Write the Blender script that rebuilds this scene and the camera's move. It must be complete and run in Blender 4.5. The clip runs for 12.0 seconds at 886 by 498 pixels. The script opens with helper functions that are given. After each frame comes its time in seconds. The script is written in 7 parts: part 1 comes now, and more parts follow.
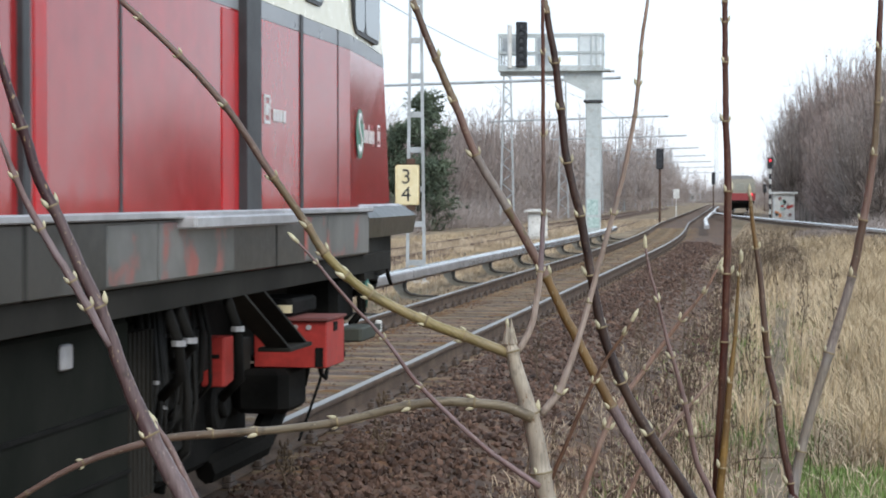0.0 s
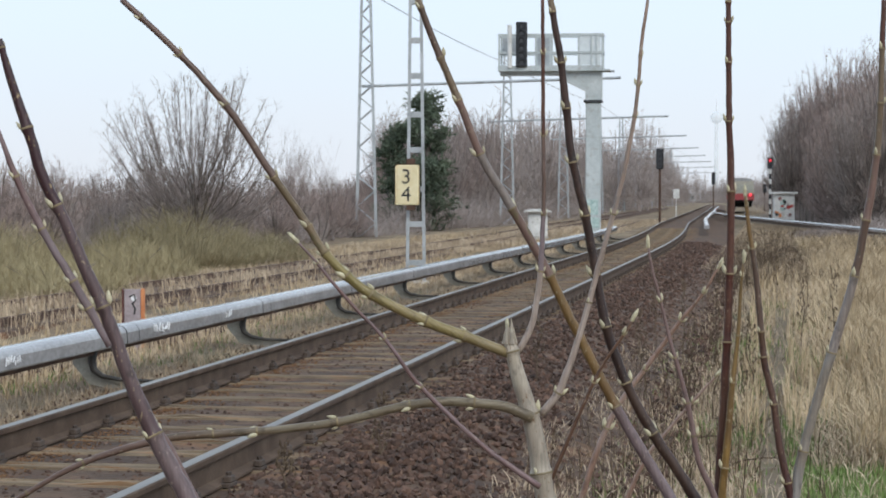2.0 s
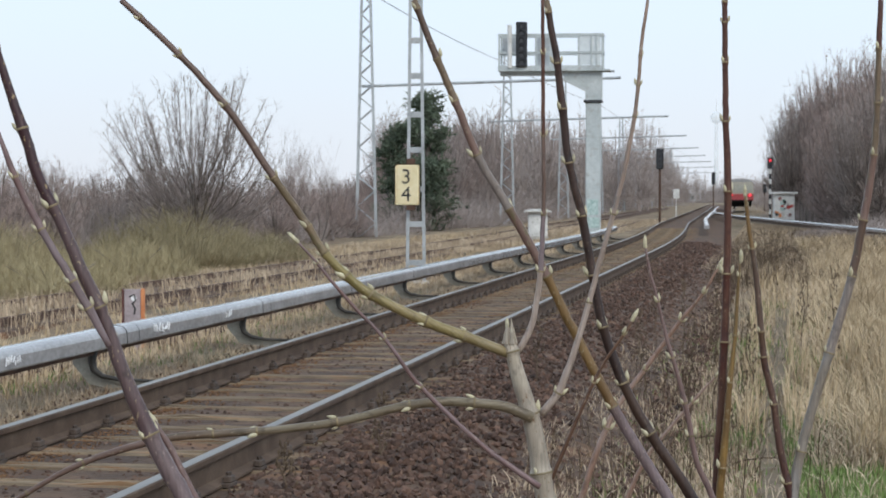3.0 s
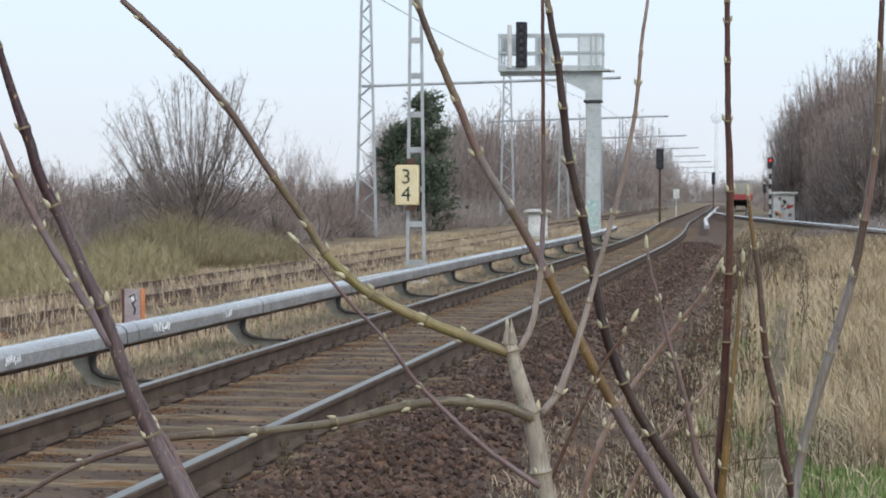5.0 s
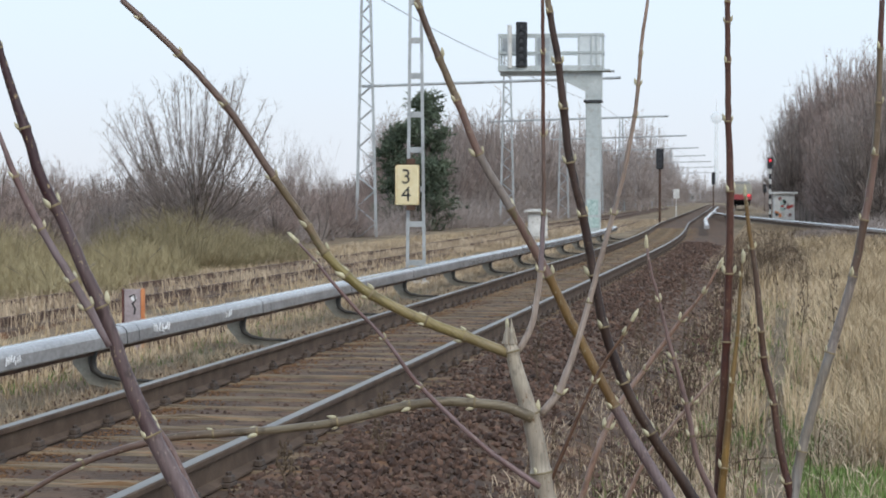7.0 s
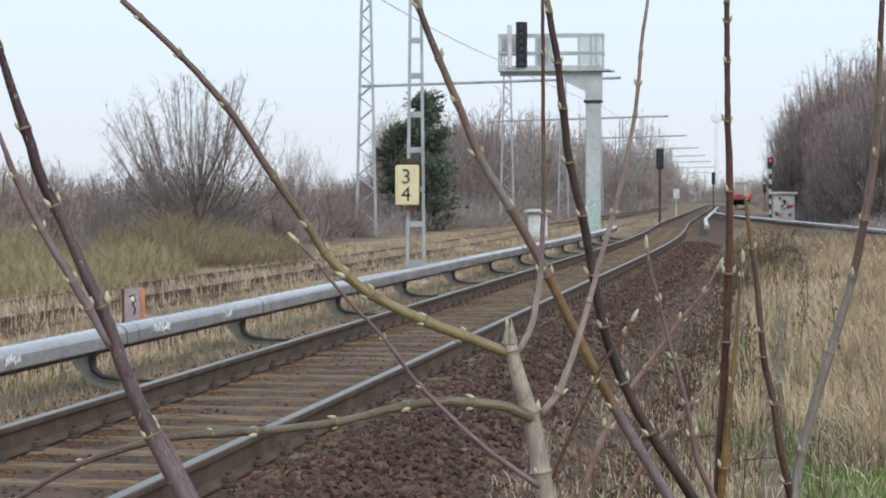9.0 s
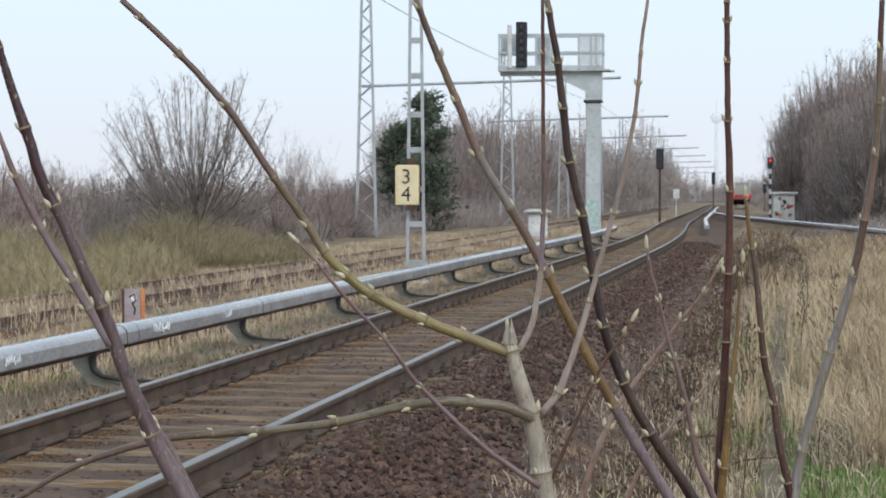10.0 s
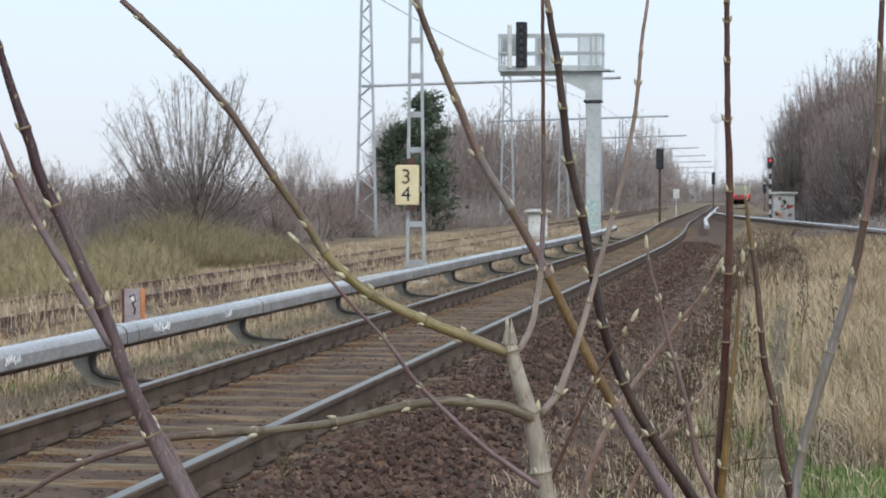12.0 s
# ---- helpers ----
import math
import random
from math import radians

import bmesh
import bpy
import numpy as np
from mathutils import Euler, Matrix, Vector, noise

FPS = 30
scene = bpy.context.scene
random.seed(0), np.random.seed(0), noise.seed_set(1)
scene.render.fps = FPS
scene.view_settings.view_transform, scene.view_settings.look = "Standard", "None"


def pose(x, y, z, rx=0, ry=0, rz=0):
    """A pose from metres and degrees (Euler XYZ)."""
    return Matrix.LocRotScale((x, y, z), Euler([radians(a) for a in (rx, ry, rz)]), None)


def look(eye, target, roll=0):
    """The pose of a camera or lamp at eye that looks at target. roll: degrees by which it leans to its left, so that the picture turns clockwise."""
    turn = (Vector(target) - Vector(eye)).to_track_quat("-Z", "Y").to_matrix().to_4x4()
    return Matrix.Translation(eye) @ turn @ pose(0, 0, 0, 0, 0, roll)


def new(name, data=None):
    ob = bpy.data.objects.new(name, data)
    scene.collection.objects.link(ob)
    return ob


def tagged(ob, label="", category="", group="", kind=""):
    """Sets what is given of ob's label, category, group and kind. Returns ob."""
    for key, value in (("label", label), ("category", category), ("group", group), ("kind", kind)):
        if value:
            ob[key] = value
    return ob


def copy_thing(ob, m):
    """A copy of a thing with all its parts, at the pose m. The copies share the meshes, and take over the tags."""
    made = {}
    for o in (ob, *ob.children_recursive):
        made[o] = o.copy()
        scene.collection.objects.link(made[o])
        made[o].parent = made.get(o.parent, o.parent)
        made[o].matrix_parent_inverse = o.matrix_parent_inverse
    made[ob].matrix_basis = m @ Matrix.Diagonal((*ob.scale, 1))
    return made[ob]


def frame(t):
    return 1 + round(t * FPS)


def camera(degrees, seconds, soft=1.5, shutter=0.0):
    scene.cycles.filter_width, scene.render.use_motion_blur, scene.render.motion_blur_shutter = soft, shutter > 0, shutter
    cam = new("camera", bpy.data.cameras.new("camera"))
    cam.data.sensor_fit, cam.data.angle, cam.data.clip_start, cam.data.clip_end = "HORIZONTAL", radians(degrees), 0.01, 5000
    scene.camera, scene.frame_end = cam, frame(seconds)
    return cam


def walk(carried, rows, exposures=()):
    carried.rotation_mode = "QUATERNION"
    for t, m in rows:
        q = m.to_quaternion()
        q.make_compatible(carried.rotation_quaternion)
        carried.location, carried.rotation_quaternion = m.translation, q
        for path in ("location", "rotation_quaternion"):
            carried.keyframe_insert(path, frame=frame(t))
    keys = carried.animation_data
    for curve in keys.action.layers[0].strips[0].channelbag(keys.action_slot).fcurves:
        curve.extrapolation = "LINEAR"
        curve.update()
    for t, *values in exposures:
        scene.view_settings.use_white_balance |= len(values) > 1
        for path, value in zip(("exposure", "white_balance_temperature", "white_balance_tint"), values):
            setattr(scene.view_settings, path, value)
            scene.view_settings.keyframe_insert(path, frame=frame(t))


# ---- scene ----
# World: rail tops of the near track at z = 0, the track runs along +y, the eye stands at x = 0, y = 0.
EYE = (0.0, 0.0, 1.31)
YAW, TILT = 9.225, 1.464
cam = camera(24.84, 12.0, soft=1.7, shutter=0.12)
cam.data.dof.use_dof, cam.data.dof.focus_distance, cam.data.dof.aperture_fstop = True, 4.0, 34.0
STILL = pose(*EYE, 90 - TILT, 0, YAW)
walk(cam, [(0.0, STILL), (12.0, STILL)],
     exposures=[(0.0, 0.34), (0.2, 0.28), (0.5, 0.14), (0.8, 0.04), (1.2, 0.0), (12.0, 0.0)])

# ---- light: a bright overcast spring day ----
world = bpy.data.worlds.new("overcast_sky")
scene.world = world
world.use_nodes = True
wn, wl = world.node_tree.nodes, world.node_tree.links
wn.clear()
sky = wn.new("ShaderNodeTexSky")
sky.sky_type, sky.sun_disc = "NISHITA", False
sky.sun_elevation, sky.sun_rotation = radians(42), radians(150)
sky.air_density, sky.dust_density, sky.ozone_density = 1.0, 3.0, 1.0
sky_dim = wn.new("ShaderNodeVectorMath")
sky_dim.operation = "SCALE"
sky_dim.inputs["Scale"].default_value = 0.06
wl.new(sky.outputs[0], sky_dim.inputs[0])
# the cloud layer: pale grey-blue above, whiter and warmer low down
wc = wn.new("ShaderNodeTexCoord")
wsep = wn.new("ShaderNodeSeparateXYZ")
wl.new(wc.outputs["Generated"], wsep.inputs[0])
wr = wn.new("ShaderNodeValToRGB")
wr.color_ramp.elements[0].position, wr.color_ramp.elements[0].color = 0.0, (0.80, 0.84, 0.91, 1)
wr.color_ramp.elements[1].position, wr.color_ramp.elements[1].color = 0.5, (0.66, 0.81, 1.0, 1)
mid = wr.color_ramp.elements.new(0.09)
mid.color = (0.78, 0.905, 1.03, 1)
wl.new(wsep.outputs["Z"], wr.inputs[0])
cloud = wn.new("ShaderNodeMix")
cloud.data_type = "RGBA"
cloud.inputs[0].default_value = 0.86
wl.new(sky_dim.outputs[0], cloud.inputs[6])
wl.new(wr.outputs[0], cloud.inputs[7])
wb = wn.new("ShaderNodeBackground")
wb.inputs["Strength"].default_value = 1.15
wl.new(cloud.outputs[2], wb.inputs[0])
wo = wn.new("ShaderNodeOutputWorld")
wl.new(wb.outputs[0], wo.inputs[0])

sun_data = bpy.data.lights.new("sun", "SUN")
sun_data.energy, sun_data.angle, sun_data.color = 1.5, radians(30), (1.0, 0.945, 0.86)
sun = new("sun", sun_data)
sun.matrix_world = look((10, -14, 20), (-3, 6, 0))


# ---- materials ----
def material(name, a, b, rough=0.7, metal=0.0, scale=6.0, fine=60.0, bump=0.2, spots=None, vary=0.0, stretch=(1, 1, 1), spot_at=(0.55, 0.7), spot_scale=None, spec=0.5):
    """Two tones mixed by broad noise, fine grain on top, optional stains, optional change from piece to piece."""
    m = bpy.data.materials.new(name)
    m.use_nodes = True
    n, l = m.node_tree.nodes, m.node_tree.links
    bsdf = n["Principled BSDF"]
    tc = n.new("ShaderNodeTexCoord")
    mp = n.new("ShaderNodeMapping")
    mp.inputs["Scale"].default_value = stretch
    l.new(tc.outputs["Object"], mp.inputs[0])
    big = n.new("ShaderNodeTexNoise")
    big.inputs["Scale"].default_value, big.inputs["Detail"].default_value = scale, 5
    small = n.new("ShaderNodeTexNoise")
    small.inputs["Scale"].default_value, small.inputs["Detail"].default_value = fine, 4
    l.new(mp.outputs[0], big.inputs["Vector"])
    l.new(mp.outputs[0], small.inputs["Vector"])
    ramp = n.new("ShaderNodeValToRGB")
    ramp.color_ramp.elements[0].position, ramp.color_ramp.elements[0].color = 0.36, (*a, 1)
    ramp.color_ramp.elements[1].position, ramp.color_ramp.elements[1].color = 0.64, (*b, 1)
    l.new(big.outputs["Fac"], ramp.inputs[0])
    col = ramp.outputs[0]
    grain = n.new("ShaderNodeMix")
    grain.data_type, grain.blend_type = "RGBA", "OVERLAY"
    grain.inputs[0].default_value = 0.35
    l.new(col, grain.inputs[6])
    l.new(small.outputs["Fac"], grain.inputs[7])
    col = grain.outputs[2]
    if spots:
        st = n.new("ShaderNodeTexNoise")
        st.inputs["Scale"].default_value, st.inputs["Detail"].default_value = spot_scale or scale * 2.7, 6
        l.new(mp.outputs[0], st.inputs["Vector"])
        sr = n.new("ShaderNodeMapRange")
        sr.inputs["From Min"].default_value, sr.inputs["From Max"].default_value = spot_at
        l.new(st.outputs["Fac"], sr.inputs["Value"])
        mx = n.new("ShaderNodeMix")
        mx.data_type = "RGBA"
        l.new(sr.outputs[0], mx.inputs[0])
        l.new(col, mx.inputs[6])
        mx.inputs[7].default_value = (*spots, 1)
        col = mx.outputs[2]
    if vary:
        oi = n.new("ShaderNodeObjectInfo")
        ge = n.new("ShaderNodeNewGeometry")
        ad = n.new("ShaderNodeMath")
        ad.operation = "ADD"
        l.new(oi.outputs["Random"], ad.inputs[0])
        l.new(ge.outputs["Random Per Island"], ad.inputs[1])
        mr = n.new("ShaderNodeMapRange")
        mr.inputs["From Max"].default_value = 2.0
        mr.inputs["To Min"].default_value, mr.inputs["To Max"].default_value = 1 - vary, 1 + vary
        l.new(ad.outputs[0], mr.inputs["Value"])
        hv = n.new("ShaderNodeHueSaturation")
        l.new(mr.outputs[0], hv.inputs["Value"])
        l.new(col, hv.inputs["Color"])
        col = hv.outputs[0]
    l.new(col, bsdf.inputs["Base Color"])
    rr = n.new("ShaderNodeMapRange")
    rr.inputs["To Min"].default_value, rr.inputs["To Max"].default_value = max(0.03, rough - 0.1), min(1, rough + 0.1)
    l.new(small.outputs["Fac"], rr.inputs["Value"])
    l.new(rr.outputs[0], bsdf.inputs["Roughness"])
    bsdf.inputs["Metallic"].default_value = metal
    bsdf.inputs["Specular IOR Level"].default_value = spec
    if bump:
        bp = n.new("ShaderNodeBump")
        bp.inputs["Strength"].default_value = bump
        bp.inputs["Distance"].default_value = 0.4 / fine
        l.new(small.outputs["Fac"], bp.inputs["Height"])
        l.new(bp.outputs[0], bsdf.inputs["Normal"])
    return m


def glowing(name, colour, strength):
    m = bpy.data.materials.new(name)
    m.use_nodes = True
    b = m.node_tree.nodes["Principled BSDF"]
    b.inputs["Base Color"].default_value = (*colour, 1)
    b.inputs["Emission Color"].default_value = (*colour, 1)
    b.inputs["Emission Strength"].default_value = strength
    return m


MAT = dict(
    soil=material("dry_soil", (0.135, 0.09, 0.052), (0.27, 0.195, 0.115), 0.95, scale=0.6, fine=9, bump=0.6, spots=(0.11, 0.10, 0.045), spot_scale=0.7),
    ballast=material("ballast_bed", (0.056, 0.033, 0.021), (0.125, 0.074, 0.044), 0.95, scale=3, fine=22, bump=0.9, spots=(0.20, 0.095, 0.04), spot_scale=2.2, spot_at=(0.55, 0.75)),
    stone=material("ballast_stone", (0.046, 0.026, 0.019), (0.128, 0.074, 0.052), 0.9, scale=8, fine=50, bump=0.4, vary=0.75, spots=(0.23, 0.17, 0.12), spot_at=(0.6, 0.8)),
    sleeper=material("weathered_sleeper", (0.115, 0.082, 0.05), (0.245, 0.182, 0.115), 0.9, scale=5, fine=40, bump=0.6, stretch=(0.4, 3, 3), vary=0.3, spots=(0.22, 0.105, 0.04), spot_scale=3, spot_at=(0.52, 0.70)),
    rail_side=material("rusty_rail", (0.068, 0.041, 0.026), (0.122, 0.08, 0.053), 0.85, scale=4, fine=45, bump=0.3, spots=(0.09, 0.055, 0.035)),
    rail_top=material("polished_rail_head", (0.235, 0.215, 0.19), (0.33, 0.305, 0.275), 0.44, 0.9, scale=5, fine=70, bump=0.05, stretch=(1, 0.1, 1)),
    rust_stone=material("rust_stained_stone", (0.10, 0.05, 0.022), (0.20, 0.10, 0.04), 0.9, scale=8, fine=50, bump=0.4, vary=0.5),
    path=material("trodden_soil", (0.135, 0.105, 0.072), (0.21, 0.165, 0.118), 0.95, spec=0.1, scale=3, fine=25, bump=0.5, spots=(0.16, 0.14, 0.08), spot_scale=5),
    clip=material("rusty_clip", (0.045, 0.035, 0.03), (0.09, 0.065, 0.05), 0.8, scale=12, fine=60, bump=0.4, vary=0.3),
    old_rail=material("dead_rust", (0.065, 0.038, 0.028), (0.125, 0.072, 0.05), 0.9, scale=4, fine=40, bump=0.5),
    cover=material("third_rail_cover", (0.27, 0.265, 0.27), (0.36, 0.355, 0.36), 0.14, spec=0.8, scale=2, fine=30, bump=0.02, spots=(0.24, 0.23, 0.225), spot_scale=9, spot_at=(0.55, 0.8), stretch=(1, 0.5, 1)),
    scribble=material("white_chalk", (0.75, 0.76, 0.78), (0.85, 0.86, 0.88), 0.8, bump=0),
    bracket=material("third_rail_bracket", (0.24, 0.225, 0.19), (0.35, 0.33, 0.28), 0.8, scale=6, fine=40, bump=0.3),
    bracket_dark=material("black_bracket", (0.025, 0.024, 0.022), (0.05, 0.045, 0.04), 0.6, scale=6, fine=40, bump=0.2),
    galvanised=material("galvanised_steel", (0.36, 0.385, 0.40), (0.48, 0.51, 0.53), 0.55, 0.3, scale=3, fine=40, bump=0.15, spots=(0.38, 0.36, 0.34), spot_at=(0.6, 0.8)),
    grey_paint=material("light_grey_paint", (0.44, 0.485, 0.49), (0.54, 0.585, 0.59), 0.55, scale=2, fine=30, bump=0.1, spots=(0.36, 0.36, 0.34), spot_at=(0.58, 0.75)),
    graffiti=material("faded_spray", (0.30, 0.44, 0.42), (0.55, 0.66, 0.64), 0.7, scale=7, fine=40, bump=0),
    black_paint=material("black_enamel", (0.012, 0.013, 0.016), (0.03, 0.031, 0.035), 0.45, scale=8, fine=50, bump=0.1),
    lens=material("dark_glass", (0.03, 0.03, 0.035), (0.05, 0.05, 0.055), 0.1, bump=0),
    red_glow=glowing("red_lamp", (1.0, 0.04, 0.06), 1.6),
    white_glow=glowing("white_lamp", (1.0, 0.95, 0.8), 1.4),
    sign=material("cream_enamel", (0.72, 0.62, 0.38), (0.80, 0.71, 0.47), 0.45, scale=3, fine=20, bump=0.05, spots=(0.55, 0.42, 0.22), spot_at=(0.62, 0.8)),
    sign_ink=material("black_ink", (0.02, 0.02, 0.02), (0.04, 0.04, 0.04), 0.6, bump=0),
    concrete=material("pale_concrete", (0.42, 0.40, 0.37), (0.56, 0.54, 0.50), 0.9, scale=5, fine=40, bump=0.4, spots=(0.3, 0.28, 0.25)),
    white=material("weathered_white", (0.62, 0.62, 0.60), (0.76, 0.76, 0.74), 0.7, scale=4, fine=30, bump=0.2, spots=(0.35, 0.33, 0.3), spot_at=(0.6, 0.75)),
    plate=material("mauve_plate", (0.30, 0.25, 0.26), (0.42, 0.36, 0.37), 0.7, scale=6, fine=40, bump=0.2),
    orange=material("orange_paint", (0.55, 0.20, 0.08), (0.68, 0.28, 0.12), 0.7, scale=8, fine=40, bump=0.2),
    brown_paint=material("oxblood_paint", (0.10, 0.035, 0.03), (0.16, 0.06, 0.05), 0.7, scale=6, fine=40, bump=0.2),
    train_red=material("train_red", (0.36, 0.012, 0.016), (0.42, 0.018, 0.021), 0.05, spec=0.68, scale=0.8, fine=8, bump=0.01, spots=(0.34, 0.05, 0.05), spot_scale=1.2, spot_at=(0.5, 0.8)),
    train_red_matt=material("door_red", (0.48, 0.012, 0.018), (0.52, 0.02, 0.025), 0.35, scale=1, fine=8, bump=0.01),
    train_cream=material("train_cream", (0.78, 0.74, 0.58), (0.84, 0.80, 0.66), 0.25, scale=0.8, fine=9, bump=0.01),
    train_stripe=material("train_grey_stripe", (0.22, 0.23, 0.25), (0.28, 0.29, 0.31), 0.3, scale=1, fine=9, bump=0.01),
    train_roof=material("train_roof_grey", (0.25, 0.25, 0.25), (0.33, 0.33, 0.33), 0.7, scale=2, fine=20, bump=0.1),
    skirt=material("grubby_skirt", (0.018, 0.019, 0.017), (0.040, 0.040, 0.037), 0.35, spec=0.4, scale=1.6, fine=25, bump=0.06, spots=(0.13, 0.13, 0.13), spot_scale=1.8, spot_at=(0.55, 0.72)),
    skirt_low=material("grubby_valance", (0.018, 0.017, 0.0145), (0.032, 0.030, 0.026), 0.85, spec=0.12, scale=2, fine=30, bump=0.08),
    skirt_pale=material("scrubbed_skirt", (0.085, 0.09, 0.085), (0.18, 0.18, 0.175), 0.4, scale=3, fine=25, bump=0.04, spots=(0.34, 0.10, 0.085), spot_scale=4.5, spot_at=(0.53, 0.64)),
    scrubbed=material("scrubbed_red_spray", (0.28, 0.11, 0.10), (0.20, 0.17, 0.16), 0.55, scale=7, fine=30, bump=0.02),
    ledge=material("worn_ledge", (0.30, 0.30, 0.315), (0.46, 0.465, 0.48), 0.4, 0.2, scale=3, fine=25, bump=0.1),
    seal=material("black_rubber", (0.02, 0.021, 0.024), (0.04, 0.041, 0.045), 0.5, scale=5, fine=30, bump=0.1),
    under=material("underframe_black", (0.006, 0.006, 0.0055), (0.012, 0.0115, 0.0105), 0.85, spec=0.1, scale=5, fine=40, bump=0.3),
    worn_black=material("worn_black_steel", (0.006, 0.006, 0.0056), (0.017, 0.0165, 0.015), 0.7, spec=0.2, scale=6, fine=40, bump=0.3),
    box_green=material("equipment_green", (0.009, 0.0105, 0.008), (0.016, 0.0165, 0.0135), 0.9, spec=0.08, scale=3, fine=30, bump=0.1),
    bogie_red_dull=material("dusty_red", (0.14, 0.05, 0.045), (0.20, 0.075, 0.065), 0.7, scale=5, fine=40, bump=0.1, spec=0.2),
    valve_green=material("valve_green", (0.03, 0.12, 0.09), (0.045, 0.16, 0.12), 0.5, scale=9, fine=60, bump=0.1),
    bogie_red=material("bogie_red", (0.33, 0.025, 0.02), (0.46, 0.04, 0.03), 0.6, scale=4, fine=40, bump=0.15, spots=(0.12, 0.03, 0.025), spot_at=(0.6, 0.8)),
    coupler=material("coupler_green", (0.028, 0.032, 0.024), (0.05, 0.055, 0.042), 0.75, scale=6, fine=40, bump=0.2),
    glass=material("window_glass", (0.06, 0.075, 0.085), (0.08, 0.095, 0.105), 0.05, bump=0),
    s_green=material("logo_green", (0.02, 0.20, 0.12), (0.025, 0.22, 0.13), 0.3, bump=0),
    s_white=material("logo_white", (0.74, 0.74, 0.74), (0.78, 0.78, 0.78), 0.35, bump=0),
    dark_bark=material("dark_bark", (0.12, 0.10, 0.088), (0.19, 0.16, 0.14), 0.9, scale=6, fine=30, bump=0.4),
    wood_twigs=material("bare_twigs", (0.27, 0.225, 0.205), (0.40, 0.345, 0.32), 0.95, scale=0.3, fine=6, bump=0, vary=0.3),
    wood_twigs_red=material("reddish_bare_twigs", (0.285, 0.215, 0.19), (0.41, 0.325, 0.30), 0.95, scale=0.3, fine=6, bump=0, vary=0.3),
    scrub=material("scrub_twigs", (0.27, 0.225, 0.125), (0.385, 0.325, 0.195), 0.95, scale=0.5, fine=6, bump=0, vary=0.35),
    needles=material("dark_needles", (0.055, 0.078, 0.05), (0.12, 0.15, 0.10), 0.9, scale=0.6, fine=8, bump=0, vary=0.5),
    straw=material("dry_grass", (0.37, 0.275, 0.165), (0.57, 0.45, 0.295), 0.9, scale=0.6, fine=8, bump=0, vary=0.4),
    straw_dull=material("dull_dry_grass", (0.33, 0.25, 0.17), (0.52, 0.415, 0.295), 0.9, scale=0.6, fine=8, bump=0, vary=0.4),
    fresh=material("fresh_grass", (0.115, 0.185, 0.045), (0.20, 0.28, 0.085), 0.8, scale=0.8, fine=8, bump=0, vary=0.4),
    weed=material("dead_weed", (0.075, 0.05, 0.032), (0.15, 0.108, 0.068), 0.95, scale=4, fine=30, bump=0, vary=0.3),
    scar=material("leaf_scar", (0.15, 0.115, 0.062), (0.26, 0.205, 0.12), 0.8, scale=60, fine=400, bump=0.2, vary=0.3),
    bud=material("bud", (0.38, 0.34, 0.21), (0.58, 0.54, 0.39), 0.7, scale=90, fine=500, bump=0.2, vary=0.3),
    far_wall=material("far_plaster", (0.42, 0.42, 0.41), (0.50, 0.50, 0.49), 0.8, scale=0.3, fine=5, bump=0),
    far_roof=material("far_tiles", (0.36, 0.33, 0.31), (0.44, 0.40, 0.38), 0.9, scale=0.3, fine=5, bump=0),
    wire=material("wire", (0.12, 0.12, 0.12), (0.18, 0.18, 0.18), 0.6, 0.5, bump=0),
)


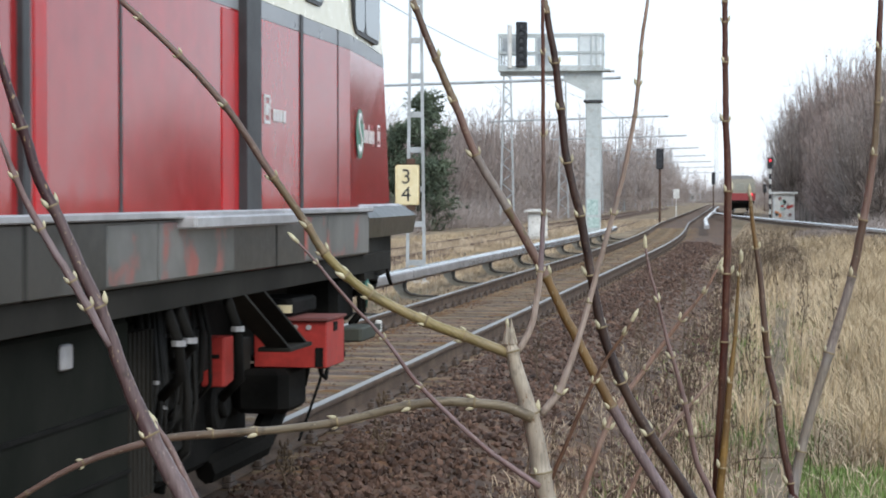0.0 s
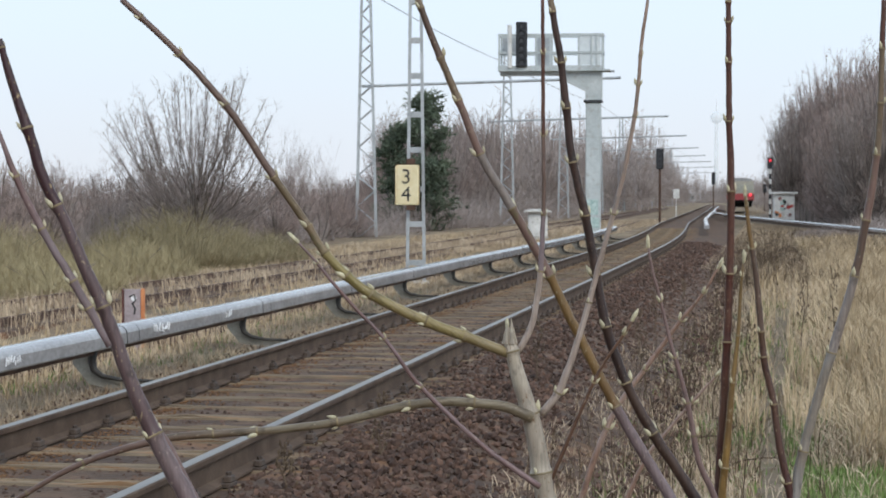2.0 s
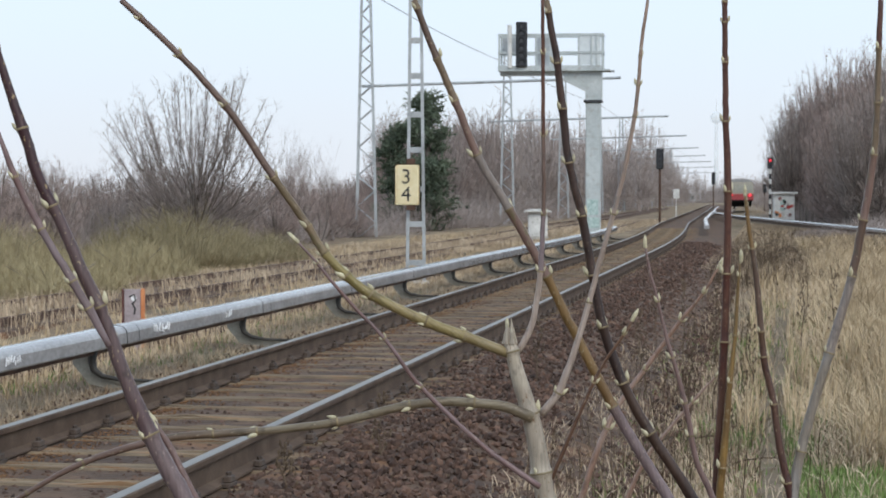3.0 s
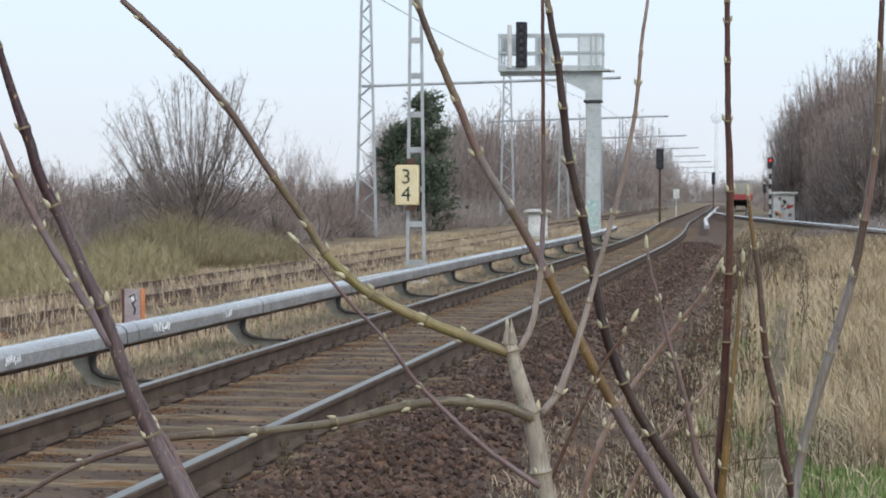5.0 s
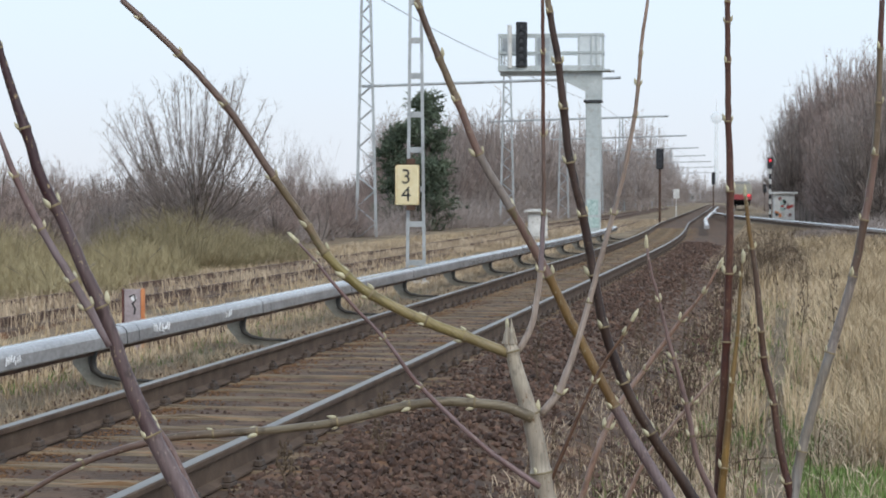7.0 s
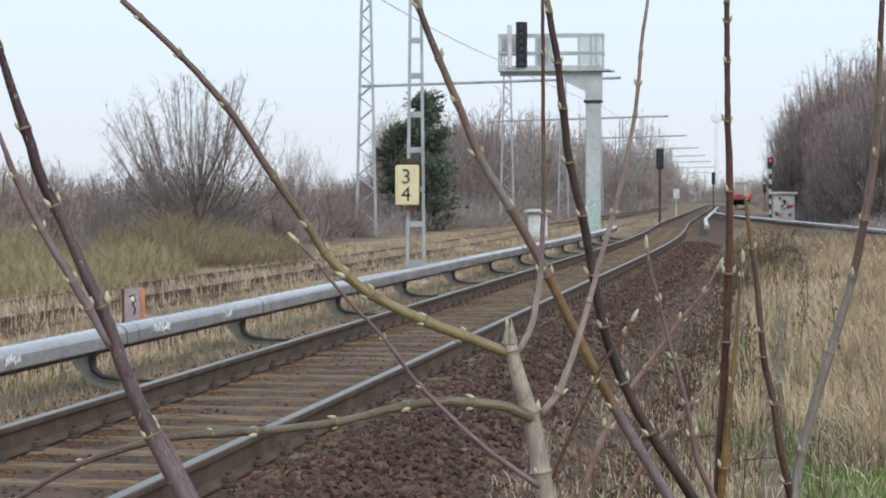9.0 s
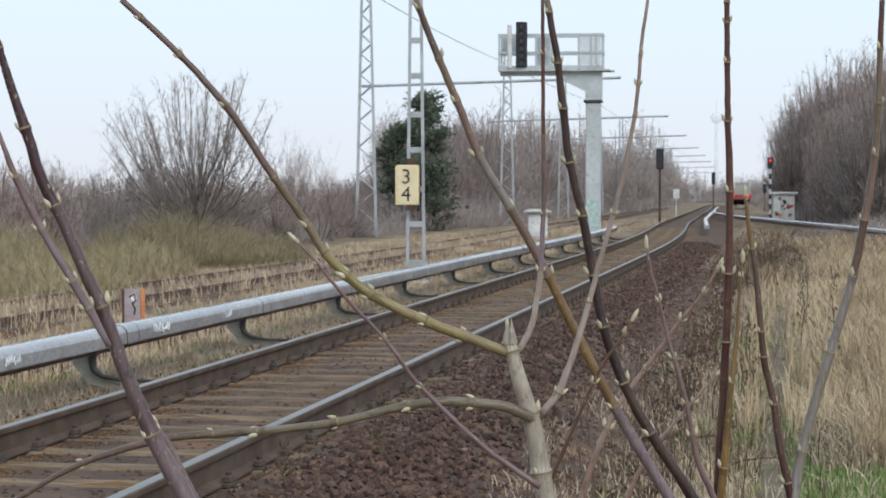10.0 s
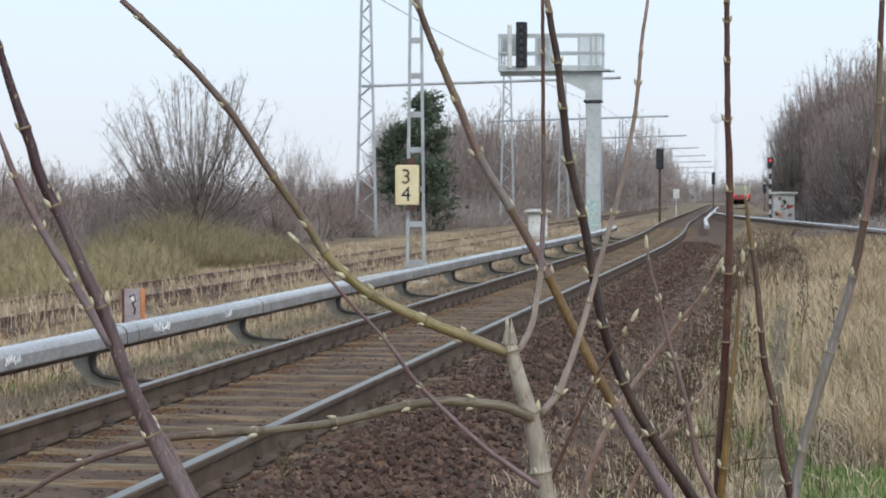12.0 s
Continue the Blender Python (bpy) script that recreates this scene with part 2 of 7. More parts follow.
def bark_material(name, a, b, tip, at, pale):
    """Young bark: tones that change along the shoot, lengthwise streaks, small pale pores. The shoot lies along its own z."""
    m = bpy.data.materials.new(name)
    m.use_nodes = True
    n, l = m.node_tree.nodes, m.node_tree.links
    bsdf = n["Principled BSDF"]
    tc = n.new("ShaderNodeTexCoord")

    def layer(stretch, scale, lo, hi, detail=4):
        mp = n.new("ShaderNodeMapping")
        mp.inputs["Scale"].default_value = stretch
        l.new(tc.outputs["Object"], mp.inputs[0])
        t = n.new("ShaderNodeTexNoise")
        t.inputs["Scale"].default_value, t.inputs["Detail"].default_value = scale, detail
        l.new(mp.outputs[0], t.inputs["Vector"])
        r = n.new("ShaderNodeMapRange")
        r.inputs["From Min"].default_value, r.inputs["From Max"].default_value = lo, hi
        l.new(t.outputs["Fac"], r.inputs["Value"])
        return r.outputs[0], t.outputs["Fac"]

    def blend(fac, c, d, kind="MIX", k=1.0):
        x = n.new("ShaderNodeMix")
        x.data_type, x.blend_type = "RGBA", kind
        if isinstance(fac, float):
            x.inputs[0].default_value = fac
        else:
            l.new(fac, x.inputs[0])
        for sock, v in ((x.inputs[6], c), (x.inputs[7], d)):
            if isinstance(v, tuple):
                sock.default_value = (*v, 1)
            else:
                l.new(v, sock)
        return x.outputs[2]

    band, _ = layer((0.25, 0.25, 1), 9, 0.43, 0.57, 2)
    col = blend(band, a, b)
    sep = n.new("ShaderNodeSeparateXYZ")
    l.new(tc.outputs["Object"], sep.inputs[0])
    rise = n.new("ShaderNodeMapRange")
    rise.inputs["From Min"].default_value, rise.inputs["From Max"].default_value = at
    l.new(sep.outputs["Z"], rise.inputs["Value"])
    col = blend(rise.outputs[0], col, tip)
    streak, raw = layer((1, 1, 0.05), 330, 0.3, 0.7)
    col = blend(0.55, col, raw, "OVERLAY")
    blotch, _ = layer((1, 1, 0.6), 75, 0.56, 0.7)
    col = blend(blotch, col, tuple(v * 0.55 for v in a))
    pore, _ = layer((1, 1, 0.5), 230, 0.63, 0.70, 3)
    col = blend(pore, col, pale)
    l.new(col, bsdf.inputs["Base Color"])
    bsdf.inputs["Roughness"].default_value = 0.42
    bsdf.inputs["Specular IOR Level"].default_value = 0.4
    bp = n.new("ShaderNodeBump")
    bp.inputs["Strength"].default_value, bp.inputs["Distance"].default_value = 0.35, 0.0015
    l.new(raw, bp.inputs["Height"])
    l.new(bp.outputs[0], bsdf.inputs["Normal"])
    return m


# two alternating tones, the tone towards the tip, where along the shoot it sets in, the pores
BARK = dict(
    olive=((0.24, 0.19, 0.10), (0.18, 0.14, 0.055), (0.165, 0.10, 0.08), (0.24, 0.45), (0.24, 0.19, 0.13)),
    grey=((0.40, 0.355, 0.285), (0.32, 0.275, 0.22), (0.34, 0.27, 0.20), (1.5, 1.9), (0.20, 0.13, 0.08)),
    olive_grey=((0.15, 0.118, 0.078), (0.20, 0.17, 0.115), (0.10, 0.062, 0.045), (0.3, 0.6), (0.26, 0.21, 0.15)),
    taupe=((0.19, 0.155, 0.14), (0.155, 0.105, 0.035), (0.115, 0.083, 0.05), (1.75, 2.2), (0.24, 0.19, 0.14)),
    ashen=((0.25, 0.232, 0.215), (0.21, 0.178, 0.145), (0.125, 0.092, 0.05), (1.55, 1.8), (0.30, 0.26, 0.20)),
    dark=((0.032, 0.018, 0.015), (0.062, 0.036, 0.026), (0.05, 0.026, 0.019), (1.6, 2.2), (0.12, 0.085, 0.06)),
    plum=((0.19, 0.13, 0.13), (0.15, 0.088, 0.082), (0.17, 0.11, 0.10), (0.5, 1.5), (0.30, 0.23, 0.19)),
    plumdark=((0.10, 0.066, 0.068), (0.066, 0.036, 0.038), (0.046, 0.019, 0.022), (1.6, 1.85), (0.34, 0.25, 0.13)),
    tan=((0.25, 0.155, 0.115), (0.31, 0.22, 0.18), (0.24, 0.14, 0.10), (1.4, 1.75), (0.32, 0.25, 0.18)),
    pale=((0.36, 0.295, 0.255), (0.29, 0.225, 0.185), (0.25, 0.17, 0.13), (0.25, 0.6), (0.42, 0.35, 0.28)),
    gold=((0.21, 0.125, 0.035), (0.14, 0.08, 0.026), (0.16, 0.105, 0.045), (1.4, 1.8), (0.26, 0.20, 0.12)),
    red=((0.068, 0.021, 0.014), (0.10, 0.044, 0.027), (0.08, 0.03, 0.02), (1.7, 2.2), (0.17, 0.11, 0.07)),
    dusk=((0.072, 0.03, 0.026), (0.095, 0.05, 0.037), (0.15, 0.11, 0.04), (1.55, 1.75), (0.22, 0.16, 0.10)),
    mauve=((0.15, 0.098, 0.08), (0.115, 0.072, 0.055), (0.13, 0.082, 0.065), (0.5, 0.9), (0.22, 0.17, 0.13)),
    mauve_olive=((0.165, 0.118, 0.075), (0.13, 0.092, 0.05), (0.15, 0.105, 0.065), (0.5, 0.9), (0.24, 0.19, 0.13)),
    olive_bright=((0.26, 0.205, 0.095), (0.205, 0.165, 0.062), (0.23, 0.18, 0.08), (0.5, 0.9), (0.32, 0.27, 0.16)),
    gold_dull=((0.19, 0.115, 0.042), (0.145, 0.085, 0.035), (0.17, 0.10, 0.038), (1.5, 1.9), (0.26, 0.20, 0.12)),
    ashen_warm=((0.23, 0.195, 0.175), (0.185, 0.15, 0.125), (0.21, 0.175, 0.155), (1.5, 1.9), (0.30, 0.25, 0.20)),
    plum_grey=((0.185, 0.14, 0.145), (0.15, 0.108, 0.108), (0.17, 0.125, 0.125), (1.5, 1.9), (0.28, 0.22, 0.19)),
    plum_brown=((0.115, 0.076, 0.076), (0.085, 0.05, 0.052), (0.10, 0.065, 0.065), (1.5, 1.9), (0.30, 0.23, 0.15)),
    rust=((0.085, 0.042, 0.025), (0.11, 0.058, 0.034), (0.12, 0.065, 0.038), (0.1, 0.3), (0.2, 0.14, 0.1)),
)
for bark_name, bark_tones in BARK.items():
    MAT["bark_" + bark_name] = bark_material("bark_" + bark_name, *bark_tones)


# ---- mesh tools ----
class Shape:
    """Collects vertices and faces for one mesh."""

    def __init__(self):
        self.v, self.f = [], []

    def box(self, x0, x1, y0, y1, z0, z1, c=0.0):
        """A box with its vertical and top edges taken off by c."""
        i = len(self.v)
        if c <= 0:
            self.v += [(x, y, z) for z in (z0, z1) for x, y in ((x0, y0), (x1, y0), (x1, y1), (x0, y1))]
            self.f += [tuple(i + k for k in q) for q in ((0, 3, 2, 1), (4, 5, 6, 7), (0, 1, 5, 4), (1, 2, 6, 5), (2, 3, 7, 6), (3, 0, 4, 7))]
            return self
        def ring(d, z):
            return [(x0 + d + c, y0 + d, z), (x1 - d - c, y0 + d, z), (x1 - d, y0 + d + c, z), (x1 - d, y1 - d - c, z),
                    (x1 - d - c, y1 - d, z), (x0 + d + c, y1 - d, z), (x0 + d, y1 - d - c, z), (x0 + d, y0 + d + c, z)]
        return self.loft([ring(c * 0.6, z0), ring(0, z0 + c * 0.6), ring(0, z1 - c * 0.6), ring(c * 0.6, z1)])

    def loft(self, rings, closed=True, caps=True):
        i, n = len(self.v), len(rings[0])
        for r in rings:
            self.v += [tuple(p) for p in r]
        for a in range(len(rings) - 1):
            for k in range(n if closed else n - 1):
                k2 = (k + 1) % n
                self.f.append((i + a * n + k, i + a * n + k2, i + (a + 1) * n + k2, i + (a + 1) * n + k))
        if caps and closed:
            self.f.append(tuple(range(i + n - 1, i - 1, -1)))
            j = i + (len(rings) - 1) * n
            self.f.append(tuple(range(j, j + n)))
        return self

    def tube(self, pts, radii, n=8, caps=True):
        pts = [Vector(p) for p in pts]
        if isinstance(radii, (int, float)):
            radii = [radii] * len(pts)
        rings, up = [], None
        for k, p in enumerate(pts):
            d = (pts[min(k + 1, len(pts) - 1)] - pts[max(k - 1, 0)]).normalized()
            if up is None:
                up = Vector((0, 0, 1)) if abs(d.z) < 0.9 else Vector((1, 0, 0))
            s = d.cross(up).normalized()
            up = s.cross(d).normalized()
            rings.append([p + (s * math.cos(t) + up * math.sin(t)) * radii[k] for t in (2 * math.pi * j / n for j in range(n))])
        return self.loft(rings, True, caps)

    def disc(self, c, axis, r, h, n=16, bevel=0.0):
        c, axis = Vector(c), Vector(axis).normalized()
        if bevel:
            return self.tube([c, c + axis * bevel, c + axis * (h - bevel), c + axis * h], [r - bevel, r, r, r - bevel], n)
        return self.tube([c, c + axis * h], r, n)

    def prism(self, outline, z0, z1):
        return self.loft([[(x, y, z0) for x, y in outline], [(x, y, z1) for x, y in outline]])

    def panel(self, x0, x1, y0, y1, z0, z1, c):
        """A sheet across x with rounded corners in y and z."""
        ring = []
        for cy, cz, a0 in ((y1 - c, z1 - c, 0), (y0 + c, z1 - c, 90), (y0 + c, z0 + c, 180), (y1 - c, z0 + c, 270)):
            for a in (0, 30, 60, 90):
                ring.append((cy + c * math.cos(radians(a0 + a)), cz + c * math.sin(radians(a0 + a))))
        return self.loft([[(x, y, z) for y, z in ring] for x in (x0, x1)])

    def flat(self, k):
        """Squash along z."""
        self.v = [(p[0], p[1], p[2] * k) for p in self.v]
        return self

    def mesh(self, name, mat, smooth=False):
        me = bpy.data.meshes.new(name)
        me.from_pydata([tuple(p) for p in self.v], [], self.f)
        me.validate()
        me.materials.append(mat)
        if smooth:
            me.polygons.foreach_set("use_smooth", [True] * len(me.polygons))
        else:
            me.polygons.foreach_set("use_smooth", [False] * len(me.polygons))
        me.update()
        return me


def part(name, shape, mat, parent=None, label="", smooth=False, at=None):
    """One mesh object, under a thing or a part."""
    ob = new(name, shape.mesh(name, mat, smooth) if isinstance(shape, Shape) else shape)
    if parent is not None:
        ob.parent = parent
    if at is not None:
        ob.matrix_basis = at
    if label:
        tagged(ob, label)
    return ob


def thing(name, m, label, category, group="", kind=""):
    ob = new(name)
    ob.matrix_basis = m
    return tagged(ob, label, category, group, kind)


def smoothstep(a, b, t):
    t = min(1.0, max(0.0, (t - a) / (b - a)))
    return t * t * (3 - 2 * t)


def bend(y):
    """Sideways shift of the near track: straight, then easing to the left."""
    return -0.0205 * max(0.0, y - 40) * smoothstep(40, 110, y)


TRACK = -3.58
def right_track(y):
    """Centre line of the second pair of rails, which swings away from the near track."""
    if y < 203:
        return -2.9 + 8.6 * (1 - smoothstep(20, 175, y)) * 1.38
    return -2.9 - 0.0137 * (y - 203)


def ground_z(x, y):
    """Height of the ground."""
    c = TRACK + bend(y)
    d = x - c
    if -2.3 < d < 1.55:
        z = -0.24
    elif d >= 1.55:
        z = -0.24 - 0.24 * smoothstep(1.55, 2.9, d)
    else:
        z = -0.24 - 0.08 * smoothstep(2.3, 3.2, -d) - 0.25 * smoothstep(5, 30, -d)
    roll = noise.noise((x * 0.35, y * 0.25, 0.0)) * 0.07
    amount = smoothstep(2.6, 3.6, abs(d))
    # low bank of the meadow
    z += 0.16 * smoothstep(0.4, 2.5, x) * smoothstep(6, 18, y) * (1 - smoothstep(60, 110, y))
    return z + roll * amount


# ---- ground: one sheet to the horizon ----
def build_ground():
    xs = [-2500, -900, -400, -200, -120, -80, -60, -45, -35] + [-30 + i * 1.0 for i in range(20)] + [-10 + i * 0.3 for i in range(55)] + [7 + i * 1.2 for i in range(15)] + [30, 45, 70, 120, 200, 400, 900, 2500]
    ys = [-600, -200, -80, -40, -20, -10, -4] + [i * 0.9 for i in range(50)] + [46 + i * 3 for i in range(40)] + [175, 200, 240, 300, 400, 600, 900, 1500, 2500, 4500]
    s = Shape()
    for y in ys:
        for x in xs:
            s.v.append((x, y, ground_z(x, y)))
    n = len(xs)
    for j in range(len(ys) - 1):
        for i in range(n - 1):
            a = j * n + i
            s.f.append((a, a + 1, a + n + 1, a + n))
    g = part("ground", s, MAT["soil"], None, smooth=True)
    return tagged(g, "dry brown soil with patches of green and dead grass", "ground", kind="structure")


build_ground()


def ribbon(outline, centre, y0, y1, step, z=0.0):
    """A profile (x, z) swept along a track's line."""
    s, rings, y = Shape(), [], y0
    while y <= y1:
        c = centre(y)
        rings.append([(c + x, y, z + h) for x, h in outline])
        y += step if y < 60 else step * 3
    return s.loft(rings)


def near_line(y):
    return TRACK + bend(y)


RAIL_FOOT = [(-0.07, -0.172), (0.07, -0.172), (0.07, -0.160), (0.014, -0.140), (0.010, -0.05), (0.034, -0.036), (0.0355, -0.012), (0.031, -0.004),
             (-0.031, -0.004), (-0.0355, -0.012), (-0.034, -0.036), (-0.010, -0.05), (-0.014, -0.140), (-0.07, -0.160)]
RAIL_HEAD = [(0.031, -0.0039), (0.027, -0.001), (0.020, 0.0), (-0.020, 0.0), (-0.027, -0.001), (-0.031, -0.0039)]


def railway_track(centre, y0, y1, label, z=0.0, step=3.0):
    t = tagged(new("railway_track"), label, "railway track", kind="structure")
    for side in (-0.75, 0.75):
        rail = part("rail", ribbon([(x + side, h) for x, h in RAIL_FOOT], centre, y0, y1, step, z), MAT["rail_side"], t, "brown rusty steel rail")
        part("rail_head", ribbon([(x + side, h) for x, h in RAIL_HEAD], centre, y0, y1, step, z), MAT["rail_top"], rail, "worn bright running surface")
    return t


near_track = railway_track(near_line, -40, 420, "railway track with rusty rails on weathered wooden sleepers")
far_track = railway_track(right_track, 40, 420, "railway track curving away behind the meadow", z=-0.02)

# ballast bed under the near track, 4 cm over the ground sheet
part_bed = part("ballast_bed", ribbon([(-1.5, -0.34), (1.5, -0.30), (1.45, -0.184), (-1.18, -0.184)], near_line, -40, 420, 4.0), MAT["ballast"])
tagged(part_bed, "dark reddish brown ballast bed under the rails", "ballast", kind="structure")
shoulder = part("ballast_shoulder", ribbon([(0.93, -0.34), (2.75, -0.52), (2.7, -0.44), (2.2, -0.31), (1.72, -0.19), (0.93, -0.172)], near_line, -10, 420, 4.0), MAT["ballast"])
tagged(shoulder, "sloping shoulder of dark reddish ballast", "ballast", kind="structure")


# ---- third rail with its grey cover ----
def third_rail(centre, y0, y1, label, z=0.26, spacing=2.55, brackets=True, group="", h=0.155):
    t = tagged(new("third_rail"), label, "third rail", group, "structure")
    w = 0.105
    prof = [(-w, -h), (w, -h), (w + 0.006, -h + 0.012), (w, -0.06), (w - 0.008, -0.036), (w - 0.026, -0.016), (w - 0.055, -0.004), (0.0, 0.0),
            (-w + 0.055, -0.004), (-w + 0.026, -0.016), (-w + 0.008, -0.036), (-w, -0.06)]
    sleeve = [(x * 1.03, -h - 0.002 + (q + h) * 1.025) for x, q in prof]
    y, lengths = y0, 4.5
    while y < y1 - 0.5:
        e = min(y + lengths - 0.012, y1)
        s = Shape()
        s.loft([[(centre(q) + a, q, z + b) for a, b in prof] for q in (y, (y + e) / 2, e)])
        part("cover", s, MAT["cover"], t)
        if y1 < 76 and y > 5:
            # joint sleeve with its two dark edges
            part("joint_sleeve", Shape().loft([[(centre(q) + a, q, z + b) for a, b in sleeve] for q in (y - 0.16, y + 0.15)]), MAT["cover"], t, "short sleeve over a joint of the cover")
            for e2 in (y - 0.168, y + 0.152):
                part("joint_edge", Shape().loft([[(centre(q) + a * 1.004, q, z + b * 1.0) for a, b in sleeve] for q in (e2, e2 + 0.014)]), MAT["bracket_dark"], t, "dark joint line")
        y += lengths
    s = Shape()
    s.loft([[(centre(q) + a, q, z + b) for a, b in ((-0.03, -0.2), (0.03, -0.2), (0.03, -0.157), (-0.03, -0.157))] for q in (y0, (y0 + y1) / 2, y1)] if y1 < 45 else
           [[(centre(q) + a, q, z + b) for a, b in ((-0.03, -0.2), (0.03, -0.2), (0.03, -0.157), (-0.03, -0.157))] for q in np.linspace(y0, y1, 30)])
    part("conductor", s, MAT["old_rail"], t, "rusty conductor rail under the cover")
    if brackets:
        b = Shape()
        sweep = [(-0.10, 0.02, 0.06), (-0.115, -0.10, 0.065), (-0.10, -0.22, 0.07), (-0.03, -0.32, 0.06), (0.12, -0.365, 0.04), (0.45, -0.375, 0.03), (0.85, -0.38, 0.022)]
        b.loft([[(x + nx, yy, zz + nz) for yy, nx, nz in ((-0.045, -w * (zz > -0.3), -w * (zz <= -0.3)), (0.045, -w * (zz > -0.3), -w * (zz <= -0.3)), (0.045, w * (zz > -0.3), w * (zz <= -0.3)), (-0.045, w * (zz > -0.3), w * (zz <= -0.3)))] for x, zz, w in sweep])
        me = b.mesh("bracket", MAT["bracket"])
        k = Shape()
        k.tube([(0.0, 0, -0.10), (-0.015, 0, -0.18), (0.0, 0, -0.26), (0.07, 0, -0.31), (0.22, 0, -0.335), (0.6, 0, -0.345)], [0.035, 0.035, 0.03, 0.022, 0.016, 0.012], 6)
        mk = k.mesh("hanger", MAT["bracket_dark"], True)
        y = y0 + 3.13
        while y < min(y1, 74):
            o = part("bracket", me, None, t, at=pose(centre(y), y, z - 0.06))
            part("hanger", mk, None, o, "black iron hanger", at=pose(0.02, -0.085, 0.0))
            y += spacing * 1.0
    return t


def near_third(y):
    return TRACK + bend(y) - 1.74


third_rail(near_third, -15.45, 75.0, "long grey covered third rail on curved brackets", spacing=4.62)
third_rail(lambda y: near_line(y) + 1.62, 79, 250, "grey covered third rail on the other side of the near track", z=0.24, brackets=False)
third_rail(lambda y: right_track(y) - 1.7, 60, 172, "grey covered third rail behind the grass", z=0.2, brackets=False, h=0.10)


# chalk scrawl on the cover: unreadable, so plain strokes
def scrawl(y0, n, seed):
    rnd = random.Random(seed)
    s = Shape()
    for k in range(n):
        y = y0 + k * 0.045
        x = near_third(y) + 0.119
        zz = 0.26 - 0.12 + rnd.uniform(0, 0.03)
        hgt = rnd.uniform(0.03, 0.065)
        s.tube([(x, y, zz), (x + 0.001, y + rnd.uniform(-0.03, 0.03), zz + hgt)], 0.006, 4)
        if rnd.random() < 0.6:
            s.tube([(x, y, zz + hgt * 0.5), (x, y + 0.04, zz + hgt * rnd.random())], 0.004, 4)
    o = part("chalk_scrawl", s, MAT["scribble"])
    tagged(o, "white unreadable chalk scrawl on the third rail cover", "graffiti", kind="stuff")


for scr_y, scr_n, scr_seed in ((13.2, 7, 1), (16.6, 10, 2), (18.9, 5, 3)):
    scrawl(scr_y, scr_n, scr_seed)


# ---- the passing train ----
SPEED = 7.07


def plan(inset=0.0, lean=0.0):
    h = 1.5 - inset
    right = [(h, -17.0), (h, 0.0), (h - 0.095 - lean * 0.12, 1.56 - lean), (h - 0.115, 1.62 - lean), (h - 0.17, 1.67 - lean), (h - 0.5, 1.78 - lean)]
    return right + [(-x, y) for x, y in reversed(right)]


def band(z0, z1, in0=0.0, in1=0.0):
    l0, l1 = 0.17 * (z0 - 1.25), 0.17 * (z1 - 1.25)
    return Shape().loft([[(x, y, z0) for x, y in plan(in0, l0)], [(x, y, z1) for x, y in plan(in1, l1)]])


def on_nose(y):
    """Side surface of the tapering cab, x for a given y."""
    return 1.5 - 0.061 * max(0.0, y)


def text_shape(name, words, size, mat, parent, m, label=""):
    c = bpy.data.curves.new(name, "FONT")
    c.body, c.size, c.extrude = words, size, 0.002
    tmp = new(name + "_text", c)
    me = bpy.data.meshes.new_from_object(tmp.evaluated_get(bpy.context.evaluated_depsgraph_get()))
    bpy.data.objects.remove(tmp)
    me.name = name
    me.materials.clear()
    me.materials.append(mat)
    return part(name, me, mat, parent, label, at=m)


